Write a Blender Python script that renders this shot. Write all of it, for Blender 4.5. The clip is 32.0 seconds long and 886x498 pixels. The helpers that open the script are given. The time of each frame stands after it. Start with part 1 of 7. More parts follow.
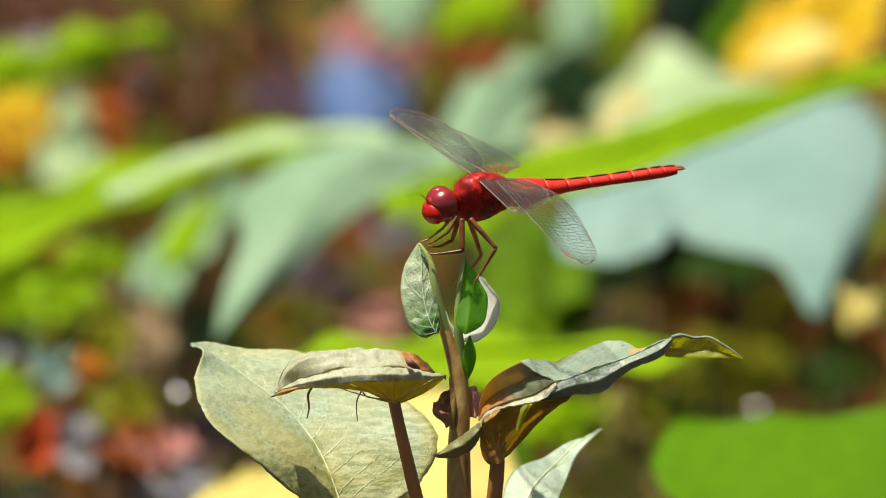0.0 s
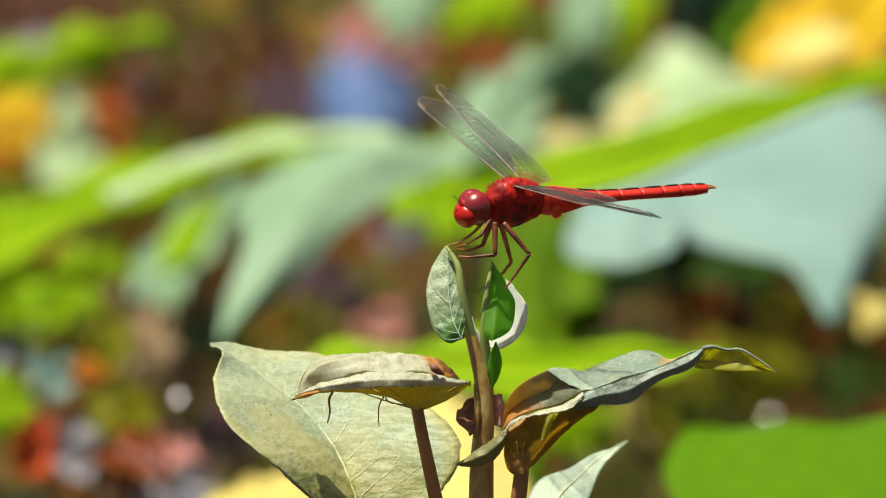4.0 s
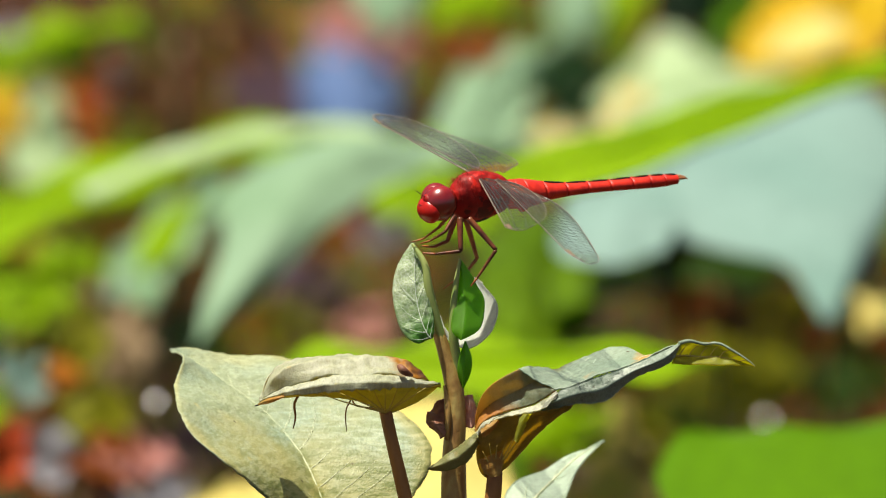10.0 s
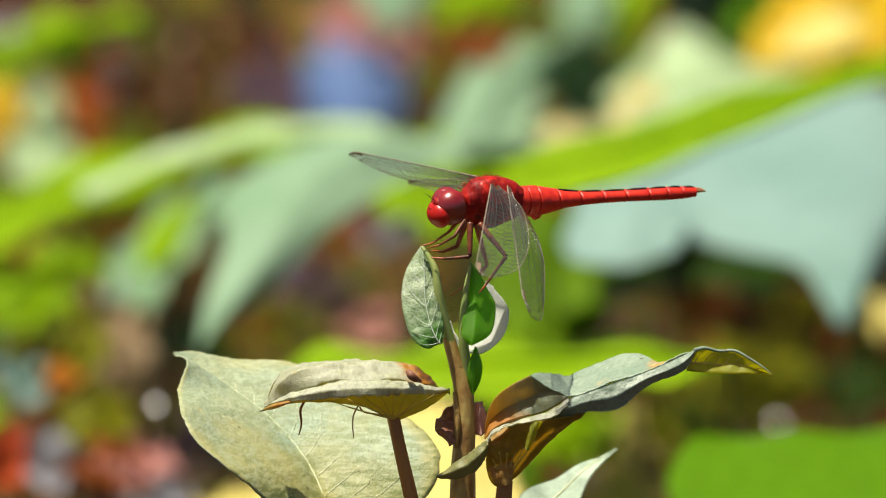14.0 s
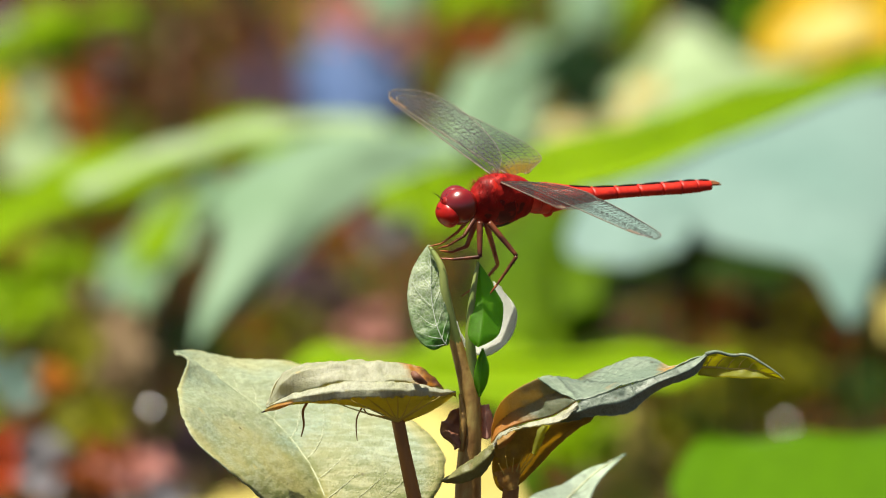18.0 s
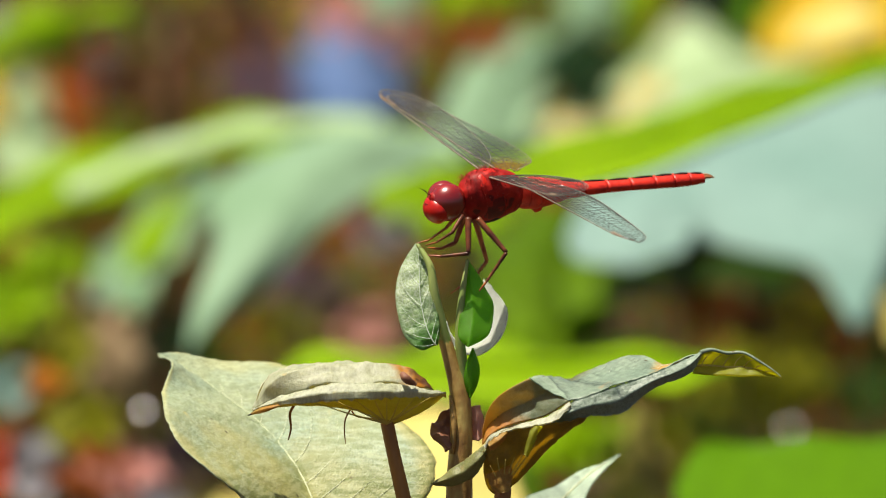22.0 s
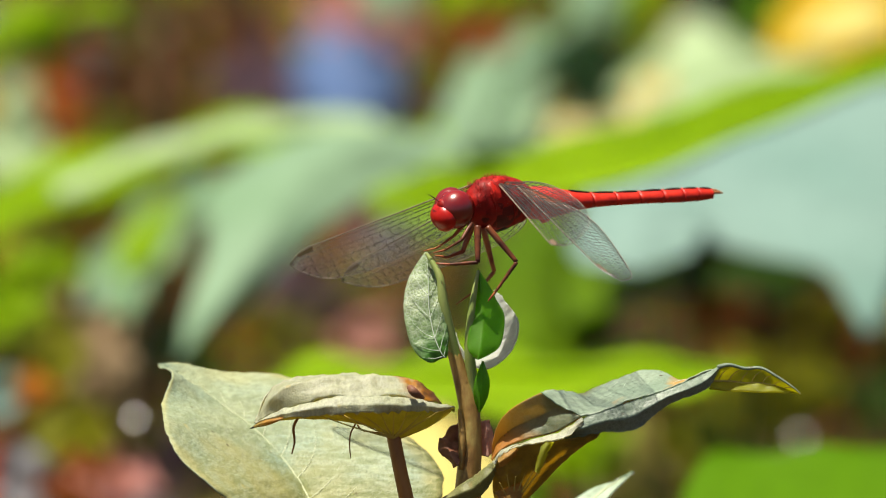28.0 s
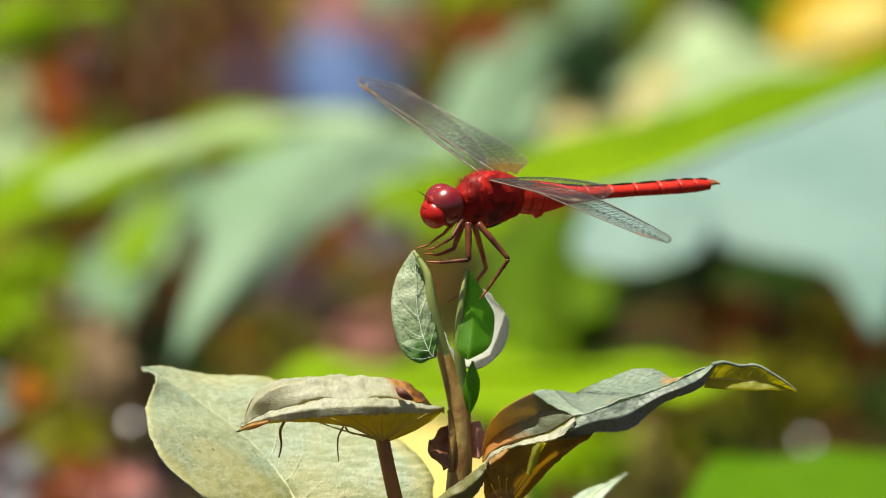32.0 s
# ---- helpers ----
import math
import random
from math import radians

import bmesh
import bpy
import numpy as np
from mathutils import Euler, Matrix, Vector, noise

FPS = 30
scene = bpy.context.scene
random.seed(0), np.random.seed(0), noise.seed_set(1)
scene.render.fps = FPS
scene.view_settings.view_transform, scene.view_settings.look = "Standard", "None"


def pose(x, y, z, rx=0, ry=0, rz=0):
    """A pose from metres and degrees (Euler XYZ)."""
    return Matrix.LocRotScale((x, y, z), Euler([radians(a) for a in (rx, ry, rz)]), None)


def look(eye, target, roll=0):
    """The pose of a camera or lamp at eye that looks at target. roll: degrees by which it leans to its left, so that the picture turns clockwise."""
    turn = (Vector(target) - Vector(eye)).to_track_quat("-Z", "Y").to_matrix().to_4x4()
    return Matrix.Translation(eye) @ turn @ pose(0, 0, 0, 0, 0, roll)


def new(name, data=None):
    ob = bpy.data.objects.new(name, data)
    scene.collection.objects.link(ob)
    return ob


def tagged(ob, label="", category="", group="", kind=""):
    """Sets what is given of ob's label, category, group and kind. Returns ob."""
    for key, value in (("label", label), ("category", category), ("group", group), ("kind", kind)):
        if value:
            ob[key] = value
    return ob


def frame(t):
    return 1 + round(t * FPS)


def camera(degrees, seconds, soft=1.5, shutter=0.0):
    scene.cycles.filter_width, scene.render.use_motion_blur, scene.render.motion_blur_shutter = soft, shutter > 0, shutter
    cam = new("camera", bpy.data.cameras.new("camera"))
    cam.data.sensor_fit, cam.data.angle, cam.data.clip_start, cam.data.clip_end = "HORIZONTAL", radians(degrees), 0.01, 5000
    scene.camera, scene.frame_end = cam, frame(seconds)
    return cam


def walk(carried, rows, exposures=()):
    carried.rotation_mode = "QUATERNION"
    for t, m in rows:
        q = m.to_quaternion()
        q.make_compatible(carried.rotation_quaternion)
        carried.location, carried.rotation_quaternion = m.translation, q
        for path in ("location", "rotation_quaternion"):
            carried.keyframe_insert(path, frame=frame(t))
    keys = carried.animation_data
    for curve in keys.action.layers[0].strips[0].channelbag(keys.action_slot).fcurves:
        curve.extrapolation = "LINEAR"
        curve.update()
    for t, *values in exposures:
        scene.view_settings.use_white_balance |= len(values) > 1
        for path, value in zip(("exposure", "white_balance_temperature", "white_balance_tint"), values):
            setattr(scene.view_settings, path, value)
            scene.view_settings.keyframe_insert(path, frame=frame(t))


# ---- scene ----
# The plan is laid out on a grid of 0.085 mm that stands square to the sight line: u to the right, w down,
# d in millimetres behind the sharp plane. The shoot's tip stands 0.55 m over the ground.
G, REACH, TILT, HIGH = 8.5e-5, 5.0, radians(12), 0.55
AHEAD = Vector((0, math.cos(TILT), -math.sin(TILT)))
RISE = Vector((0, math.sin(TILT), math.cos(TILT)))


def at(u, w, d=0.0):
    g = G * (1 + d / 1000 / REACH)
    return Vector(((u - 784) * g, 0, HIGH)) + RISE * ((441 - w) * g) + AHEAD * (d / 1000)


def far(u, w, d):
    """A place in the undergrowth, whose leaves lean back towards the light."""
    return at(812 + (u - 812) * 1.009, 380 + (w - 380) * 1.009, d + (400 - w) * 0.21)


# ---- camera ----
cam = camera(1.52716, 32.0, soft=1.1)
walk(cam, [
    (0, look((0.000000, -4.89074, 1.589558), (0.000000, -3.91259, 1.381647))),
    (0.5, look((0.000007, -4.87649, 1.586545), (0.000041, -3.89834, 1.378633))),
    (1, look((0.000014, -4.86232, 1.583548), (0.000014, -3.88417, 1.375637))),
    (1.5, look((0.000021, -4.84823, 1.580569), (-0.000065, -3.87008, 1.372691))),
    (2, look((0.000027, -4.83423, 1.577608), (-0.000162, -3.85606, 1.369780))),
    (2.5, look((0.000034, -4.82030, 1.574663), (-0.000138, -3.84214, 1.366819))),
    (3, look((0.000041, -4.80646, 1.571735), (-0.000167, -3.82829, 1.363891))),
    (3.5, look((0.000048, -4.79269, 1.568824), (-0.000178, -3.81452, 1.360997))),
    (4.5, look((0.000061, -4.76539, 1.563052), (-0.000131, -3.78724, 1.355191))),
    (5.5, look((0.000074, -4.73841, 1.557345), (-0.000049, -3.76025, 1.349467))),
    (6, look((0.000081, -4.72503, 1.554515), (0.000010, -3.74687, 1.346655))),
    (6.5, look((0.000087, -4.71173, 1.551702), (0.000052, -3.73357, 1.343825))),
    (7, look((0.000094, -4.69850, 1.548904), (0.000147, -3.72034, 1.341027))),
    (7.5, look((0.000100, -4.68534, 1.546123), (0.000224, -3.70719, 1.338228))),
    (8, look((0.000106, -4.67226, 1.543356), (0.000266, -3.69410, 1.335479))),
    (8.5, look((0.000113, -4.65925, 1.540605), (0.000327, -3.68110, 1.332693))),
    (9, look((0.000119, -4.64631, 1.537869), (0.000352, -3.66817, 1.329958))),
    (9.5, look((0.000125, -4.63345, 1.535149), (0.000341, -3.65530, 1.327255))),
    (10, look((0.000131, -4.62066, 1.532443), (0.000329, -3.64251, 1.324532))),
    (10.5, look((0.000138, -4.60793, 1.529753), (0.000318, -3.62978, 1.321859))),
    (11, look((0.000144, -4.59528, 1.527077), (0.000288, -3.61713, 1.319165))),
    (12, look((0.000156, -4.57018, 1.521769), (0.000229, -3.59203, 1.313875))),
    (13, look((0.000168, -4.54535, 1.516519), (0.000186, -3.56720, 1.308607))),
    (14, look((0.000180, -4.52079, 1.511325), (0.000180, -3.54264, 1.303413))),
    (16, look((0.000204, -4.47246, 1.501104), (0.000204, -3.49432, 1.293156))),
    (18, look((0.000227, -4.42515, 1.491100), (0.000208, -3.44702, 1.283133))),
    (20, look((0.000249, -4.37884, 1.481305), (0.000230, -3.40070, 1.273338))),
    (21.5, look((0.000266, -4.34473, 1.474092), (0.000285, -3.36660, 1.266106))),
    (23, look((0.000282, -4.31115, 1.466991), (0.000263, -3.33301, 1.259041))),
    (24.5, look((0.000298, -4.27808, 1.459998), (0.000318, -3.29993, 1.252087))),
    (25.5, look((0.000309, -4.25632, 1.455396), (0.000270, -3.27817, 1.247503))),
    (27.5, look((0.000330, -4.21345, 1.446330), (0.000290, -3.23530, 1.238419))),
    (28.5, look((0.000340, -4.19234, 1.441866), (0.000360, -3.21419, 1.233954))),
    (29.5, look((0.000350, -4.17144, 1.437445), (0.000330, -3.19329, 1.229534))),
    (30.5, look((0.000360, -4.15074, 1.433069), (0.000340, -3.17260, 1.225138))),
    (32, look((0.000375, -4.12008, 1.426585), (0.000355, -3.14193, 1.218674))),
], exposures=[(0, 0.42, 6570, 10), (25, 0.42, 6570, 10), (29, 0.37, 6570, 10), (32, 0.35, 6570, 10)])
focus_mark = new("focus_mark")
focus_mark.location = at(800, 560, -1)
cam.data.dof.use_dof = True
cam.data.dof.focus_object = focus_mark
cam.data.dof.aperture_fstop = 24.0

# ---- light ----
world = bpy.data.worlds.new("sky")
scene.world = world
world.use_nodes = True
wn = world.node_tree.nodes
sky = wn.new("ShaderNodeTexSky")
sky.sky_type, sky.sun_disc = "NISHITA", False
sky.dust_density, sky.ozone_density = 3.0, 0.4
SUN_FROM = Vector((-0.24, 0.04, 0.965)).normalized()
sky.sun_elevation = math.asin(SUN_FROM.z)
sky.sun_rotation = math.atan2(SUN_FROM.x, SUN_FROM.y)
world.node_tree.links.new(sky.outputs[0], wn["Background"].inputs[0])
wn["Background"].inputs[1].default_value = 0.05
sun = new("sun", bpy.data.lights.new("sun", "SUN"))
sun.data.energy, sun.data.angle, sun.data.color = 5.0, radians(0.9), (1.0, 0.925, 0.79)
sun.matrix_world = look((0, 0, 3), Vector((0, 0, 3)) - SUN_FROM)


# ---- materials ----
def material(name):
    m = bpy.data.materials.new(name)
    m.use_nodes = True
    return m, m.node_tree.nodes, m.node_tree.links, m.node_tree.nodes["Principled BSDF"]


def ramp(nodes, links, value, stops):
    r = nodes.new("ShaderNodeValToRGB")
    while len(r.color_ramp.elements) < len(stops):
        r.color_ramp.elements.new(0.5)
    for e, (p, c) in zip(r.color_ramp.elements, stops):
        e.position, e.color = p, (*c, 1)
    links.new(value, r.inputs[0])
    return r.outputs[0]


def noise_tex(nodes, links, scale, detail=4.0, rough=0.55, coord="Object", stretch=None):
    tc = nodes.new("ShaderNodeTexCoord")
    n = nodes.new("ShaderNodeTexNoise")
    n.inputs["Scale"].default_value, n.inputs["Detail"].default_value, n.inputs["Roughness"].default_value = scale, detail, rough
    out = tc.outputs[coord]
    if stretch:
        mp = nodes.new("ShaderNodeMapping")
        mp.inputs["Scale"].default_value = stretch
        links.new(out, mp.inputs[0])
        out = mp.outputs[0]
    links.new(out, n.inputs["Vector"])
    return n.outputs["Fac"]


def mix(nodes, links, fac, a, b, mode="MIX"):
    m = nodes.new("ShaderNodeMix")
    m.data_type, m.blend_type = "RGBA", mode
    for sock, val in ((m.inputs[0], fac), (m.inputs[6], a), (m.inputs[7], b)):
        if isinstance(val, (int, float)):
            sock.default_value = val
        elif isinstance(val, tuple):
            sock.default_value = (*val, 1)
        else:
            links.new(val, sock)
    return m.outputs[2]


def bump(nodes, links, bsdf, height, strength=0.3, distance=0.0002):
    b = nodes.new("ShaderNodeBump")
    b.inputs["Strength"].default_value, b.inputs["Distance"].default_value = strength, distance
    links.new(height, b.inputs["Height"])
    links.new(b.outputs[0], bsdf.inputs["Normal"])


def leaf_material(name, base, dark, spot=None, through_colour=(0.35, 0.55, 0.05), translucent=0.35, rough=0.45, grain=900.0,
                  patch=60.0, spot_at=0.62, relief=0.4, wear=None, gloss=0.5, wear_axis=0, grit=0.5, net=None, specks=0.0, base_tint=None, wrinkle=None, stain_shade=None):
    """A leaf's skin: two greens mottled at two scales, fine vein grain, blotches, and light that shines through."""
    m, n, l, b = material(name)
    broad = noise_tex(n, l, patch, 3.0)
    fine = noise_tex(n, l, grain, 5.0, 0.65, stretch=wrinkle)
    c = mix(n, l, ramp(n, l, broad, [(0.35, (0, 0, 0)), (0.65, (1, 1, 1))]), base, dark)
    c = mix(n, l, grit, c, ramp(n, l, fine, [(0.3, (0.45, 0.45, 0.45)), (0.7, (1, 1, 1))]), "MULTIPLY")
    height = fine
    if net:
        # the fine net of small veins
        cells = n.new("ShaderNodeTexVoronoi")
        cells.feature = "DISTANCE_TO_EDGE"
        cells.inputs["Scale"].default_value = net[0]
        warp = n.new("ShaderNodeTexCoord")
        l.new(warp.outputs["Object"], cells.inputs["Vector"])
        line = ramp(n, l, cells.outputs["Distance"], [(0.03, (1, 1, 1)), (0.12, (0, 0, 0))])
        half = n.new("ShaderNodeMath")
        half.operation = "MULTIPLY"
        half.inputs[1].default_value = net[2]
        l.new(line, half.inputs[0])
        c = mix(n, l, half.outputs[0], c, net[1])
        height = mix(n, l, 0.5, fine, cells.outputs["Distance"])
    if spot:
        s = ramp(n, l, noise_tex(n, l, patch * 1.9, 6.0, 0.6), [(spot_at, (0, 0, 0)), (spot_at + 0.1, (1, 1, 1))])
        c = mix(n, l, s, c, spot)
    if wear:
        # wear along the margin and the tip, from the leaf's own coordinates
        uv = n.new("ShaderNodeTexCoord")
        sep = n.new("ShaderNodeSeparateXYZ")
        l.new(uv.outputs["UV"], sep.inputs[0])
        add = n.new("ShaderNodeMath")
        add.operation = "ADD"
        l.new(sep.outputs[wear_axis], add.inputs[0])
        sc = n.new("ShaderNodeMath")
        sc.operation = "MULTIPLY_ADD"
        sc.inputs[1].default_value, sc.inputs[2].default_value = 0.5, -0.25
        l.new(broad, sc.inputs[0])
        l.new(sc.outputs[0], add.inputs[1])
        c = mix(n, l, ramp(n, l, add.outputs[0], wear[0]), c, wear[1])
    if base_tint:
        # another tone towards the leaf's foot, broken up by the mottling
        uvb = n.new("ShaderNodeTexCoord")
        sepb = n.new("ShaderNodeSeparateXYZ")
        l.new(uvb.outputs["UV"], sepb.inputs[0])
        addb = n.new("ShaderNodeMath")
        addb.operation = "MULTIPLY_ADD"
        addb.inputs[1].default_value = 0.6
        l.new(noise_tex(n, l, patch * 2.2, 4.0), addb.inputs[0])
        l.new(sepb.outputs[1], addb.inputs[2])
        halfb = n.new("ShaderNodeMath")
        halfb.operation = "MULTIPLY"
        halfb.inputs[1].default_value = 0.5
        l.new(addb.outputs[0], halfb.inputs[0])
        c = mix(n, l, ramp(n, l, halfb.outputs[0], [(base_tint[0] / 2 + 0.15, (0, 0, 0)), (base_tint[1] / 2 + 0.15, (1, 1, 1))]), c, base_tint[2])
    if stain_shade:
        # olive streaks, part stain, part painted shadow, and yellow washes, thicker towards the foot
        foot = n.new("ShaderNodeTexCoord")
        cut = n.new("ShaderNodeSeparateXYZ")
        l.new(foot.outputs["UV"], cut.inputs[0])
        streak = ramp(n, l, noise_tex(n, l, patch * 4.6, 6.0, 0.7, stretch=stain_shade[0]), [(0.45, (0, 0, 0)), (0.56, (1, 1, 1))])
        where = n.new("ShaderNodeMath")
        where.operation = "MULTIPLY"
        l.new(streak, where.inputs[0])
        l.new(ramp(n, l, cut.outputs[1], [(0.15, (0.1, 0.1, 0.1)), (0.55, (0.4, 0.4, 0.4)), (0.85, (0.95, 0.95, 0.95))]), where.inputs[1])
        c = mix(n, l, where.outputs[0], c, stain_shade[1])
        wash = ramp(n, l, noise_tex(n, l, patch * 0.8, 3.0), [(0.5, (0, 0, 0)), (0.66, (0.4, 0.4, 0.4))])
        c = mix(n, l, wash, c, (0.62, 0.55, 0.20))
    if specks:
        # scattered dark bites and specks
        dots = n.new("ShaderNodeTexVoronoi")
        dots.inputs["Scale"].default_value = specks
        place = n.new("ShaderNodeTexCoord")
        l.new(place.outputs["Object"], dots.inputs["Vector"])
        some = n.new("ShaderNodeMath")
        some.operation = "MULTIPLY"
        l.new(ramp(n, l, dots.outputs["Distance"], [(0.06, (1, 1, 1)), (0.13, (0, 0, 0))]), some.inputs[0])
        l.new(ramp(n, l, noise_tex(n, l, patch * 1.3, 2.0), [(0.5, (0, 0, 0)), (0.6, (1, 1, 1))]), some.inputs[1])
        c = mix(n, l, some.outputs[0], c, (0.10, 0.07, 0.03))
    l.new(c, b.inputs["Base Color"])
    b.inputs["Roughness"].default_value = rough
    b.inputs["Specular IOR Level"].default_value = gloss
    bump(n, l, b, height, relief, 0.00015)
    t = n.new("ShaderNodeBsdfTranslucent")
    t.inputs[0].default_value = (*through_colour, 1)
    ms = n.new("ShaderNodeMixShader")
    ms.inputs[0].default_value = translucent
    l.new(b.outputs[0], ms.inputs[1])
    l.new(t.outputs[0], ms.inputs[2])
    l.new(ms.outputs[0], n["Material Output"].inputs[0])
    return m


def skin_material(name, stops, scale=700.0, rough=0.35, relief=0.2, coat=0.0, stretch=None, gloss=0.5, ior=1.5):
    m, n, l, b = material(name)
    b.inputs["IOR"].default_value = ior
    f = noise_tex(n, l, scale, 5.0, 0.6, stretch=stretch)
    l.new(ramp(n, l, f, stops), b.inputs["Base Color"])
    b.inputs["Roughness"].default_value = rough
    b.inputs["Coat Weight"].default_value = coat
    b.inputs["Specular IOR Level"].default_value = gloss
    bump(n, l, b, noise_tex(n, l, scale * 2.3, 4.0), relief, 0.0001)
    return m


M_PALE = leaf_material("pale_leaf", (0.62, 0.70, 0.42), (0.48, 0.64, 0.46), (0.66, 0.56, 0.20), (0.55, 0.62, 0.2), 0.2, 0.5, 1900, 85, 0.64, 1.0, ([(0.9, (0, 0, 0)), (1.0, (0.7, 0.7, 0.7))], (0.58, 0.54, 0.22)), grit=0.95, net=(2000, (0.66, 0.72, 0.44), 0.35), specks=330, base_tint=(0.6, 0.95, (0.42, 0.40, 0.12)), stain_shade=((0.8, 1, 4.2), (0.17, 0.22, 0.045)), wrinkle=(0.5, 1, 2.2))
M_ROLL = leaf_material("silvery_leaf", (0.77, 0.81, 0.65), (0.60, 0.66, 0.44), (0.60, 0.50, 0.18), (0.9, 0.8, 0.25), 0.3, 0.45, 1500, 170, 0.64, 1.0, grit=1.0, net=(2700, (0.72, 0.72, 0.56), 0.3), wrinkle=(1.6, 1, 0.35))
M_ROLLTOP = leaf_material("silvery_leaf_roll", (0.76, 0.81, 0.65), (0.56, 0.63, 0.42), (0.62, 0.48, 0.17), (0.9, 0.8, 0.25), 0.4, 0.45, 1500, 170, 0.66, 1.0, ([(0.66, (0, 0, 0)), (0.74, (1, 1, 1))], (0.55, 0.21, 0.02)), wear_axis=1, grit=0.9, base_tint=(0.78, 0.86, (0.10, 0.03, 0.02)), net=(2700, (0.72, 0.72, 0.56), 0.3), wrinkle=(1.6, 1, 0.35))
M_ROLL_UNDER = leaf_material("olive_leaf_underside", (0.58, 0.58, 0.13), (0.38, 0.44, 0.09), (0.70, 0.36, 0.04), (0.95, 0.82, 0.14), 0.6, 0.5, 1200, 150, 0.58, 0.6, grit=0.8, net=(1900, (0.62, 0.56, 0.16), 0.4))
M_SAGE = leaf_material("sage_leaf", (0.46, 0.57, 0.41), (0.32, 0.45, 0.31), (0.56, 0.50, 0.28), (0.3, 0.45, 0.1), 0.18, 0.42, 1400, 90, 0.66, 0.8, ([(0.74, (0, 0, 0)), (0.79, (0.9, 0.9, 0.9)), (0.86, (0.9, 0.9, 0.9)), (0.91, (0, 0, 0))], (0.60, 0.36, 0.09)), wear_axis=1, grit=0.7, net=(1900, (0.56, 0.66, 0.52), 0.1), specks=420)
M_HEM = leaf_material("sage_leaf_margin", (0.36, 0.45, 0.33), (0.26, 0.36, 0.25), (0.34, 0.36, 0.16), (0.3, 0.42, 0.2), 0.15, 0.45, 1400, 60, 0.66, 0.7, grit=0.8, net=(1700, (0.46, 0.55, 0.45), 0.3), specks=420)
M_AMBER = leaf_material("withered_leaf", (0.30, 0.17, 0.045), (0.17, 0.16, 0.045), (0.48, 0.35, 0.06), (0.75, 0.55, 0.08), 0.5, 0.5, 800, 90, 0.52, 0.6, grit=0.7, net=(1500, (0.50, 0.32, 0.05), 0.3))
# sage darkened in colour for the hollow's shade, browning along its length
M_COVE_SHADE = leaf_material("sage_brown_leaf_shade", (0.26, 0.34, 0.20), (0.18, 0.26, 0.15), (0.42, 0.36, 0.14), (0.7, 0.5, 0.12), 0.5, 0.45, 1400, 130, 0.62, 0.7, ([(0.40, (1, 1, 1)), (0.66, (0, 0, 0))], (0.66, 0.30, 0.07)), wear_axis=1, grit=0.8, net=(1700, (0.40, 0.46, 0.30), 0.3), specks=700)
M_LOBE = leaf_material("olive_tan_leaf", (0.36, 0.36, 0.13), (0.26, 0.29, 0.09), (0.5, 0.36, 0.16), (0.6, 0.5, 0.1), 0.3, 0.5, 1500, 110, 0.62, 0.8, grit=0.8, net=(2600, (0.5, 0.46, 0.26), 0.3))
M_TIP = leaf_material("yellow_green_leaf", (0.46, 0.48, 0.06), (0.30, 0.37, 0.05), None, (0.9, 0.86, 0.06), 0.6, 0.45, 1200, 80)
M_MINT = leaf_material("mint_leaf", (0.66, 0.80, 0.60), (0.58, 0.74, 0.54), (0.60, 0.42, 0.30), (0.5, 0.7, 0.3), 0.2, 0.5, 1200, 70, 0.66, grit=0.6, net=(1600, (0.62, 0.74, 0.58), 0.3))
M_BUD = leaf_material("young_leaf", (0.17, 0.38, 0.018), (0.10, 0.27, 0.015), None, (0.42, 0.85, 0.02), 0.6, 0.4, 1500, 120, grit=0.6, net=(2600, (0.18, 0.42, 0.05), 0.3))
M_BUDPALE = leaf_material("young_leaf_pale", (0.52, 0.62, 0.36), (0.30, 0.44, 0.17), None, (0.3, 0.6, 0.06), 0.25, 0.4, 2600, 200, relief=1.0, grit=0.8, net=(1900, (0.66, 0.74, 0.60), 0.55), base_tint=(0.4, 0.75, (0.07, 0.22, 0.025)))
# white base colour paints strong sunlight on a young leaf
M_WHITE_LIT = leaf_material("lit_white_leaf", (0.86, 0.89, 0.82), (0.82, 0.86, 0.78), None, (0.95, 0.97, 0.9), 0.6, 0.6, 1500, 120)
M_WITHER = leaf_material("withered_orange", (0.68, 0.34, 0.05), (0.58, 0.46, 0.12), (0.36, 0.12, 0.03), (0.8, 0.45, 0.05), 0.4, 0.5, 1500, 260, 0.6, 0.8, grit=0.8, net=(2600, (0.62, 0.44, 0.14), 0.3))
M_SHEATH = leaf_material("pink_sheath", (0.82, 0.52, 0.42), (0.72, 0.42, 0.33), None, (0.9, 0.5, 0.35), 0.4, 0.5, 900, 200, relief=0.5)
M_DRY = leaf_material("dry_sheath", (0.42, 0.19, 0.10), (0.26, 0.10, 0.05), (0.6, 0.38, 0.26), (0.3, 0.08, 0.03), 0.1, 0.6, 900, 200, 0.6, 0.9)
M_VEIN = skin_material("leaf_vein", [(0.3, (0.62, 0.68, 0.40)), (0.7, (0.74, 0.78, 0.52))], 500, 0.5)
M_VEIN_AMBER = skin_material("amber_vein", [(0.3, (0.60, 0.48, 0.08)), (0.7, (0.66, 0.52, 0.12))], 500, 0.5)
M_VEIN_WHITE = skin_material("white_vein", [(0.3, (0.60, 0.70, 0.55)), (0.7, (0.7, 0.78, 0.62))], 500, 0.5)
M_STEM = skin_material("stem_bark", [(0.3, (0.24, 0.12, 0.03)), (0.5, (0.42, 0.26, 0.07)), (0.72, (0.54, 0.43, 0.13))], 620, 0.5, 1.0, stretch=(1, 1, 0.22))
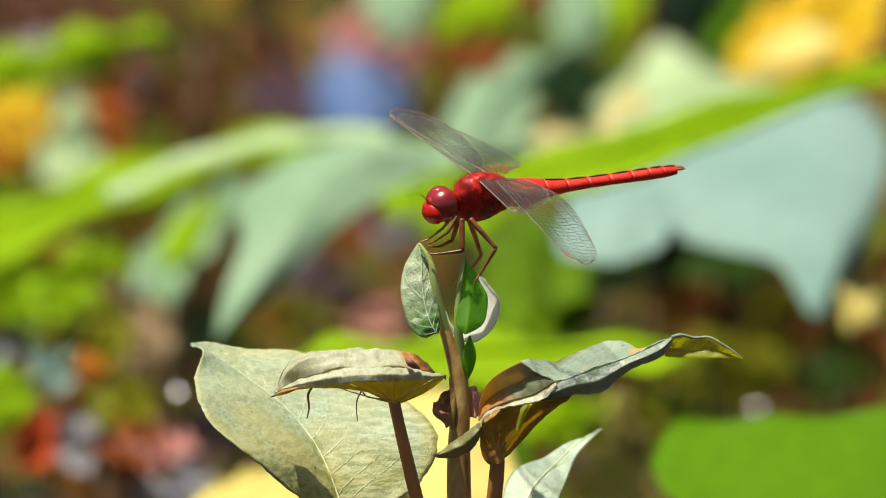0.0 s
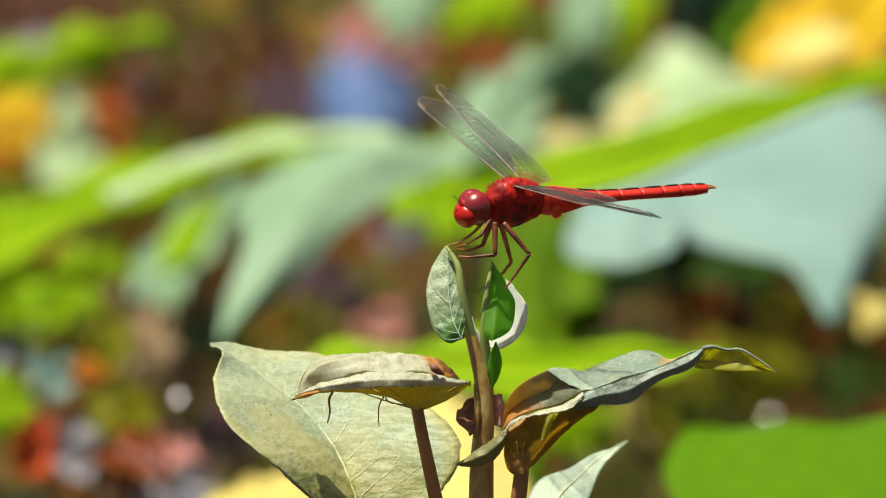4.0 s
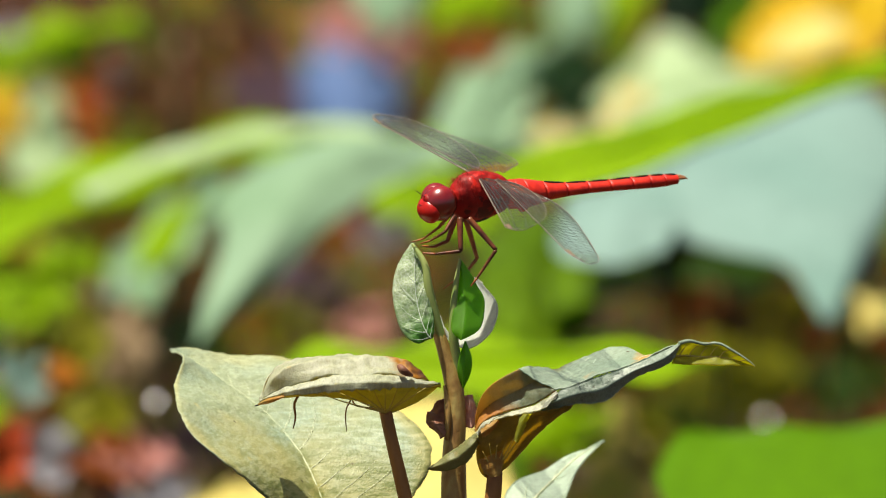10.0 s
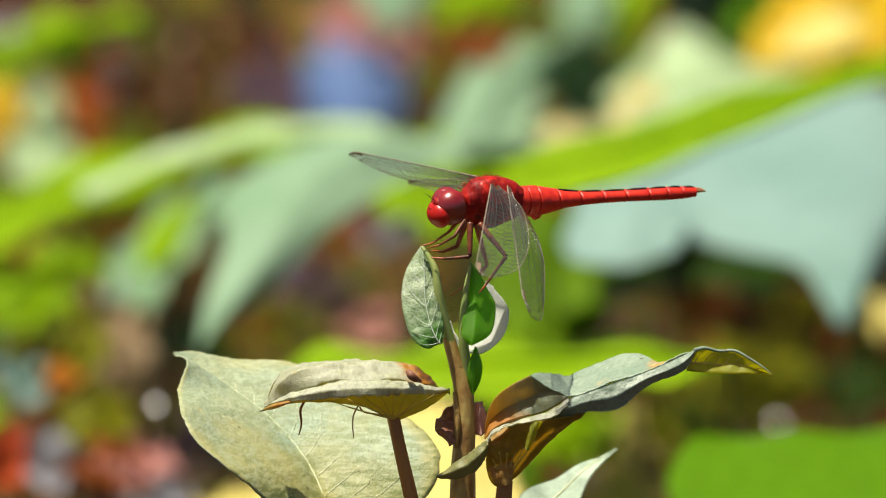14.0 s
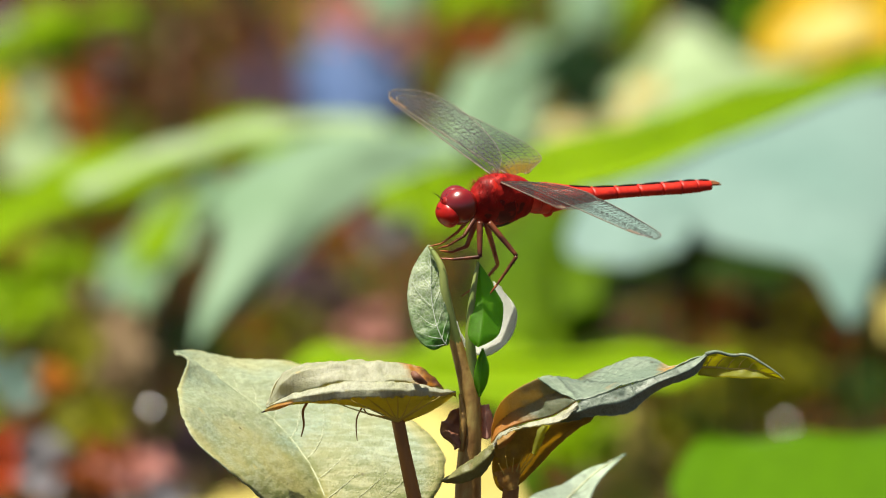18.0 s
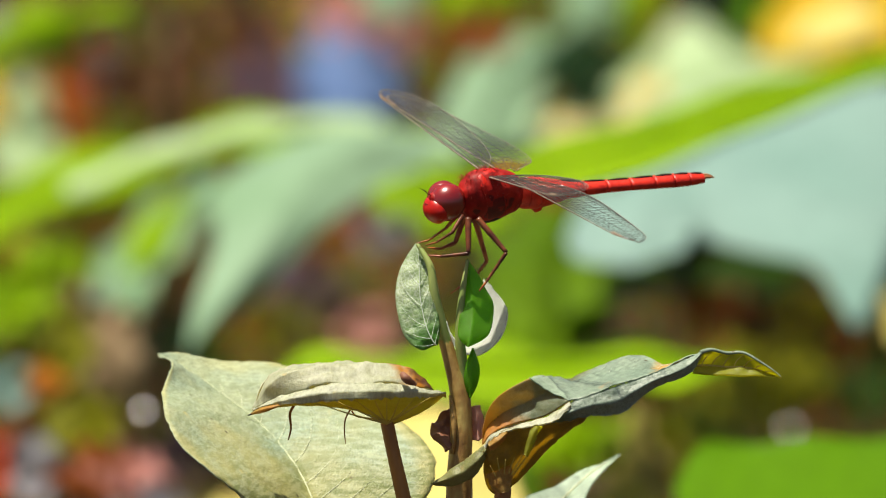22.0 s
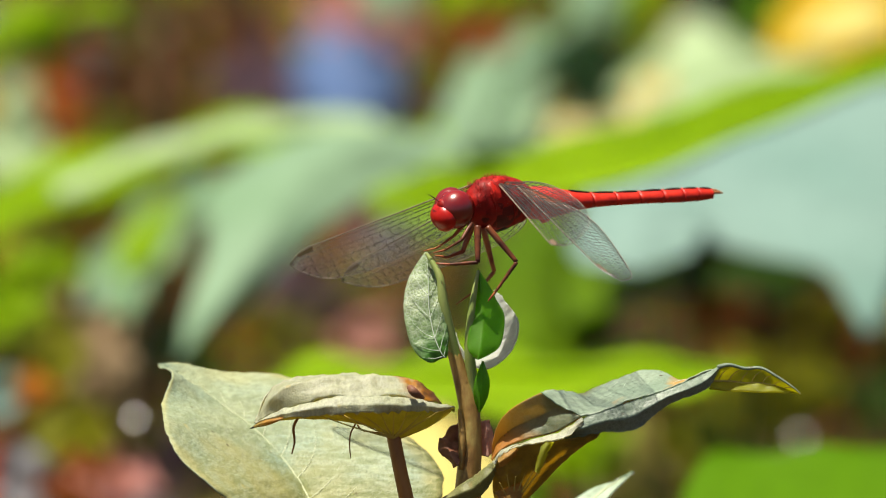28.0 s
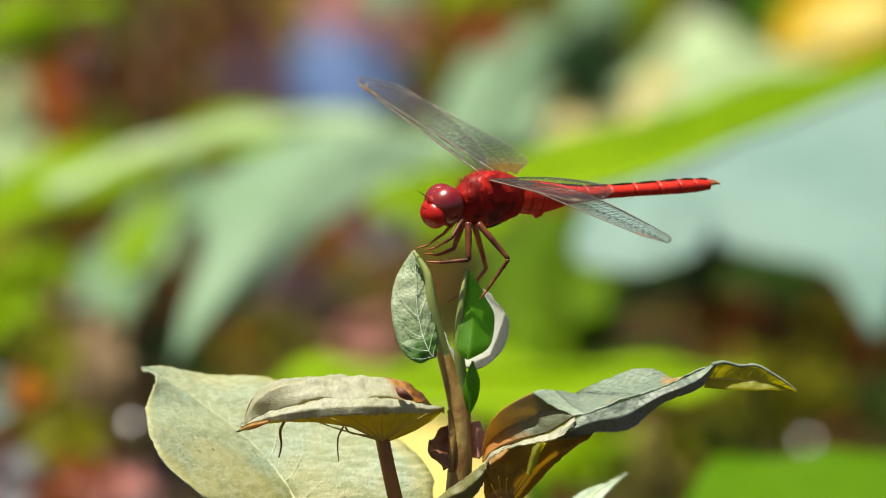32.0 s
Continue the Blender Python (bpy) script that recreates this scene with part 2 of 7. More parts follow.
M_STEM_GREEN = skin_material("green_stem", [(0.3, (0.22, 0.32, 0.07)), (0.7, (0.40, 0.46, 0.14))], 400, 0.45, 0.4, stretch=(1, 1, 0.25))
M_PETIOLE = skin_material("brown_petiole", [(0.3, (0.28, 0.11, 0.022)), (0.7, (0.48, 0.22, 0.05))], 400, 0.45, 0.4, stretch=(1, 1, 0.2))

M_RED = skin_material("scarlet_cuticle", [(0.3, (0.54, 0.014, 0.006)), (0.7, (0.84, 0.034, 0.010))], 700, 0.45, 0.8, 0.0)
M_REDDARK = skin_material("crimson_thorax", [(0.3, (0.16, 0.003, 0.002)), (0.5, (0.34, 0.006, 0.003)), (0.7, (0.50, 0.012, 0.005))], 520, 0.55, 1.0, 0.0, gloss=0.3)
# two thorax reds: the first holds its shade, the second its sunlight
M_SIDE_SHADE = skin_material("maroon_side_shade", [(0.3, (0.075, 0.003, 0.003)), (0.55, (0.14, 0.004, 0.004)), (0.75, (0.24, 0.006, 0.005))], 520, 0.6, 0.8, 0.0, gloss=0.3)
M_BACK_LIT = skin_material("scarlet_back_lit", [(0.3, (0.46, 0.008, 0.005)), (0.7, (0.72, 0.022, 0.008))], 520, 0.42, 0.8, 0.0, gloss=0.4)
M_FACE = skin_material("orange_red_face", [(0.3, (0.42, 0.006, 0.003)), (0.7, (0.64, 0.016, 0.006))], 500, 0.3, 0.4, 0.0, gloss=0.5)
M_EYE = skin_material("dark_red_eye", [(0.3, (0.19, 0.003, 0.001)), (0.7, (0.32, 0.006, 0.002))], 300, 0.25, 0.0, 0.0, gloss=1.0, ior=1.62)
M_LEG = skin_material("dark_leg", [(0.35, (0.06, 0.014, 0.008)), (0.65, (0.24, 0.07, 0.025))], 500, 0.35, 0.2)
M_LEG_RED = skin_material("red_brown_leg", [(0.35, (0.26, 0.05, 0.018)), (0.65, (0.58, 0.19, 0.05))], 500, 0.35, 0.2)
M_BLACK = skin_material("black_line", [(0.3, (0.012, 0.008, 0.008)), (0.7, (0.035, 0.015, 0.012))], 900, 0.4)
M_CLASP = skin_material("tail_clasper", [(0.3, (0.40, 0.125, 0.05)), (0.7, (0.55, 0.28, 0.10))], 900, 0.4)
M_HAIR = skin_material("red_brown_bristle", [(0.3, (0.22, 0.02, 0.01)), (0.7, (0.42, 0.06, 0.02))], 900, 0.6)
M_WINGVEIN = skin_material("wing_vein", [(0.3, (0.02, 0.019, 0.016)), (0.7, (0.075, 0.068, 0.055))], 900, 0.3, gloss=1.0)
M_COSTA = skin_material("wing_costa", [(0.3, (0.16, 0.125, 0.085)), (0.7, (0.36, 0.30, 0.22))], 900, 0.3, gloss=1.0)


def wing_material(name, tint, veil, amber_reach):
    """A clear wing: mostly see-through, with a thin grey veil, a sheen, and an amber flush by the root."""
    m, n, l, b = material(name)
    tc = n.new("ShaderNodeTexCoord")
    sep = n.new("ShaderNodeSeparateXYZ")
    l.new(tc.outputs["UV"], sep.inputs[0])
    cells = n.new("ShaderNodeTexVoronoi")
    cells.inputs["Scale"].default_value = 1900
    l.new(tc.outputs["Object"], cells.inputs["Vector"])
    flush = ramp(n, l, sep.outputs[0], [(amber_reach * 0.4, (1, 1, 1)), (amber_reach, (0, 0, 0))])
    l.new(mix(n, l, flush, mix(n, l, cells.outputs["Distance"], tint, (0.75, 0.75, 0.78)), (0.75, 0.25, 0.02)), b.inputs["Base Color"])
    b.inputs["Roughness"].default_value = 0.2
    b.inputs["Specular IOR Level"].default_value = 1.0
    bump(n, l, b, cells.outputs["Distance"], 0.6, 0.00015)
    glow = n.new("ShaderNodeBsdfTranslucent")
    glow.inputs[0].default_value = (0.92, 0.93, 0.92, 1)
    veil_mix = n.new("ShaderNodeMixShader")
    veil_mix.inputs[0].default_value = 0.5
    l.new(b.outputs[0], veil_mix.inputs[1])
    l.new(glow.outputs[0], veil_mix.inputs[2])
    t = n.new("ShaderNodeBsdfTransparent")
    l.new(mix(n, l, flush, (0.97, 0.97, 0.98), (1.0, 0.62, 0.2)), t.inputs[0])
    ms = n.new("ShaderNodeMixShader")
    l.new(ramp(n, l, flush, [(0.0, (veil, veil, veil)), (1.0, (veil + 0.3, veil + 0.3, veil + 0.3))]), ms.inputs[0])
    l.new(t.outputs[0], ms.inputs[1])
    l.new(veil_mix.outputs[0], ms.inputs[2])
    l.new(ms.outputs[0], n["Material Output"].inputs[0])
    return m


M_WING = wing_material("clear_wing", (0.90, 0.92, 0.90), 0.055, 0.06)
M_HINDWING = wing_material("clear_hindwing", (0.90, 0.92, 0.90), 0.045, 0.2)
M_STIGMA = skin_material("wing_spot", [(0.3, (0.16, 0.10, 0.06)), (0.7, (0.26, 0.17, 0.10))], 900, 0.4)

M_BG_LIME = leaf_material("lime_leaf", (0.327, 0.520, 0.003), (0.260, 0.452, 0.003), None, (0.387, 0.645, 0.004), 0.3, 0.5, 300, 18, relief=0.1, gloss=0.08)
M_BG_GREEN = leaf_material("green_leaf", (0.12, 0.28, 0.002), (0.085, 0.22, 0.002), None, (0.192, 0.496, 0.004), 0.3, 0.5, 300, 18, relief=0.1, gloss=0.08)
M_BG_PALE = leaf_material("pale_green_leaf", (0.31, 0.47, 0.30), (0.24, 0.40, 0.23), None, (0.3, 0.5, 0.1), 0.15, 0.5, 300, 22, relief=0.1, gloss=0.08)
M_BG_MINT = leaf_material("blue_green_leaf", (0.28, 0.43, 0.38), (0.22, 0.37, 0.32), None, (0.23, 0.37, 0.17), 0.12, 0.5, 300, 22, relief=0.1, gloss=0.08)
# near-black green, with shade put into the leaf colour
M_BG_PAINTED_SHADE = leaf_material("painted_shade_green", (0.008, 0.035, 0.007), (0.004, 0.014, 0.004), None, (0.021, 0.070, 0.007), 0.2, 0.5, 300, 25, relief=0.1, gloss=0.08)
M_BG_YELLOW = leaf_material("yellow_leaf", (0.74, 0.52, 0.022), (0.70, 0.44, 0.016), None, (0.640, 0.400, 0.024), 0.25, 0.5, 300, 40, relief=0.1, gloss=0.08)
M_BG_ORANGE = leaf_material("orange_leaf", (0.642, 0.269, 0.021), (0.497, 0.166, 0.021), None, (0.630, 0.270, 0.018), 0.3, 0.5, 300, 40, relief=0.1, gloss=0.08)
M_BG_RUST = leaf_material("rust_leaf", (0.36, 0.10, 0.014), (0.17, 0.042, 0.010), None, (0.3, 0.08, 0.01), 0.15, 0.6, 300, 40, relief=0.1, gloss=0.08)
M_BG_PINK = leaf_material("pinkish_dry_leaf", (0.66, 0.31, 0.27), (0.52, 0.22, 0.19), None, (0.510, 0.255, 0.170), 0.15, 0.6, 300, 40, relief=0.1, gloss=0.08)
M_BG_TAN = leaf_material("tan_dry_leaf", (0.425, 0.323, 0.187), (0.323, 0.221, 0.128), None, (0.425, 0.297, 0.085), 0.2, 0.6, 300, 40, relief=0.1, gloss=0.08)
M_BG_MAUVE = leaf_material("mauve_dry_leaf", (0.12, 0.075, 0.105), (0.07, 0.04, 0.055), None, (0.255, 0.170, 0.212), 0.1, 0.6, 300, 40, relief=0.1, gloss=0.08)
M_BG_BLUE = leaf_material("blue_sheet", (0.15, 0.235, 0.44), (0.11, 0.18, 0.36), None, (0.255, 0.340, 0.595), 0.1, 0.4, 300, 40, relief=0.1, gloss=0.08)
M_BG_GREY = leaf_material("grey_litter", (0.391, 0.391, 0.425), (0.289, 0.289, 0.340), None, (0.340, 0.340, 0.383), 0.1, 0.6, 300, 40, relief=0.1, gloss=0.08)
M_BG_OLIVE = leaf_material("olive_leaf", (0.28, 0.29, 0.010), (0.14, 0.14, 0.008), None, (0.3, 0.3, 0.01), 0.25, 0.5, 300, 30, relief=0.1, gloss=0.08)
M_BG_RED = leaf_material("red_orange_leaf", (0.552, 0.085, 0.017), (0.425, 0.051, 0.017), None, (0.510, 0.085, 0.017), 0.2, 0.5, 300, 40, relief=0.1, gloss=0.08)
M_BG_MOSS = leaf_material("moss_green_leaf", (0.15, 0.27, 0.004), (0.09, 0.18, 0.004), None, (0.3, 0.55, 0.005), 0.3, 0.5, 300, 30, relief=0.1, gloss=0.08)
# brown darkened in colour to paint shaded gaps
M_BG_BROWN_SHADE = leaf_material("painted_shade_brown", (0.11, 0.045, 0.012), (0.05, 0.02, 0.007), None, (0.1, 0.04, 0.01), 0.1, 0.6, 300, 40, relief=0.1, gloss=0.08)
M_BG_STRAW = leaf_material("pale_yellow_leaf", (0.84, 0.74, 0.25), (0.78, 0.66, 0.18), None, (0.8, 0.66, 0.15), 0.25, 0.5, 300, 40, relief=0.1, gloss=0.08)
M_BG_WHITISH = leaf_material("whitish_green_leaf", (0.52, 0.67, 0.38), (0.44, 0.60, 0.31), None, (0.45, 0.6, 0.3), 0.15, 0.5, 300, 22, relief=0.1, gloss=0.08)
# green darkened in colour where shade is wanted
M_BG_DEEP_SHADE = leaf_material("painted_shade_deep_green", (0.035, 0.085, 0.005), (0.022, 0.06, 0.005), None, (0.1, 0.25, 0.006), 0.2, 0.5, 300, 30, relief=0.1, gloss=0.08)
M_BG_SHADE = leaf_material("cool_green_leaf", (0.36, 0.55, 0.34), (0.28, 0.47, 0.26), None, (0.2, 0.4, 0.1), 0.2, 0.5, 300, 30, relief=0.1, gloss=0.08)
M_BG_CREAM = leaf_material("cream_leaf_edge", (0.78, 0.68, 0.30), (0.70, 0.60, 0.24), None, (0.6, 0.5, 0.1), 0.2, 0.5, 300, 40, relief=0.1, gloss=0.08)
# rough bright metal for the discs that stand in for dew glints
M_DEW_MIRROR, _n, _l, _b = material("dew")
_b.inputs["Base Color"].default_value, _b.inputs["Metallic"].default_value, _b.inputs["Roughness"].default_value = (0.95, 0.95, 0.92, 1), 1.0, 0.55
M_EARTH = skin_material("earth_litter", [(0.25, (0.010, 0.006, 0.003)), (0.5, (0.03, 0.016, 0.006)), (0.75, (0.06, 0.034, 0.012))], 9, 0.9, 0.8, gloss=0.2)


# ---- mesh helpers ----
def spline(points, t):
    """A smooth curve through the points (Catmull-Rom), t from 0 to 1; points are vectors or numbers."""
    k = len(points) - 1
    i = min(int(t * k), k - 1)
    x = t * k - i
    a, b, c, d = points[max(i - 1, 0)], points[i], points[i + 1], points[min(i + 2, k)]
    return b * 1.0 + (c - a) * (0.5 * x) + (a * 1.0 - b * 2.5 + c * 2.0 - d * 0.5) * (x * x) + (b * 1.5 - a * 0.5 - c * 1.5 + d * 0.5) * (x ** 3)


def mesh_object(name, bm, mat, smooth=True):
    me = bpy.data.meshes.new(name)
    bm.to_mesh(me)
    bm.free()
    me.materials.append(mat)
    if smooth:
        me.polygons.foreach_set("use_smooth", [True] * len(me.polygons))
    return new(name, me)


def part(name, bm, mat, parent, label="", smooth=True):
    ob = mesh_object(name, bm, mat, smooth)
    ob.parent = parent
    if label:
        ob["label"] = label
    return ob


def tube(bm, points, radii, seg=8, steps=None, flat=1.0):
    """A tapered round stem along the smooth curve through points; radii are spread over it."""
    steps = steps or 6 * (len(points) - 1)
    rings, side = [], None
    for i in range(steps + 1):
        t = i / steps
        p = spline(points, t)
        q = spline(points, min(t + 0.01, 1)) - spline(points, max(t - 0.01, 0))
        q.normalize()
        if side is None:
            side = q.orthogonal().normalized()
        side = (side - q * side.dot(q)).normalized()
        up = q.cross(side)
        r = spline(radii, t) if len(radii) > 1 else radii[0]
        rings.append([bm.verts.new(p + (side * math.cos(a) + up * (math.sin(a) * flat)) * r) for a in (2 * math.pi * k / seg for k in range(seg))])
    for a, b in zip(rings, rings[1:]):
        for k in range(seg):
            bm.faces.new((a[k], a[(k + 1) % seg], b[(k + 1) % seg], b[k]))
    bm.faces.new(rings[0][::-1])
    bm.faces.new(rings[-1])
    return bm


def blade(left, middle, right, along=36, across=20, wave=0.0, seed=0, thick=0.00018, crease=0.0, ripple=7.0, rough=0.0, ragged=0.0):
    """A leaf's blade: a smooth sheet from its left edge over the midrib to its right edge, gently wavy, with thickness."""
    bm = bmesh.new()
    uv = bm.loops.layers.uv.new("UVMap")
    grid, st = [], {}
    rnd = random.Random(seed)
    ph = rnd.uniform(0, 6)
    for i in range(along + 1):
        t = i / along
        a, m, b = spline(left, t), spline(middle, t), spline(right, t)
        n = (b - a).cross(spline(middle, min(t + 0.02, 1)) - spline(middle, max(t - 0.02, 0)))
        n = n.normalized() if n.length > 1e-12 else Vector((0, -1, 0))
        line = []
        for j in range(across + 1):
            x = 2 * j / across - 1
            p = m.lerp(a, -x) if x < 0 else m.lerp(b, x)
            bow = x * x - abs(x)
            if ragged and abs(x) > 0.99 and 0.02 < t < 0.98:
                p = p + (p - m).normalized() * (ragged * noise.noise(Vector((t * 45 + seed, x, 0))))
            p = p + n * (crease * bow)
            e = abs(x) ** 1.6
            p = p + n * (wave * e * math.sin(ripple * t * math.pi + ph + (1.3 if x > 0 else 0)))
            if rough:
                p = p + n * (rough * noise.noise(p * 900 + Vector((seed, 0, 0))) + rough * 0.7 * noise.noise(p * 330))
            v = bm.verts.new(p)
            st[v] = (abs(x), t)
            line.append(v)
        grid.append(line)
    for i in range(along):
        for j in range(across):
            q = (grid[i][j], grid[i][j + 1], grid[i + 1][j + 1], grid[i + 1][j])
            try:
                fc = bm.faces.new(q)
            except ValueError:
                continue
            for lp in fc.loops:
                lp[uv].uv = st[lp.vert]
    bmesh.ops.recalc_face_normals(bm, faces=bm.faces)
    # thickness: a second skin and a rim
    bm.normal_update()
    twin = {v: bm.verts.new(v.co - v.normal * thick) for v in list(bm.verts)}
    rim = [e for e in bm.edges if len(e.link_faces) == 1]
    for fc in list(bm.faces):
        if fc.verts[0] in twin:
            g = bm.faces.new([twin[v] for v in reversed(fc.verts)])
            for lp, old in zip(g.loops, reversed(fc.loops)):
                lp[uv].uv = old[uv].uv
    for e in rim:
        a, b = e.verts
        try:
            bm.faces.new((a, b, twin[b], twin[a]))
        except ValueError:
            pass
    return bm


def on_blade(left, middle, right, t, x):
    m = spline(middle, t)
    return m.lerp(spline(left if x < 0 else right, t), abs(x))


def rib_and_veins(leaf, left, middle, right, mat, lift, rib=0.0004, veins=5, start=0.9, slant=0.22, label="", thin=0.4, t_from=0.0, t_to=1.0):
    """The raised midrib and the side veins of a leaf, each a part of it."""
    steps = 16
    pts = [spline(middle, t_from + (t_to - t_from) * i / steps) + lift for i in range(steps + 1)]
    part("midrib", tube(bmesh.new(), pts, [rib * 0.3, rib * 0.7, rib], 6, 18), mat, leaf, label)
    for k in range(veins):
        t0 = start - (start - 0.18) * k / max(veins - 1, 1)
        for sgn in (-1, 1):
            bm = bmesh.new()
            rows = []
            for i in range(9):
                x = i / 8 * 0.92
                t = max(t0 - slant * x * (0.8 + 0.3 * x), 0.02)
                w = rib * thin * (1.1 - x)
                step = (spline(middle, min(t + 0.01, 1)) - spline(middle, max(t - 0.01, 0))).normalized()
                p = on_blade(left, middle, right, t, sgn * x) + lift * (1 + (1.8 if sgn > 0 else 1.0) * x * (1 - x))
                rows.append([bm.verts.new(p + step * w), bm.verts.new(p + lift * 0.35), bm.verts.new(p - step * w)])
            for r0, r1 in zip(rows, rows[1:]):
                bm.faces.new((r0[0], r0[1], r1[1], r1[0]))
                bm.faces.new((r0[1], r0[2], r1[2], r1[1]))
            part("side_vein", bm, mat, leaf)


def pts(*rows):
    return [at(*r) for r in rows]


# ---- ground ----
def build_ground():
    bm = bmesh.new()
    rnd = random.Random(4)
    xs = [-400, -60, -12, -5] + [-3 + 0.2 * i for i in range(31)] + [5, 12, 60, 400]
    ys = [-400, -60, -12, -7] + [-6 + 0.25 * i for i in range(61)] + [12, 30, 90, 600]
    rows = []
    for y in ys:
        rows.append([bm.verts.new((x, y, 0.03 * noise.noise(Vector((x * 1.3, y * 1.3, 0))) * (1 if abs(x) < 6 else 0) * min(1, max(0.0, abs(y) - 0.1) * 2))) for x in xs])
    for a, b in zip(rows, rows[1:]):
        for j in range(len(xs) - 1):
            bm.faces.new((a[j], a[j + 1], b[j + 1], b[j]))
    ob = mesh_object("ground", bm, M_EARTH)
    return tagged(ob, "brown earth covered with dry plant litter", "ground", kind="structure")


build_ground()


# ---- the shoot the dragonfly sits on ----
plant = new("leafy_shoot")
BASE = at(812, 900)
plant.location = (BASE.x, BASE.y, 0.0)
tagged(plant, "leafy shoot with a brown stem, pale withering leaves and green tip", "plant")
bpy.context.view_layer.update()


def grow(name, bm, mat, parent=None, label="", smooth=True):
    """A part of the shoot, built in place."""
    bmesh.ops.translate(bm, verts=bm.verts, vec=-Vector(plant.location))
    return part(name, bm, mat, parent or plant, label, smooth)


def grow_veins(leaf, left, middle, right, mat, lift, **how):
    off = Vector(plant.location)
    rib_and_veins(leaf, [p - off for p in left], [p - off for p in middle], [p - off for p in right], mat, lift, **how)


FRONT = -AHEAD * 0.00012

# main stem from the ground, knobbly, dividing below the tip
low = Vector((BASE.x + 0.006, BASE.y + 0.002, -0.03))
top = at(814, 940)
grow("lower_stem", tube(bmesh.new(), [low.lerp(top, i / 6) + Vector((0.003 * math.sin(i * 1.9) * (i % 6 > 0), 0, 0)) for i in range(7)], [0.0034, 0.0028, 22.5 * G], 14, 40), M_STEM, label="woody lower stem")
grow("stem", tube(bmesh.new(), pts((814, 950), (813, 900), (812, 850), (812, 800), (813, 762), (815, 720), (812, 672), (800, 625), (786, 578)),
                  [22.5 * G, 22 * G, 21.5 * G, 20.5 * G, 18.5 * G, 17 * G, 15.5 * G, 12.5 * G, 10.5 * G], 14, 70), M_STEM, label="brown ridged stem, greener towards its tip")
tip_stalk = grow("tip_stalk", tube(bmesh.new(), pts((792, 596, 0), (781, 556, -0.5), (770, 508, -0.8), (764, 470, -0.6), (752, 446, 0), (742, 432, 0.5)),
                                   [9.5 * G, 8.5 * G, 7.5 * G, 6.0 * G, 4.5 * G, 2.5 * G], 10, 30), M_STEM_GREEN, label="pale green leaf stalk")
grow("tip_stalk", tube(bmesh.new(), pts((822, 694, 0.2), (818, 640, 0), (811, 585, -0.6), (811, 540, -0.8), (816, 492, -0.6), (822, 456, 0)),
                       [8 * G, 8.5 * G, 8 * G, 6.5 * G, 4.5 * G, 2 * G], 10, 30), M_STEM_GREEN, label="pale green leaf stalk")
grow("stem_ridge", tube(bmesh.new(), pts((800, 760, -1.4), (802, 720, -1.4), (800, 690, -1.0), (796, 668, -0.6)), [4 * G, 5.5 * G, 4.5 * G, 2 * G], 8, 14), M_STEM)

# broad pale leaf that faces forwards
L = pts((338, 607, 24), (358, 627, 17), (346, 668, 8), (355, 718, -4), (424, 794, -8), (510, 862, -2), (612, 922, 9))
M = pts((338, 607, 24), (388, 634, 23.5), (440, 670, 22), (500, 716, 20), (556, 782, 16), (588, 850, 12), (612, 922, 9))
R = pts((338, 607, 24), (405, 612, 27), (510, 622, 29), (660, 668, 26), (770, 768, 18), (735, 862, 12), (612, 922, 9))
leaf = grow("leaf", blade(L, M, R, 72, 36, 0.0004, 3, crease=0.0006, rough=0.00018, ragged=0.0005), M_PALE, label="broad pale green leaf with yellowing margin")
grow_veins(leaf, L, M, R, M_VEIN, FRONT * 1.1, rib=0.00013, veins=11, start=0.97, slant=0.34, thin=0.42)
grow("leaf_stalk", tube(bmesh.new(), [at(612, 918, 9.2), at(640, 1010, 8), at(720, 1300, 4), at(806, 1700, 1)], [8 * G, 10 * G, 12 * G, 13 * G], 10, 24), M_PETIOLE)

# rolled leaf in front of it
K = pts((487, 699, -1), (545, 688, -3), (620, 690, -4), (668, 700, -4), (697, 716, -3), (735, 704, -4), (770, 684, -3), (789, 667, -1))
F = pts((487, 694, -1), (530, 672, -4.5), (590, 656, -6), (640, 650, -6.5), (690, 650, -6.5), (735, 654, -5.5), (770, 660, -4), (789, 665, -1))
KF = [a.lerp(b, 0.5) - AHEAD * 0.0008 for a, b in zip(K, F)]
FU = [p + AHEAD * 0.0008 - RISE * (5 * G) for p in F]
rolled = grow("leaf", blade(K, KF, FU, 50, 14, 0.0, 5, rough=0.0002), M_ROLL_UNDER, label="rolled withering leaf with an olive yellow underside")
T1 = pts((488, 690, 0), (503, 650, 1), (545, 626, 3), (600, 619, 4), (650, 619, 4), (695, 620, 4), (722, 632, 3), (733, 650, 1))
FT = [a.lerp(b, 0.5) - AHEAD * 0.0026 + RISE * 0.0012 for a, b in zip(F, T1)]
FT[0], FT[-1] = F[0].lerp(T1[0], 0.5), F[-2].lerp(T1[-1], 0.6)
F2 = F[:-1] + [at(742, 652, -3)]
grow("rolled_margin", blade(F2, FT, T1, 50, 20, 0.0002, 6, rough=0.0004), M_ROLLTOP, rolled, "silvery rolled leaf margin")
BK = pts((488, 690, 0), (505, 676, 4), (560, 664, 6), (620, 664, 6), (680, 672, 5), (725, 668, 4), (760, 668, 2), (788, 668, 0))
grow("back_margin", blade(T1, [a.lerp(b, 0.5) + AHEAD * 0.002 for a, b in zip(T1, BK)], BK, 40, 12, 0.0, 7), M_ROLL, rolled)
LIP = [p - RISE * (h * G) - AHEAD * (h * 5e-5) for p, h in zip(F, (4, 15, 24, 27, 24, 18, 11, 4))]
LIP[0], LIP[-1] = F[0], F[-1]
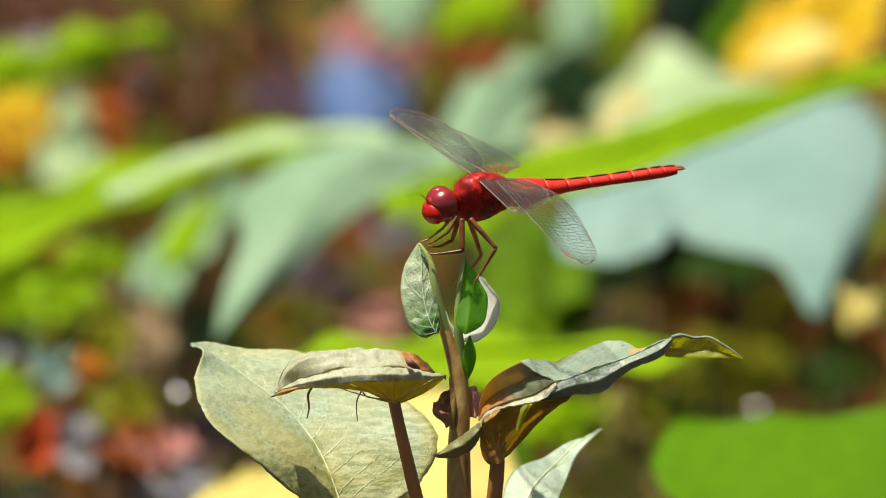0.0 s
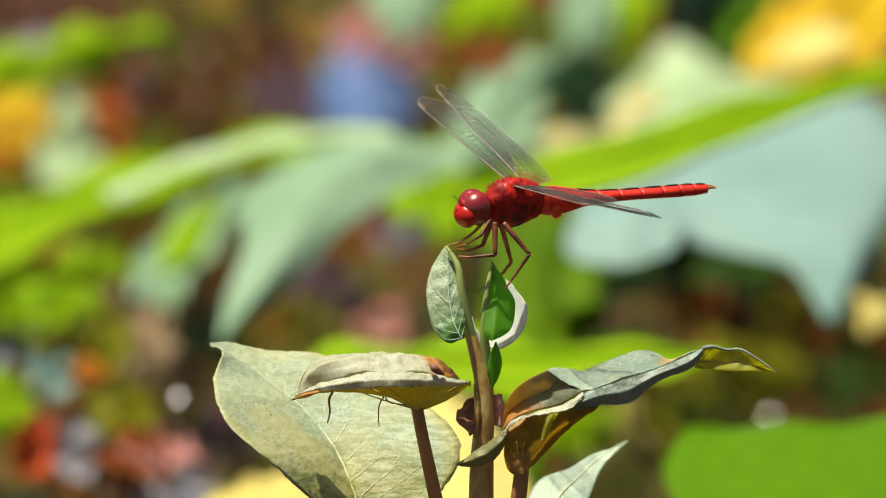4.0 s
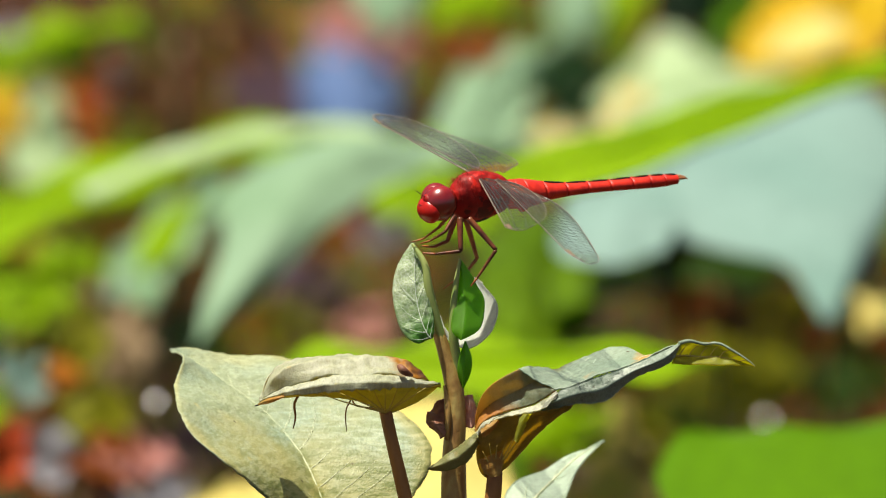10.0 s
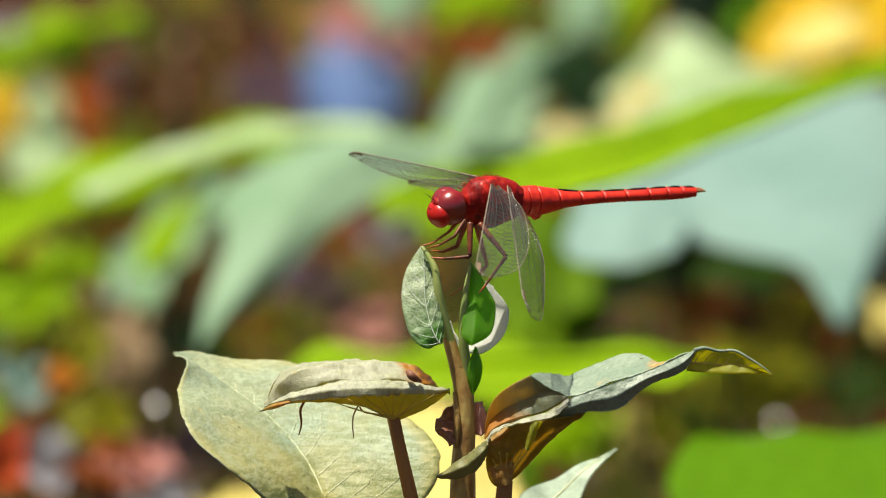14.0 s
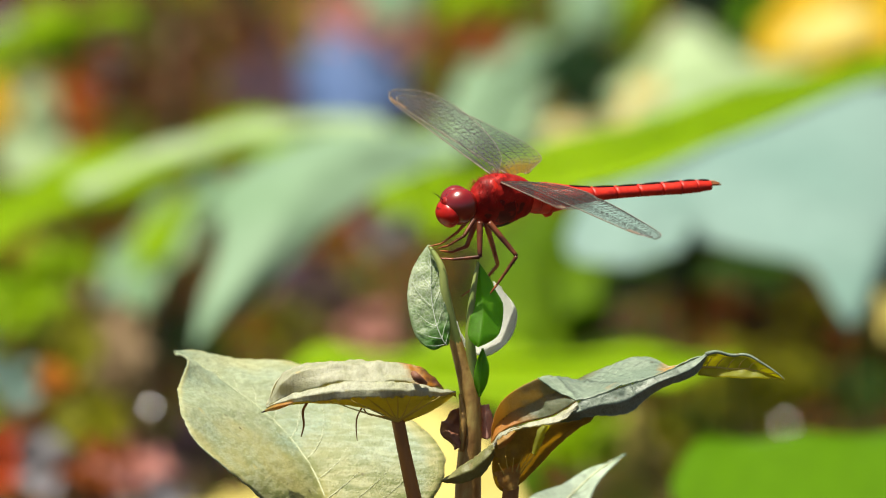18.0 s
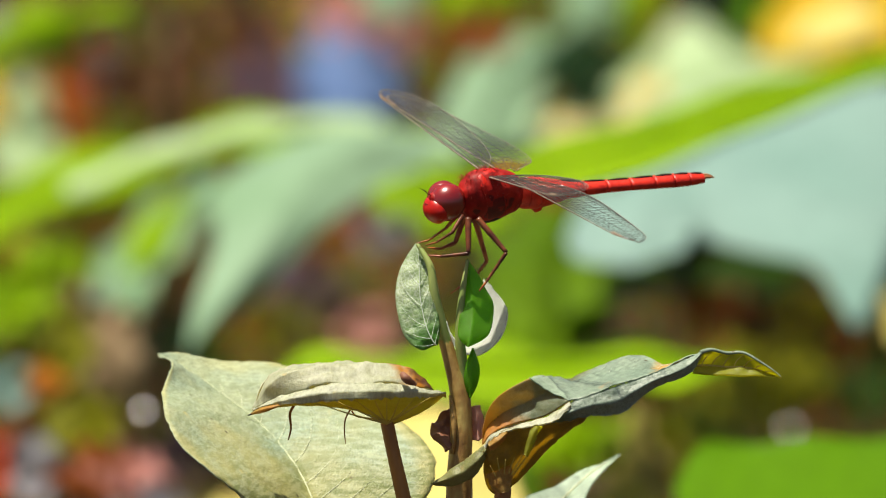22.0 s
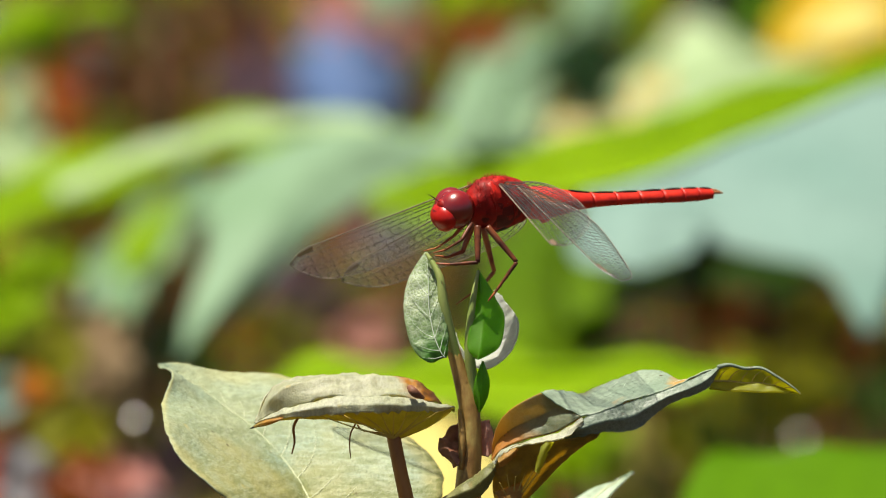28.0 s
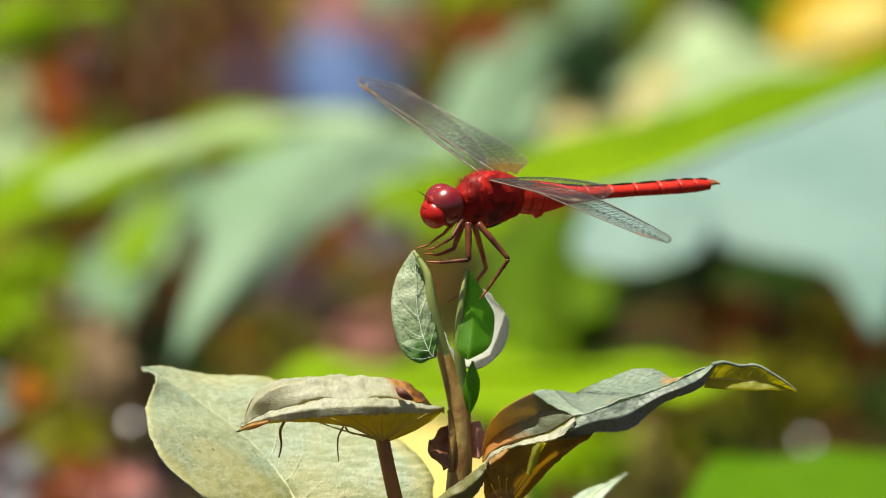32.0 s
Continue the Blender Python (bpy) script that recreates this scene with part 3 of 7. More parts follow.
grow("front_lip", blade(LIP, [a.lerp(b, 0.5) - AHEAD * 0.0007 for a, b in zip(LIP, F)], F, 60, 10, 0.0001, 8, rough=0.0003, ragged=0.0004), M_ROLL, rolled, "pale grey leaf lip")
for k, x in enumerate((560, 600, 640, 676, 697, 718, 742, 765)):
    q = [at(697, 714, -4.2), at(697 + (x - 697) * 0.5, 696 - 4 * math.sin(k), -5.6), at(x, 672, -6.2)]
    grow("side_vein", tube(bmesh.new(), q, [1.8 * G, 1.2 * G, 0.5 * G], 5, 9), M_VEIN_AMBER, rolled)
grow("leaf_stalk", tube(bmesh.new(), [at(697, 709, -3), at(708, 760, -3), at(727, 840, -2.5), at(748, 930, -2), at(776, 1080, -1), at(808, 1300, 0)], [11 * G, 11 * G, 12 * G, 12.5 * G, 13 * G, 14 * G], 12, 36), M_PETIOLE, label="smooth brown leaf stalk")
grow("brown_strand", tube(bmesh.new(), pts((553, 684, -3), (545, 700, -2.5), (547, 722, -2), (543, 741, -2)), [2.2 * G, 2.4 * G, 1.8 * G, 1 * G], 5, 10), M_PETIOLE, rolled)
grow("brown_strand", tube(bmesh.new(), pts((640, 692, -3), (632, 708, -2.5), (631, 728, -2), (633, 746, -2)), [1.5 * G, 1.4 * G, 1.2 * G, 0.6 * G], 5, 10), M_PETIOLE, rolled)
grow("brown_strand", tube(bmesh.new(), pts((642, 694, -3), (650, 703, -3), (672, 706, -3), (690, 710, -3)), [1.4 * G, 1.4 * G, 1.2 * G, 1 * G], 5, 10), M_PETIOLE, rolled)

grow("dry_curl", tube(bmesh.new(), pts((721, 636, -6.2), (726, 642, -7), (733, 647, -6.8), (742, 652, -6)), [5 * G, 7 * G, 6 * G, 2.5 * G], 9, 14), M_DRY, rolled, "dark red brown dry curl")
grow("withered_tip", blade(pts((484, 699, -1.6), (500, 690, -4.2), (526, 685, -5.6)), pts((485, 700, -2), (501, 694, -4.8), (530, 688, -6.0)), pts((486, 701, -1.6), (502, 699, -4.2), (524, 691, -5.2)), 16, 8, 0.0, 27, rough=0.0003), M_WITHER, rolled, "orange withered leaf tip")
grow("tip_point", tube(bmesh.new(), pts((492, 697, -2.6), (485, 701, -2), (479, 703, -1.6)), [2.6 * G, 1.8 * G, 0.6 * G], 6, 8), M_BLACK, rolled, "black dry leaf point")

# folded leaf with the long twisted tip
COVE_TOP = pts((846, 738, -2), (851, 702, -3), (866, 675, -4.5), (890, 656, -5), (919, 641, -5))
COVE_LOW = pts((850, 746, -4), (866, 726, -4.2), (900, 712, -4.8), (945, 700, -5.4), (983, 677, -6))
BACK = pts((919, 641, -5), (934, 637, -1), (962, 639, 3), (985, 641, 5), (1010, 630, 5), (1054, 612, 4), (1094, 604, 3), (1132, 617, 0), (1165, 607, -1.4), (1190, 595, -2))
RIMF = pts((983, 677, -6), (992, 674, -6.2), (1003, 671, -6.4), (1016, 667, -6.5), (1034, 660, -6.5), (1060, 650, -6.2), (1100, 637, -5.6), (1130, 625, -4.6), (1160, 610, -3), (1188, 598, -2))
CEN = [a.lerp(b, 0.5) + AHEAD * 0.0004 - RISE * 0.0003 for a, b in zip(BACK, RIMF)]
fold = grow("leaf", blade(BACK, CEN, RIMF, 64, 22, 0.0, 11, rough=0.00022, ragged=0.0002), M_SAGE, label="folded sage green leaf with a twisted yellow green tip")
# the hollow's shade is in its darker green; the brown is withering
grow("inner_fold", blade(COVE_TOP, [a.lerp(b, 0.5) + AHEAD * 0.0014 for a, b in zip(COVE_TOP, COVE_LOW)], COVE_LOW, 40, 20, 0.0, 31, rough=0.0002), M_COVE_SHADE, fold, "leaf hollow with shade in its green, turning brown by the stem")
HEM = pts((950, 713, -5.4), (985, 709, -5.8), (1014, 699, -6), (1045, 698, -6.2), (1072, 691, -6), (1094, 671, -5.6), (1121, 652, -5), (1156, 639, -4), (1177, 626, -3), (1190, 602, -2))
HTOP = pts((962, 694, -6.1), (990, 676, -6.5), (1015, 667, -6.6), (1040, 657, -6.6), (1060, 650, -6.3), (1085, 642, -5.9), (1110, 633, -5.4), (1140, 620, -4.3), (1165, 608, -2.9), (1189, 597, -2.1))
HEMM = [a.lerp(b, 0.5) - AHEAD * 0.0010 for a, b in zip(HTOP, HEM)]
grow("folded_margin", blade(HTOP, HEMM, HEM, 60, 14, 0.0, 12, rough=0.0002, ragged=0.0003), M_HEM, fold, "blue green folded leaf margin")
# light on the front rim, painted as a pale speckled strip
PALE_T = pts((849, 748, -5.2), (862, 728, -5.6), (890, 715, -6), (940, 703, -6.4), (965, 690, -6.6), (984, 677, -6.5))
PALE_B = pts((852, 751, -6), (868, 733, -6.8), (893, 720, -7.4), (940, 713, -8.4), (964, 705, -8.2), (986, 684, -7))
grow("painted_lit_rim", blade(PALE_T, [a.lerp(b, 0.5) - AHEAD * 0.0004 for a, b in zip(PALE_T, PALE_B)], PALE_B, 36, 8, 0.0, 32, rough=0.0003, ragged=0.0003), M_ROLL, fold, "speckled leaf rim painted pale for light")
KEEL = pts((850, 762, -5), (850, 792, -4), (860, 818, -3), (881, 822, -2.5), (906, 800, -2.5), (943, 760, -2.5), (983, 724, -3), (1008, 706, -4))
TOPF = pts((849, 749, -5.4), (857, 737, -5.8), (868, 729, -6.2), (890, 719, -6.8), (920, 714, -7.4), (950, 712, -7.8), (985, 709, -7), (1012, 700, -5.8))
FUN = [a.lerp(b, 0.5) - AHEAD * 0.0010 for a, b in zip(KEEL, TOPF)]
grow("underside", blade(KEEL, FUN, TOPF, 50, 14, 0.0, 13, rough=0.0003), M_AMBER, fold, "brown and amber withered underside")
LOB = pts((768, 809, -4), (795, 812, -5), (825, 803, -5.6), (842, 787, -5.8), (855, 762, -5.8))
LOB2 = pts((768, 807, -4), (799, 784, -4.8), (822, 767, -5.4), (838, 755, -5.6), (850, 747, -5.8))
grow("side_lobe", blade(LOB, [a.lerp(b, 0.5) - AHEAD * 0.0008 for a, b in zip(LOB, LOB2)], LOB2, 24, 12, 0.0, 14, rough=0.0003, ragged=0.0003), M_LOBE, fold, "olive grey drooping leaf lobe")
TIPT = pts((1189, 597, -2), (1205, 593, -1), (1229, 598, 0), (1254, 597, 0), (1278, 609, 0), (1303, 625, 0), (1315, 635, 0))
TIPB = pts((1176, 631, -3), (1200, 633, -1.6), (1228, 634, -1), (1254, 634, -1), (1280, 634, -0.5), (1300, 635, 0), (1315, 636, 0))
TIPM = [a.lerp(b, 0.62) + AHEAD * 0.0010 for a, b in zip(TIPT, TIPB)]
grow("leaf_tip", blade(TIPT, TIPM, TIPB, 40, 14, 0.0001, 15, rough=0.0002), M_TIP, fold, "yellow green leaf tip")
grow("tip_rim", tube(bmesh.new(), [p - AHEAD * 0.0002 for p in TIPT], [4.0 * G, 3.4 * G, 3.0 * G, 2.2 * G, 0.8 * G], 6, 30, flat=0.7), M_HEM, fold, "dark green rolled rim")
grow("midrib", tube(bmesh.new(), [p - AHEAD * 0.0003 for p in TIPM], [2.0 * G, 1.6 * G, 0.8 * G], 5, 14), M_VEIN_AMBER, fold)
for k in range(7):
    t = 0.08 + 0.11 * k
    a = spline(TIPM, t) - AHEAD * 0.0003
    grow("side_vein", tube(bmesh.new(), [a, a.lerp(spline(TIPT, min(t + 0.08, 1)), 0.5) - AHEAD * 0.0002, spline(TIPT, min(t + 0.12, 1)).lerp(a, 0.12)], [1.1 * G, 0.6 * G], 5, 6), M_VEIN_AMBER, fold)
for k, (x, y) in enumerate(((860, 778), (871, 766), (884, 768), (898, 764), (912, 758), (930, 745))):
    grow("side_vein", tube(bmesh.new(), [at(880, 816, -4), at(880 + (x - 880) * 0.55, 816 + (y - 816) * 0.55, -5.6), at(x, y, -6.4)], [1.5 * G, 1.1 * G, 0.4 * G], 5, 9), M_VEIN_AMBER, fold)


def withered_patch(name, a, b, d, mat, label, seed):
    """A thin discoloured patch that lies on the leaf's underside between two short lines."""
    left, right = [at(u, w, d) for u, w in a], [at(u, w, d) for u, w in b]
    mid = [p.lerp(q, 0.5) - AHEAD * 0.0005 for p, q in zip(left, right)]
    grow(name, blade(left, mid, right, 14, 8, 0, seed, thick=0.0001, rough=0.0003, ragged=0.0004), mat, fold, label)


withered_patch("orange_patch", ((856, 742), (863, 736), (874, 729), (884, 724)), ((860, 756), (868, 752), (880, 741), (888, 728)), -7.2, M_WITHER, "orange withered patch", 16)
withered_patch("yellow_streak", ((928, 716), (921, 728), (916, 744), (914, 760)), ((942, 715), (934, 727), (928, 744), (918, 764)), -8.2, M_TIP, "yellow green streak", 33)
withered_patch("amber_foot", ((853, 792), (862, 812), (876, 821)), ((893, 776), (894, 800), (888, 819)), -5.2, M_WITHER, "amber withered leaf foot", 34)
for k in range(11):
    t = 0.06 + 0.075 * k
    a = spline(CEN, t)
    grow("side_vein", tube(bmesh.new(), [a, a.lerp(spline(BACK, min(t + 0.05, 1)), 0.5) + RISE * 0.0001, spline(BACK, min(t + 0.09, 1)).lerp(a, 0.15)], [0.55 * G, 0.45 * G, 0.3 * G], 5, 8), M_VEIN_WHITE, fold)
grow("leaf_stalk", tube(bmesh.new(), [at(881, 812, -3), at(878, 850, -3), at(872, 900, -2.5), at(858, 980, -2), at(836, 1120, -1), at(818, 1300, 0)], [13 * G, 14 * G, 14 * G, 14 * G, 14 * G, 15 * G], 12, 30), M_PETIOLE, label="smooth brown leaf stalk")
# withered back of that leaf by the stem
grow("dry_sheath", blade(pts((828, 686, 0.5), (830, 712, 0.5), (832, 738, 0.2)), pts((836, 684, 0.3), (842, 712, 0), (842, 740, -0.4)), pts((843, 684, 0.8), (850, 710, 0.5), (848, 734, 0.2)), 14, 10, 0.0002, 17), M_SHEATH, label="pinkish withered leaf base")
grow("dry_sheath", blade(pts((797, 688, 1), (772, 708, 1), (766, 730, -1), (790, 756, -2)), pts((798, 698, 1), (784, 714, 0), (782, 734, -2.4), (796, 754, -3)), pts((800, 706, 1), (797, 720, -0.4), (797, 738, -2.2), (800, 752, -2.6)), 22, 14, 0.0004, 18, rough=0.0004), M_DRY, label="dark red brown curled dry leaf scale")

# lower pale leaf
L = pts((862, 960, 9), (885, 892, 15), (905, 838, 21), (960, 808, 26), (1015, 780, 30), (1064, 760, 33))
R = pts((900, 990, 5), (955, 940, 9), (985, 890, 14), (1005, 838, 20), (1030, 790, 27), (1064, 760, 33))
M = [a.lerp(b, 0.48) + AHEAD * 0.0012 for a, b in zip(L, R)]
leaf = grow("leaf", blade(L, M, R, 40, 20, 0.0002, 19, rough=0.00008), M_MINT, label="mint green leaf with a withered pink brown spot")
grow_veins(leaf, L[::-1], M[::-1], R[::-1], M_VEIN, FRONT * 2, rib=0.0003, veins=4, start=0.9)
grow("leaf_stalk", tube(bmesh.new(), [at(880, 972, 10), at(868, 1060, 8), at(830, 1300, 1)], [9 * G, 11 * G, 13 * G], 8, 14), M_PETIOLE)

# young leaves at the tip
L = pts((740, 430, 2.5), (717, 468, 1.2), (709, 515, -0.6), (722, 572, -2.6), (748, 598, -3.2), (772, 590, -2.4))
R = pts((745, 430, 2.5), (764, 470, 0.6), (771, 510, -0.7), (777, 546, -1.6), (779, 572, -2.2), (775, 590, -2.4))
M = [a.lerp(b, 0.62) - AHEAD * 0.0006 for a, b in zip(L, R)]
leaf = grow("tip_leaf", blade(L, M, R, 40, 20, 0.0001, 21, rough=0.0003), M_BUDPALE, label="young green leaf with white veins")
grow_veins(leaf, L, M, R, M_VEIN_WHITE, FRONT * 1.6, rib=0.000075, veins=6, start=0.92, slant=0.2, thin=0.9)
L = pts((820, 455, 1), (814, 500, 0), (810, 540, -1.2), (808, 576, -2.4), (822, 592, -2.4))
R = pts((823, 455, 1), (846, 492, 2), (863, 528, 1), (856, 572, -1.2), (826, 592, -2.4))
M = [a.lerp(b, 0.4) - AHEAD * 0.0012 for a, b in zip(L, R)]
leaf = grow("tip_leaf", blade(L, M, R, 36, 18, 0.0001, 22), M_BUD, label="bright green folded young leaf")
# this leaf's sunlit brightness is painted as white
grow("tip_leaf", blade(pts((846, 486, 13), (850, 540, 11), (835, 580, 9), (806, 588, 8), (790, 552, 8)), pts((858, 494, 12), (868, 540, 9.5), (850, 588, 7.5), (812, 600, 6.6), (785, 552, 8)),
                       pts((862, 501, 11.5), (884, 536, 8), (870, 582, 6), (826, 604, 5.5), (780, 545, 8)), 36, 14, 0.0, 23), M_WHITE_LIT, label="young leaf painted white for strong sunlight")
L = pts((830, 594, -0.5), (820, 622, -1), (818, 648, -1), (826, 672, -0.4))
R = pts((832, 594, -0.5), (842, 622, -0.4), (840, 648, -0.3), (829, 672, -0.4))
grow("tip_leaf", blade(L, [a.lerp(b, 0.5) - AHEAD * 0.0008 for a, b in zip(L, R)], R, 22, 12, 0, 24), M_BUD, label="small dark green bud leaf")


# ---- dragonfly ----
dragonfly = new("dragonfly")
tagged(dragonfly, "scarlet dragonfly with clear veined wings clinging to the shoot's tip", "dragonfly")
SEAT = pose(0.00555, 0.00507, 0.55688, -10.60, 2.73, -156.80)
SEAT_INV = SEAT.inverted()


def lump(rings, seg=20, knobs=0.0):
    """A rounded body along x: rings of (x, z middle, half width, half height)."""
    bm = bmesh.new()
    loops = []
    for x, zc, wy, hz in rings:
        loops.append([bm.verts.new(Vector((x, wy * math.cos(a), zc + hz * math.sin(a))) * G) for a in (2 * math.pi * k / seg for k in range(seg))])
    for a, b in zip(loops, loops[1:]):
        for k in range(seg):
            bm.faces.new((a[k], a[(k + 1) % seg], b[(k + 1) % seg], b[k]))
    bm.faces.new(loops[0][::-1])
    bm.faces.new(loops[-1])
    bmesh.ops.recalc_face_normals(bm, faces=bm.faces)
    if knobs:
        bm.normal_update()
        for v in bm.verts:
            v.co += v.normal * (knobs * G * (noise.noise(v.co * 900) + 0.6 * noise.noise(v.co * 2100)))
    return bm


def ball(cx, cy, cz, rx, ry, rz, u=20, v=14):
    bm = bmesh.new()
    bmesh.ops.create_uvsphere(bm, u_segments=u, v_segments=v, radius=1.0)
    for p in bm.verts:
        p.co = Vector((cx + p.co.x * rx, cy + p.co.y * ry, cz + p.co.z * rz)) * G
    return bm


def smooth_rings(keys, n):
    out = []
    for i in range(n + 1):
        t = i / n
        out.append(tuple(spline([k[j] for k in keys], t) for j in range(len(keys[0]))))
    return out


thorax = part("thorax", lump(smooth_rings([(54, -6, 8, 14), (46, -3, 20, 27), (30, 2, 29, 38), (8, 3, 33, 42), (-16, 4, 32, 40), (-38, 3, 27, 34), (-52, 2, 21, 26), (-58, 1, 17, 20)], 44), 44, 2.2), M_REDDARK, dragonfly, "crimson bristly thorax")
TH = [(46, -3, 20, 27), (30, 2, 29, 38), (8, 3, 33, 42), (-16, 4, 32, 40), (-38, 3, 27, 34), (-52, 2, 21, 26)]


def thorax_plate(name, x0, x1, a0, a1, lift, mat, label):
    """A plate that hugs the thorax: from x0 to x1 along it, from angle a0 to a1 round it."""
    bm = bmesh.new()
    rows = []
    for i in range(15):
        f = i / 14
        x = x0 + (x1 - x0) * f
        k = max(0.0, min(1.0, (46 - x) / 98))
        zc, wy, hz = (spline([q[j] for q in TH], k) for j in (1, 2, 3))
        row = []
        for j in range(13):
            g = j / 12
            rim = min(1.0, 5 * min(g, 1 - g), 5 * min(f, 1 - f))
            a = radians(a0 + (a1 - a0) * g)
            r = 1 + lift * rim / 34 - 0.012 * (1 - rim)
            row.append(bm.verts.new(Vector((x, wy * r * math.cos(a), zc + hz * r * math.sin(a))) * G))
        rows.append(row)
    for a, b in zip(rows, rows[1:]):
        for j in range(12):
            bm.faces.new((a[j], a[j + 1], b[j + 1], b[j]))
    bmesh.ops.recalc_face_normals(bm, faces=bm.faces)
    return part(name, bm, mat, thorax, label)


# shade on the flanks and sun on the shoulders, coloured into plates
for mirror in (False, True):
    for x0, x1, a0, a1, lift, mat, label in ((45, 16, -64, 10, 1.0, M_SIDE_SHADE, "side plate coloured dark maroon for shade"), (18, -51, -64, 16, 1.2, M_SIDE_SHADE, "side plate coloured dark maroon for shade"),
                                         (45, 14, 24, 82, 1.6, M_BACK_LIT, "shoulder plate coloured scarlet for sunlight")):
        thorax_plate("side_shade_plate" if mat is M_SIDE_SHADE else "front_lit_plate", x0, x1, *((180 - a0, 180 - a1) if mirror else (a0, a1)), lift, mat, label)
part("neck", lump([(66, -8, 9, 10), (58, -7, 9, 12), (48, -6, 10, 14)], 14), M_BLACK, dragonfly, "dark neck")
# the brighter red stands for sunlight along the back
part("shoulder_plate", lump(smooth_rings([(44, 14, 10, 7), (34, 25, 18, 11), (10, 36, 16, 9), (-18, 35, 15, 8), (-36, 28, 11, 6)], 26), 26, 2.4), M_BACK_LIT, thorax, "back plate coloured bright red for sunlight")
for sgn in (-1, 1):
    for x in (18, -14):
        line = [Vector((x + 8, sgn * 24, 28)) * G, Vector((x, sgn * 33.0, 6)) * G, Vector((x - 9, sgn * 25, -28)) * G]
        part("side_seam", tube(bmesh.new(), line, [0.42 * G, 0.8 * G, 0.42 * G], 5, 12), M_REDDARK, thorax)
part("underside_plate", lump(smooth_rings([(44, -24, 10, 8), (20, -34, 16, 9), (-10, -34, 15, 8), (-34, -26, 12, 7)], 12), 14), M_BLACK, thorax, "dark underside")
bm = bmesh.new()
rnd = random.Random(8)
for k in range(620):
    a, x = rnd.uniform(0.05 * math.pi, 0.95 * math.pi), rnd.uniform(-40, 48)
    k0 = 1 - ((x - 4) / 70) ** 2
    y, z = 32 * k0 * math.cos(a), 3 + 41 * k0 * math.sin(a)
    nrm = Vector((0.35 + rnd.uniform(-0.3, 0.3), math.cos(a), math.sin(a))).normalized()
    p0 = Vector((x, y, z)) * G
    tube(bm, [p0, p0 + nrm * rnd.uniform(3, 10) * G], [0.3 * G, 0.12 * G], 3, 1)
tagged(part("bristles", bm, M_HAIR, thorax, "short brown bristles"), kind="stuff")

# abdomen: ten rings, flattened, with pale joints and a dark keel
AB = [(-50, 1, 21, 23), (-62, 0, 24, 25), (-82, -1, 26, 26), (-108, -1, 24, 21), (-136, 0, 20, 14.5), (-170, 0, 16.5, 11.2), (-210, 0, 14.5, 9.8), (-250, 0, 14, 9.5), (-290, 0, 14.5, 10), (-326, 0, 14.5, 10.6), (-356, 0, 13, 10), (-378, 0, 10, 7.8)]
cuts = [-50, -66, -84, -122, -164, -206, -248, -290, -324, -352, -378]


def ab_ring(x):
    for a, b in zip(AB, AB[1:]):
        if b[0] <= x <= a[0]:
            f = (a[0] - x) / (a[0] - b[0])
            return [a[j] + (b[j] - a[j]) * f for j in range(1, 4)]
    return list(AB[-1][1:])


abdomen = part("abdomen", lump([(x, *[v * (0.94 if j else 1) for j, v in enumerate(ab_ring(x))]) for x in [-50 - 328 * i / 40 for i in range(41)]], 18), M_RED, dragonfly, "slender scarlet abdomen")
for a, b in zip(cuts, cuts[1:]):
    rings = []
    for i in range(9):
        f = i / 8
        x = a + (b - a) * f
        z, wy, hz = ab_ring(x)
        g = 0.99 + 0.008 * math.sin(math.pi * min(1, f * 1.1 + 0.02)) ** 0.5
        rings.append((x, z, wy * g, hz * g))
    part("segment", lump(rings, 20), M_RED, abdomen)
    z, wy, hz = ab_ring(b)
    ring = [Vector((b, wy * 1.0 * math.cos(q), z + hz * 1.0 * math.sin(q))) * G for q in [math.pi * 2 * k / 16 for k in range(17)]]
    part("joint_ring", tube(bmesh.new(), ring, [0.3 * G], 5, 32), M_FACE, abdomen, "pale red joint")
for a, b in zip(cuts[3:], cuts[4:]):
    z, wy, hz = ab_ring((a + b) / 2)
    za, wa, ha = ab_ring(a)
    zb, wb, hb = ab_ring(b)
    part("back_mark", tube(bmesh.new(), [Vector((a - 3, 0, ha * 1.0)) * G, Vector(((a + b) / 2, 0, hz * 1.0)) * G, Vector((b + 2, 0, hb * 1.0)) * G], [0.8 * G, 2.4 * G, 1.8 * G], 6, 10), M_BLACK, abdomen, "black line along the back")
for sgn in (-1, 1):
    part("tail_clasper", tube(bmesh.new(), [Vector((-374, sgn * 4, 3)) * G, Vector((-386, sgn * 5, 3)) * G, Vector((-397, sgn * 3, 1)) * G], [3.2 * G, 2.6 * G, 1.0 * G], 8, 8), M_CLASP, abdomen, "orange brown tail clasper")
part("belly_bump", lump([(-78, -20, 7, 6), (-86, -25, 9, 9), (-95, -24, 7, 8), (-100, -21, 3, 4)], 12), M_RED, abdomen)

# head: two great eyes, face, lip and feelers
head = part("head", lump(smooth_rings([(56, -4, 12, 14), (64, -3, 27, 26), (76, -4, 31, 28), (90, -6, 25, 28), (100, -12, 15, 20), (104, -16, 8, 10)], 20), 22), M_EYE, dragonfly, "dark red head")
for sgn in (-1, 1):
    part("eye", ball(75 if sgn > 0 else 72, sgn * 12, 0, *((29, 27, 30) if sgn > 0 else (25, 24, 26)), 28, 20), M_EYE, head, "glossy dark red compound eye")
part("forehead", ball(97, 8, 7, 9, 12, 9), M_REDDARK, head, "dark red forehead")
part("face", ball(94, 10, -11, 19, 27, 21), M_FACE, head, "orange red face")
part("upper_lip", ball(88, 8, -22, 14, 19, 10), M_FACE, head)
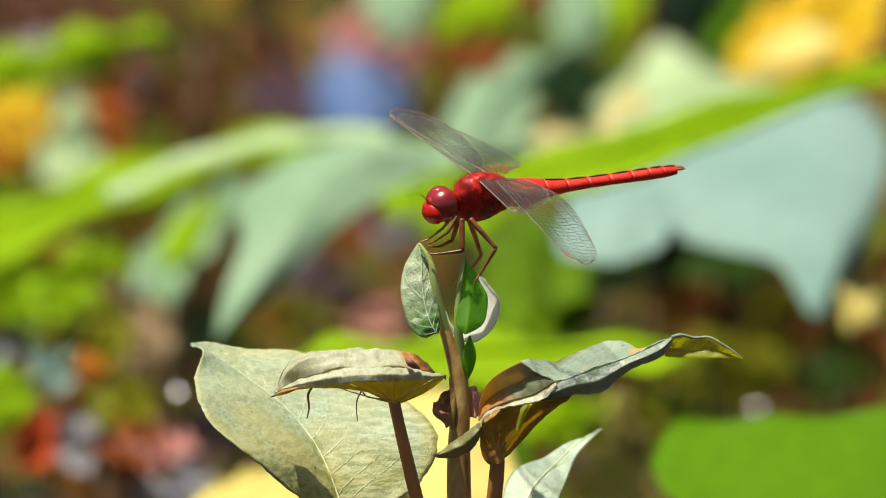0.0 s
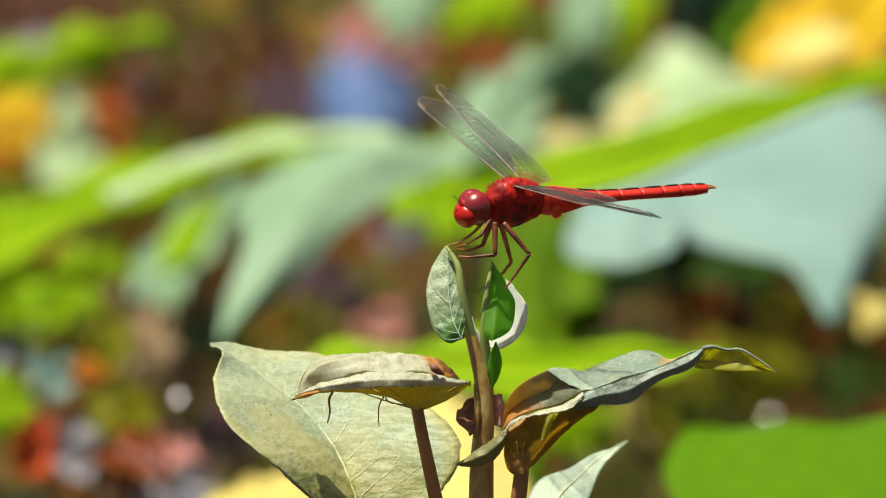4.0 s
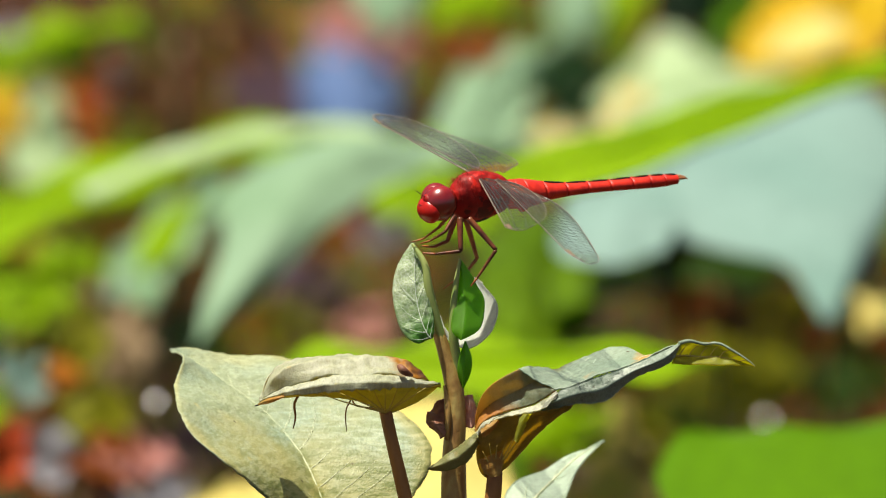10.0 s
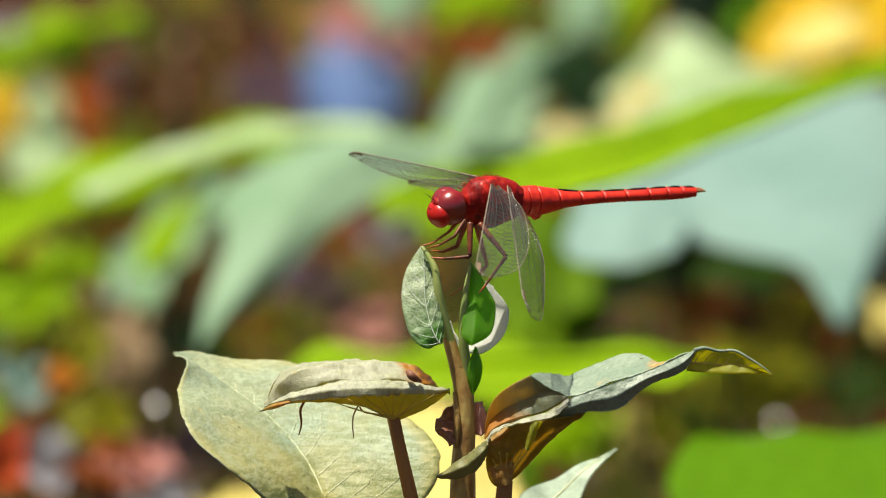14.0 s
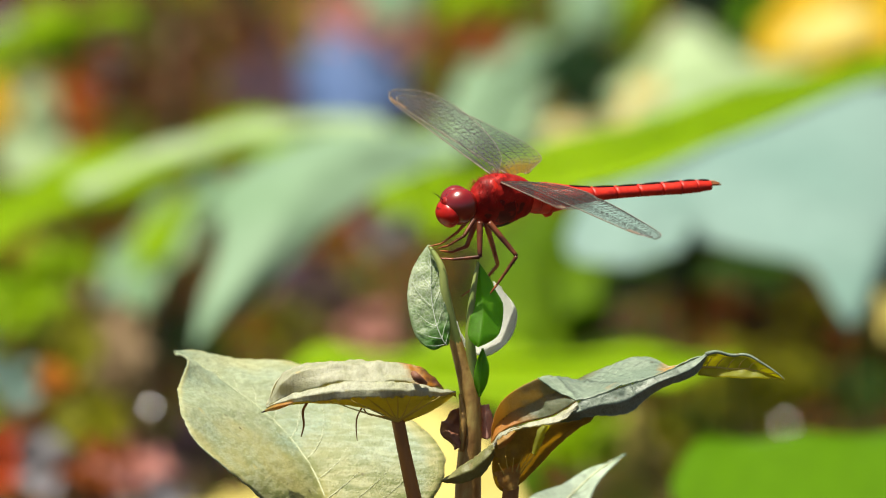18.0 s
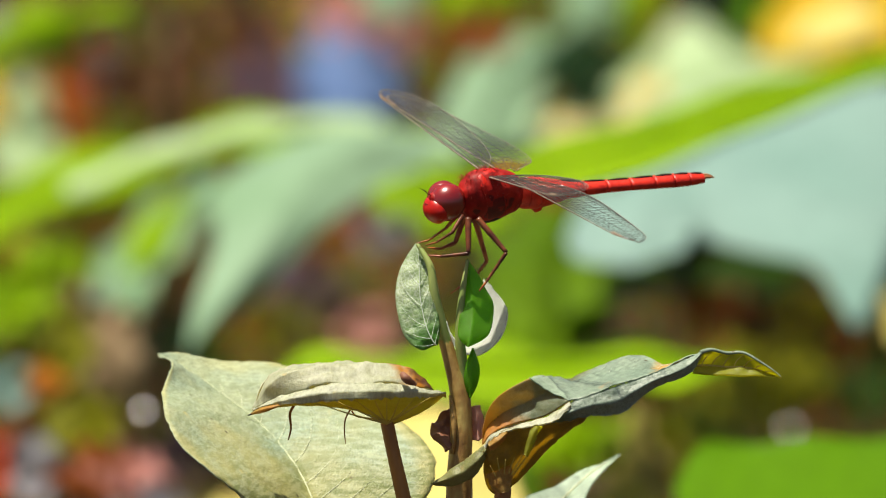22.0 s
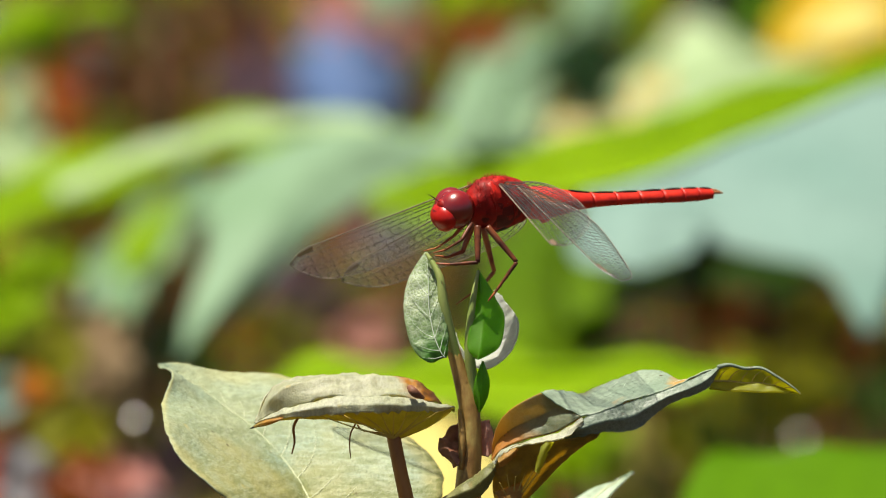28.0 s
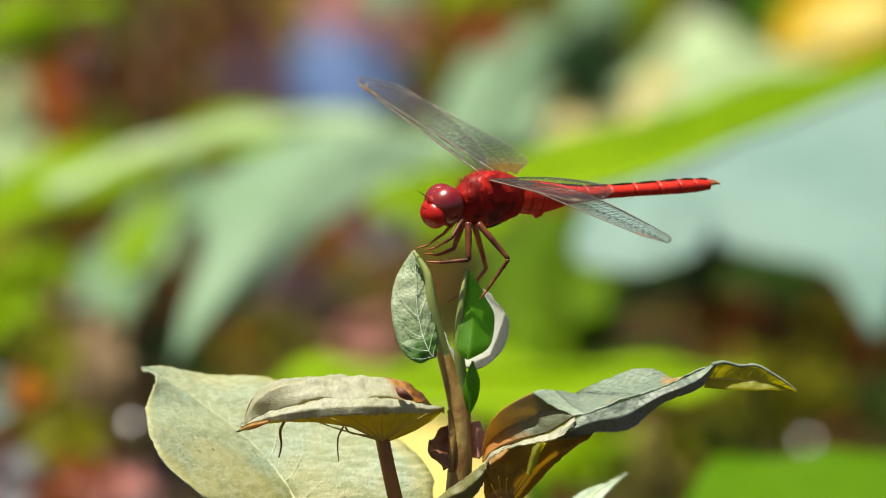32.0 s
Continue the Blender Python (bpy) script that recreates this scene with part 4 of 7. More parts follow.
part("jaw", ball(86, 0, -30, 12, 15, 8), M_RED, head)
part("face_groove", tube(bmesh.new(), [Vector((99, -14, 0)) * G, Vector((112, 6, -1)) * G, Vector((99, 28, 0)) * G], [0.8 * G], 5, 12), M_REDDARK, head)
part("eye_seam", tube(bmesh.new(), [Vector((60, 0, 18)) * G, Vector((78, 0, 26)) * G, Vector((95, 0, 17)) * G], [1.2 * G], 5, 12), M_EYE, head)
for sgn in (-1, 1):
    part("feeler", tube(bmesh.new(), [Vector((104, sgn * 7, 12)) * G, Vector((110, sgn * 9, 16)) * G, Vector((115, sgn * 11, 18)) * G], [1.0 * G, 0.6 * G, 0.3 * G], 5, 8), M_BLACK, head)


# legs
def leg(joints, mat, label, thick=1.0):
    p = [SEAT_INV @ at(*j) for j in joints]
    a = part("leg", tube(bmesh.new(), [p[0], p[0].lerp(p[1], 0.4), p[1]], [4.6 * G * thick, 4.2 * G * thick, 3.0 * G * thick], 8, 10), mat, dragonfly, label)
    part("shin", tube(bmesh.new(), [p[1], p[1].lerp(p[2], 0.5), p[2]], [2.9 * G * thick, 2.4 * G * thick, 1.8 * G * thick], 8, 10), mat, a)
    part("foot", tube(bmesh.new(), [p[2], p[2].lerp(p[3], 0.5), p[3]], [1.8 * G * thick, 1.5 * G * thick, 0.8 * G * thick], 6, 8), M_LEG_RED, a)
    d = (p[2] - p[1])
    side = d.cross(Vector((0, 1, 0))).normalized()
    for k in range(6):
        q = p[1] + d * (0.15 + 0.14 * k)
        part("spine", tube(bmesh.new(), [q, q + (side * (1 if k % 2 else -1) * 6 + d.normalized() * 5) * G], [0.6 * G, 0.2 * G], 4, 2), M_BLACK, a)


leg(((832, 388, -1), (878, 440, -2.4), (848, 488, -2), (838, 502, -1.8)), M_LEG, "dark red brown hind leg", 1.12)
leg(((830, 388, 2), (852, 452, 3), (836, 474, 3), (796, 506, 2.5)), M_LEG_RED, "red brown hind leg", 1.1)
leg(((817, 388, -1), (819, 444, -2), (776, 450, -2), (756, 449, -1.6)), M_LEG, "dark middle leg", 1.2)
leg(((812, 386, 1.4), (800, 426, 1.6), (776, 437, 0.6), (756, 436, 0)), M_LEG_RED, "red brown middle leg", 1.15)
leg(((808, 384, -1), (792, 412, -2), (768, 428, -1.5), (752, 433, -1)), M_LEG, "dark front leg", 0.9)
leg(((800, 384, 1), (784, 404, 1), (758, 424, 0.6), (738, 430, 0.4)), M_LEG_RED, "red brown front leg", 0.8)


# wings: span along x, trailing edge towards +y
def build_wing(name, length, chord, hind, mat, label, seed):
    rnd = random.Random(seed)

    def width(s):
        if hind:
            keys = [0.38, 0.88, 1.02, 1.02, 0.96, 0.88, 0.79, 0.68, 0.56]
        else:
            keys = [0.16, 0.52, 0.74, 0.86, 0.94, 0.98, 0.96, 0.86, 0.70]
        return chord * spline(keys, s)

    def on(s, f):
        # the tip is rounded, a third of the way behind the front vein
        q = max(0.0, (s - 0.87) / 0.13)
        e = math.sqrt(max(0.0, 1 - (0.985 * q) ** 2))
        c = width(s)
        y = c * (0.36 + (f - 0.36) * e) - 0.30 * chord * s
        z = 0.022 * chord * math.sin(f * 9) * (1 - 0.6 * s) - 0.03 * chord * (f * f)
        return Vector((s * length, y, z)) * G
    bm = bmesh.new()
    uv = bm.loops.layers.uv.new("UVMap")
    na, nc = 40, 12
    grid = [[bm.verts.new(on(i / na, j / nc)) for j in range(nc + 1)] for i in range(na + 1)]
    for i in range(na):
        for j in range(nc):
            fc = bm.faces.new((grid[i][j], grid[i + 1][j], grid[i + 1][j + 1], grid[i][j + 1]))
            for lp, (s, f) in zip(fc.loops, ((i, j), (i + 1, j), (i + 1, j + 1), (i, j + 1))):
                lp[uv].uv = (s / na, f / nc)
    wing = part(name, bm, mat, dragonfly, label)
    part("front_vein", tube(bmesh.new(), [on(i / 12, 0) for i in range(13)], [1.35 * G, 1.1 * G, 0.8 * G], 6, 36), M_COSTA, wing, "thick front vein")
    part("rear_edge", tube(bmesh.new(), [on(i / 16, 1) for i in range(17)], [0.55 * G], 4, 40), M_COSTA, wing)
    part("tip_edge", tube(bmesh.new(), [on(1, j / 6) for j in range(7)], [0.7 * G], 4, 12), M_COSTA, wing)
    fs = (0.07, 0.15, 0.27, 0.42, 0.58, 0.74, 0.88)
    lines = []
    for k, f in enumerate(fs):
        end = 1.0 if k < 3 else 0.96 - 0.07 * (k - 3)
        f1 = f * 0.8 if k < 3 else min(1, f * 1.0 + 0.12 * (k - 2))
        line = [(i / 14 * end, (f + (min(f1, 0.99) - f) * (i / 14) ** 1.5)) for i in range(15)]
        lines.append(line)
        part("long_vein", tube(bmesh.new(), [on(s, q) for s, q in line], [(0.85 - 0.06 * k) * G, 0.5 * G, 0.36 * G], 4, 34), M_WINGVEIN, wing)
    # net of cross veins
    bm = bmesh.new()

    def at_line(k, s):
        if k < 0:
            return 0.0
        if k >= len(lines):
            return 1.0
        ln = lines[k]
        e = ln[-1][0]
        return spline([q for _, q in ln], min(s / e, 1))
    for k in range(-1, len(lines)):
        n = (30, 28, 34, 42, 48, 52, 54, 56)[k + 1]
        for i in range(n):
            s = (i + 0.5 + rnd.uniform(-0.25, 0.25)) / n
            f0, f1 = at_line(k, s), at_line(k + 1, min(1, s + 0.012))
            if f1 - f0 < 0.01:
                continue
            a, b = on(s, f0), on(min(1, s + rnd.uniform(0.0, 0.014)), f1)
            if k >= 2 and f1 - f0 > 0.08:
                c = on(min(1, s + 0.012 * (1 if i % 2 else -1)), (f0 + f1) / 2)
                tube(bm, [a, c], [0.35 * G], 3, 1)
                tube(bm, [c, b], [0.3 * G], 3, 1)
                tube(bm, [c, on(min(1, s + 0.5 / n + 0.006), (f0 + f1) / 2)], [0.3 * G], 3, 1)
            else:
                tube(bm, [a, b], [0.3 * G], 3, 1)
    tagged(part("vein_net", bm, M_WINGVEIN, wing), kind="stuff")
    bm = bmesh.new()
    q = [on(0.865, 0.01), on(0.945, 0.01), on(0.94, 0.10), on(0.87, 0.10)]
    lift = Vector((0, 0, 0.9 * G))
    up = [bm.verts.new(v + lift) for v in q]
    dn = [bm.verts.new(v - lift) for v in q]
    bm.faces.new(up)
    bm.faces.new(dn[::-1])
    for i in range(4):
        bm.faces.new((up[i], dn[i], dn[(i + 1) % 4], up[(i + 1) % 4]))
    bmesh.ops.recalc_face_normals(bm, faces=bm.faces)
    part("wing_spot", bm, M_STIGMA, wing, "brown spot near the wing tip", False)
    return wing


far_forewing = build_wing("forewing", 375, 80, False, M_WING, "clear forewing netted with dark veins", 1)
far_hindwing = build_wing("hindwing", 350, 100, True, M_HINDWING, "clear hindwing with an amber base", 2)
near_forewing = build_wing("forewing", 375, 80, False, M_WING, "clear forewing netted with dark veins", 3)
near_hindwing = build_wing("hindwing", 350, 100, True, M_HINDWING, "clear hindwing with an amber base", 4)


# ---- undergrowth behind ----
def bush_leaf(label, mat, left, middle, right, stalk=None, category="leaf", veins=True, vein_mat=None, wave=0.0015, stalk_mat=None, name="large_leaf", group="leaves of the undergrowth"):
    """One large leaf of the undergrowth on its own stalk, which runs down into the ground."""
    a, b, c = [far(*p) for p in left], [far(*p) for p in middle], [far(*p) for p in right]
    root = new(name)
    foot = far(*stalk) if stalk else b[-1]
    root.location = (foot.x, foot.y + 0.03, 0.0)
    tagged(root, label, category, group)
    off = Vector(root.location)
    a, b, c = [p - off for p in a], [p - off for p in b], [p - off for p in c]
    part("blade", blade(a, b, c, 28, 14, wave, len(label), thick=0.0004), mat, root)
    if veins:
        rib_and_veins(root, a, b, c, vein_mat or mat, -AHEAD * 0.0012 + RISE * 0.0004, rib=0.0009, veins=4)
    end = b[-1]
    part("leaf_stalk", tube(bmesh.new(), [end, (end + Vector((0, 0.10, -0.07))), Vector((end.x * 0.3, 0.10, end.z * 0.4)), Vector((0, 0, -0.02))], [0.0003, 0.0004, 0.0005, 0.0006], 6, 16), stalk_mat or M_STEM_GREEN, root)
    return root


def tuft(name, label, mat, u, w, d, ru, rw, n, size, seed, category="leaves", deep=60):
    """A loose heap or tuft of small curled leaves on twigs."""
    rnd = random.Random(seed)
    bm = bmesh.new()
    foot = far(u, w, d)
    off = Vector((foot.x, foot.y, 0))
    for _ in range(n):
        while True:
            x, y = rnd.uniform(-1, 1), rnd.uniform(-1, 1)
            if x * x + y * y < 1:
                break
        p = far(u + x * ru, w + y * rw, d + rnd.uniform(-deep, deep)) - off
        a = Vector((rnd.uniform(-1, 1), rnd.uniform(-1, 1), rnd.uniform(-0.8, 0.8))).normalized() * size * rnd.uniform(0.7, 1.3)
        b = a.cross(Vector((rnd.uniform(-0.5, 0.5), -0.6, 0.75))).normalized() * a.length * rnd.uniform(0.3, 0.5)
        curl = a.cross(b).normalized() * a.length * rnd.uniform(-0.25, 0.25)
        v = [bm.verts.new(p + q) for q in (-a, -a * 0.3 + b + curl, -a * 0.3 - b + curl, a * 0.35 + b * 0.8 + curl, a * 0.35 - b * 0.8 + curl, a, -a * 0.3, a * 0.35)]
        for f in ((0, 6, 1), (0, 2, 6), (6, 7, 3, 1), (2, 4, 7, 6), (7, 5, 3), (4, 5, 7)):
            bm.faces.new([v[i] for i in f])
    ob = mesh_object(name, bm, mat)
    ob.location = off
    part("twig", tube(bmesh.new(), [Vector((0, 0.02, -0.02)), Vector((0.01, 0.03, foot.z * 0.5)), Vector((0, 0, foot.z))], [0.0004, 0.0003, 0.0002], 5, 8), M_STEM, ob)
    return tagged(ob, label, category, kind="stuff")


# large arching leaf: lime upper side, pale drooping flank
bush_leaf("lime green arching leaf lit by the sun", M_BG_LIME,
          [(-260, 450, 427), (-60, 375, 434), (150, 310, 434), (330, 262, 434), (520, 230, 434), (740, 250, 434)],
          [(-260, 480, 430), (-60, 420, 430), (150, 345, 430), (330, 296, 430), (520, 256, 430), (740, 264, 430)],
          [(-260, 530, 434), (-60, 480, 422), (150, 400, 422), (330, 330, 422), (520, 290, 422), (740, 280, 422)], (-500, 700, 434))
bush_leaf("pale green drooping leaf with a pointed tip", M_BG_PALE,
          [(385, 600, 400), (400, 520, 400), (430, 430, 400), (440, 340, 400), (520, 280, 400), (640, 245, 400), (800, 262, 400)],
          [(385, 600, 400), (440, 530, 390), (500, 440, 390), (545, 350, 390), (600, 300, 390), (690, 265, 390), (810, 280, 400)],
          [(385, 600, 400), (480, 530, 400), (580, 420, 400), (670, 350, 400), (730, 320, 400), (780, 300, 400), (820, 296, 400)], (900, 500, 500), wave=0.0, veins=False)
# a whitish strip paints the light along the arching leaf's upper edge
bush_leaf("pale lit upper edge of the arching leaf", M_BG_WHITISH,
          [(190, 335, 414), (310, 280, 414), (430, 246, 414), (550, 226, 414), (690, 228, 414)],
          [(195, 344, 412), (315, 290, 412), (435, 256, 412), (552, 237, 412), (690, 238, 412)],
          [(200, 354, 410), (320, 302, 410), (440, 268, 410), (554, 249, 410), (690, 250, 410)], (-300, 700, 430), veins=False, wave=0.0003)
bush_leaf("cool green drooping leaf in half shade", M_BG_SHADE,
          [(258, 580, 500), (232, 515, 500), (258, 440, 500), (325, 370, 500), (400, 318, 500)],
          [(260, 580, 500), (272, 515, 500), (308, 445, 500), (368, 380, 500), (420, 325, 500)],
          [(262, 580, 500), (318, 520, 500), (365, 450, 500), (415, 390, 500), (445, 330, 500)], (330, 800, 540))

bush_leaf("small lime green leaf between the pale ones", M_BG_LIME,
          [(285, 470, 478), (295, 420, 478), (325, 380, 478), (370, 350, 478)],
          [(320, 475, 474), (330, 425, 474), (352, 388, 474), (380, 355, 476)],
          [(352, 450, 478), (366, 415, 478), (380, 385, 478), (392, 360, 478)], (330, 800, 520), veins=False, wave=0.0004)

# great leaf on the other side: lime rib, pale shoulder, wide blue green flank
bush_leaf("long lime green leaf seen edge on", M_BG_LIME,
          [(880, 296, 324), (960, 268, 324), (1100, 232, 324), (1250, 184, 324), (1400, 148, 324), (1568, 102, 324), (1760, 56, 324)],
          [(875, 318, 318), (965, 305, 318), (1110, 266, 318), (1250, 218, 318), (1400, 168, 318), (1568, 122, 318), (1760, 80, 318)],
          [(865, 350, 310), (985, 347, 310), (1130, 304, 310), (1250, 254, 310), (1400, 192, 310), (1568, 142, 310), (1760, 104, 310)], (1900, 500, 510), wave=0.0002)
bush_leaf("yellow green leaf in half shade", M_BG_LIME,
          [(610, 312, 500), (700, 268, 500), (790, 252, 500), (900, 262, 500)],
          [(640, 330, 492), (730, 330, 490), (810, 330, 490), (900, 320, 492)],
          [(670, 350, 482), (745, 398, 480), (830, 412, 480), (900, 385, 482)], (1000, 600, 520))
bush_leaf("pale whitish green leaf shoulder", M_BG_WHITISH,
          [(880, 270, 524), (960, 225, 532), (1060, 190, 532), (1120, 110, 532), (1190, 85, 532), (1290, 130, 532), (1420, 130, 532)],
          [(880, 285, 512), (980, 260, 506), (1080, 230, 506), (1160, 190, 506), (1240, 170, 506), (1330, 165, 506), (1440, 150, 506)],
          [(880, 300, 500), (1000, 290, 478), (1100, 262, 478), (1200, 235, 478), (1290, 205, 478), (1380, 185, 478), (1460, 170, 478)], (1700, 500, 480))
bush_leaf("cream coloured leaf margin", M_BG_CREAM,
          [(940, 252, 470), (1010, 222, 470), (1080, 188, 470), (1124, 146, 470)],
          [(946, 260, 462), (1020, 232, 462), (1092, 198, 462), (1132, 152, 462)],
          [(954, 270, 452), (1032, 246, 452), (1106, 210, 452), (1142, 160, 452)], (1300, 500, 480), veins=False)
bush_leaf("wide blue green leaf lit by the sky", M_BG_MINT,
          [(1000, 374, 412), (1090, 412, 412), (1180, 425, 412), (1280, 440, 412), (1375, 472, 412), (1412, 525, 412), (1425, 560, 412)],
          [(1000, 360, 416), (1110, 352, 414), (1220, 345, 414), (1330, 340, 414), (1430, 365, 414), (1478, 440, 414), (1445, 562, 414)],
          [(1000, 350, 428), (1140, 304, 428), (1270, 250, 428), (1400, 194, 428), (1525, 180, 428), (1568, 300, 428), (1470, 558, 428)], (1700, 900, 530), wave=0.0004, veins=False)
bush_leaf("pale blue green hanging leaf", M_BG_MINT,
          [(1000, 458, 396), (980, 420, 396), (1010, 370, 396), (1080, 330, 396)],
          [(1085, 466, 396), (1080, 415, 392), (1100, 370, 392), (1130, 330, 396)],
          [(1165, 440, 396), (1180, 405, 396), (1190, 370, 396), (1180, 330, 396)], (1100, 800, 540), wave=0.0004, veins=False)
bush_leaf("grey green leaf in half shade", M_BG_PALE,
          [(800, 270, 485), (780, 220, 485), (830, 150, 485), (900, 115, 485), (985, 95, 485)],
          [(850, 275, 485), (850, 225, 480), (890, 165, 480), (940, 130, 480), (990, 98, 485)],
          [(920, 260, 485), (930, 220, 485), (955, 170, 485), (975, 130, 485), (995, 102, 485)], (850, 600, 520))
bush_leaf("moss green leaf behind the stem", M_BG_MOSS,
          [(850, 600, 470), (842, 510, 470), (868, 420, 470), (930, 365, 470)],
          [(965, 610, 470), (955, 510, 466), (970, 425, 466), (990, 365, 470)],
          [(1035, 585, 470), (1070, 505, 470), (1060, 440, 470), (1030, 385, 470)], (960, 900, 540))
bush_leaf("lime green leaf lying flat", M_BG_LIME,
          [(500, 640, 372), (620, 598, 374), (800, 586, 374), (980, 584, 374), (1140, 592, 374), (1260, 620, 366)],
          [(500, 645, 360), (640, 620, 356), (800, 622, 354), (980, 618, 356), (1140, 616, 358), (1260, 626, 358)],
          [(500, 650, 348), (660, 664, 338), (800, 684, 336), (980, 668, 338), (1140, 644, 342), (1260, 632, 350)], (1300, 900, 450))
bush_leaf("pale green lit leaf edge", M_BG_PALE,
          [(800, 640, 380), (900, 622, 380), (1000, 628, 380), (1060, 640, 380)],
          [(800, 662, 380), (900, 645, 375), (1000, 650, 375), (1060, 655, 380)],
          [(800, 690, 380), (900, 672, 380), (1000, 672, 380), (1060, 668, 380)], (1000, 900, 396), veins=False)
bush_leaf("bright green leaf lying low", M_BG_GREEN,
          [(1150, 800, 330), (1200, 742, 330), (1320, 735, 330), (1450, 728, 330), (1620, 716, 330), (1800, 720, 330)],
          [(1150, 830, 330), (1220, 830, 330), (1330, 830, 330), (1450, 830, 330), (1620, 830, 330), (1800, 830, 330)],
          [(1170, 860, 330), (1240, 930, 330), (1350, 960, 330), (1450, 980, 330), (1620, 980, 330), (1800, 930, 330)], (1900, 1100, 350), veins=False, wave=0.0006)
bush_leaf("green leaf with a pale upper rim", M_BG_LIME,
          [(-160, 130, 480), (-40, 110, 480), (90, 70, 480), (200, 50, 480), (300, 60, 480)],
          [(-160, 160, 480), (-40, 140, 475), (90, 105, 475), (200, 82, 475), (300, 70, 480)],
          [(-160, 200, 480), (-40, 175, 480), (90, 150, 480), (200, 112, 480), (300, 82, 480)], (-300, 500, 500))
bush_leaf("pale grey leaf rim", M_BG_GREY,
          [(0, 90, 500), (60, 70, 500), (140, 58, 500)], [(0, 102, 500), (60, 84, 498), (140, 68, 500)], [(0, 116, 500), (60, 98, 500), (140, 78, 500)], (-100, 500, 520), veins=False)
bush_leaf("big yellow withering leaf", M_BG_YELLOW,
          [(1280, 140, 470), (1295, 80, 470), (1330, 30, 470), (1390, -10, 470), (1480, -60, 470)],
          [(1330, 140, 470), (1370, 90, 465), (1420, 50, 465), (1470, 0, 465), (1520, -60, 470)],
          [(1390, 140, 470), (1480, 120, 470), (1540, 90, 470), (1560, 20, 470), (1580, -60, 470)], (1500, 500, 490))
bush_leaf("pale bleached patch of the withering leaf", M_BG_STRAW,
          [(1325, 118, 452), (1345, 84, 452), (1390, 56, 452), (1440, 46, 452)],
          [(1360, 120, 450), (1390, 92, 450), (1425, 72, 450), (1460, 58, 450)],
          [(1400, 118, 452), (1440, 100, 452), (1465, 86, 452), (1475, 70, 452)], (1500, 500, 490), veins=False, wave=0.0004)
# shade by the upper edge, painted as a dark leaf
bush_leaf("dark green shaded upright leaf", M_BG_PAINTED_SHADE,
          [(1150, 70, 560), (1140, 20, 560), (1160, -40, 560)], [(1200, 75, 560), (1210, 20, 555), (1220, -40, 560)], [(1260, 50, 560), (1290, 10, 560), (1300, -40, 560)], (1200, 500, 580))
bush_leaf("pale green leaf by the upper edge", M_BG_PALE,
          [(700, 80, 520), (650, 30, 520), (630, -60, 520)], [(725, 75, 520), (700, 20, 515), (690, -60, 520)], [(740, 60, 520), (760, 20, 520), (770, -60, 520)], (760, 500, 540))
bush_leaf("light green leaf by the upper edge", M_BG_LIME,
          [(745, 70, 530), (780, 20, 530), (830, -40, 530)], [(790, 72, 530), (830, 35, 525), (860, -40, 530)], [(840, 66, 530), (890, 40, 530), (910, -40, 530)], (860, 500, 550))
bush_leaf("pale green leaf with green rim", M_BG_PALE,
          [(1010, 100, 530), (975, 50, 530), (985, -40, 530)], [(1030, 100, 530), (1015, 50, 525), (1025, -40, 530)], [(1045, 90, 530), (1060, 50, 530), (1070, -40, 530)], (1060, 500, 550))
bush_leaf("lime green leaf by the upper edge", M_BG_LIME,
          [(1060, 110, 545), (1060, 40, 545), (1050, -40, 545)], [(1085, 105, 545), (1095, 40, 540), (1095, -40, 545)], [(1110, 90, 545), (1130, 40, 545), (1140, -40, 545)], (1100, 500, 560))
bush_leaf("upright green leaf with pointed tip", M_BG_GREEN,
          [(1240, 110, 560), (1250, 60, 560), (1290, 10, 560), (1330, -40, 560)], [(1262, 110, 560), (1280, 70, 556), (1315, 20, 556), (1350, -40, 560)], [(1282, 110, 560), (1300, 80, 560), (1335, 30, 560), (1370, -40, 560)], (1300, 500, 580))
bush_leaf("pale grey green upright leaf", M_BG_WHITISH,
          [(90, 330, 540), (70, 270, 540), (90, 210, 540), (130, 180, 540)], [(140, 330, 540), (130, 270, 535), (130, 220, 535), (140, 180, 540)], [(190, 320, 540), (185, 270, 540), (170, 220, 540), (150, 180, 540)], (140, 800, 560))
bush_leaf("lime green leaf low by the edge", M_BG_LIME,
          [(-80, 640, 480), (0, 660, 480), (60, 690, 480)], [(-80, 680, 480), (0, 700, 478), (60, 705, 480)], [(-80, 760, 480), (0, 740, 480), (60, 720, 480)], (-200, 900, 500))

bush_leaf("pale yellow withered leaf behind the stem", M_BG_STRAW,
          [(690, 700, 326), (700, 780, 326), (720, 850, 326), (770, 930, 326)],
          [(770, 690, 318), (800, 775, 318), (815, 850, 318), (830, 930, 318)],
          [(850, 730, 326), (900, 790, 326), (925, 860, 326), (900, 930, 326)], (860, 1100, 340), veins=False, wave=0.0004)
bush_leaf("pale yellow withered leaf low in the undergrowth", M_BG_STRAW,
          [(330, 890, 400), (400, 850, 400), (480, 826, 400), (570, 830, 400)],
          [(330, 910, 396), (410, 890, 396), (490, 880, 396), (580, 880, 396)],
          [(330, 930, 400), (420, 940, 400), (500, 940, 400), (590, 930, 400)], (500, 1100, 430), veins=False, wave=0.0004)

# loose undergrowth farther back
tuft("undergrowth", "green undergrowth out of focus", M_BG_GREEN, 784, 460, 760, 1000, 560, 200, 0.005, 81, "undergrowth", 120)
tuft("undergrowth", "olive undergrowth out of focus", M_BG_OLIVE, 784, 460, 760, 1000, 560, 420, 0.005, 82, "undergrowth", 120)
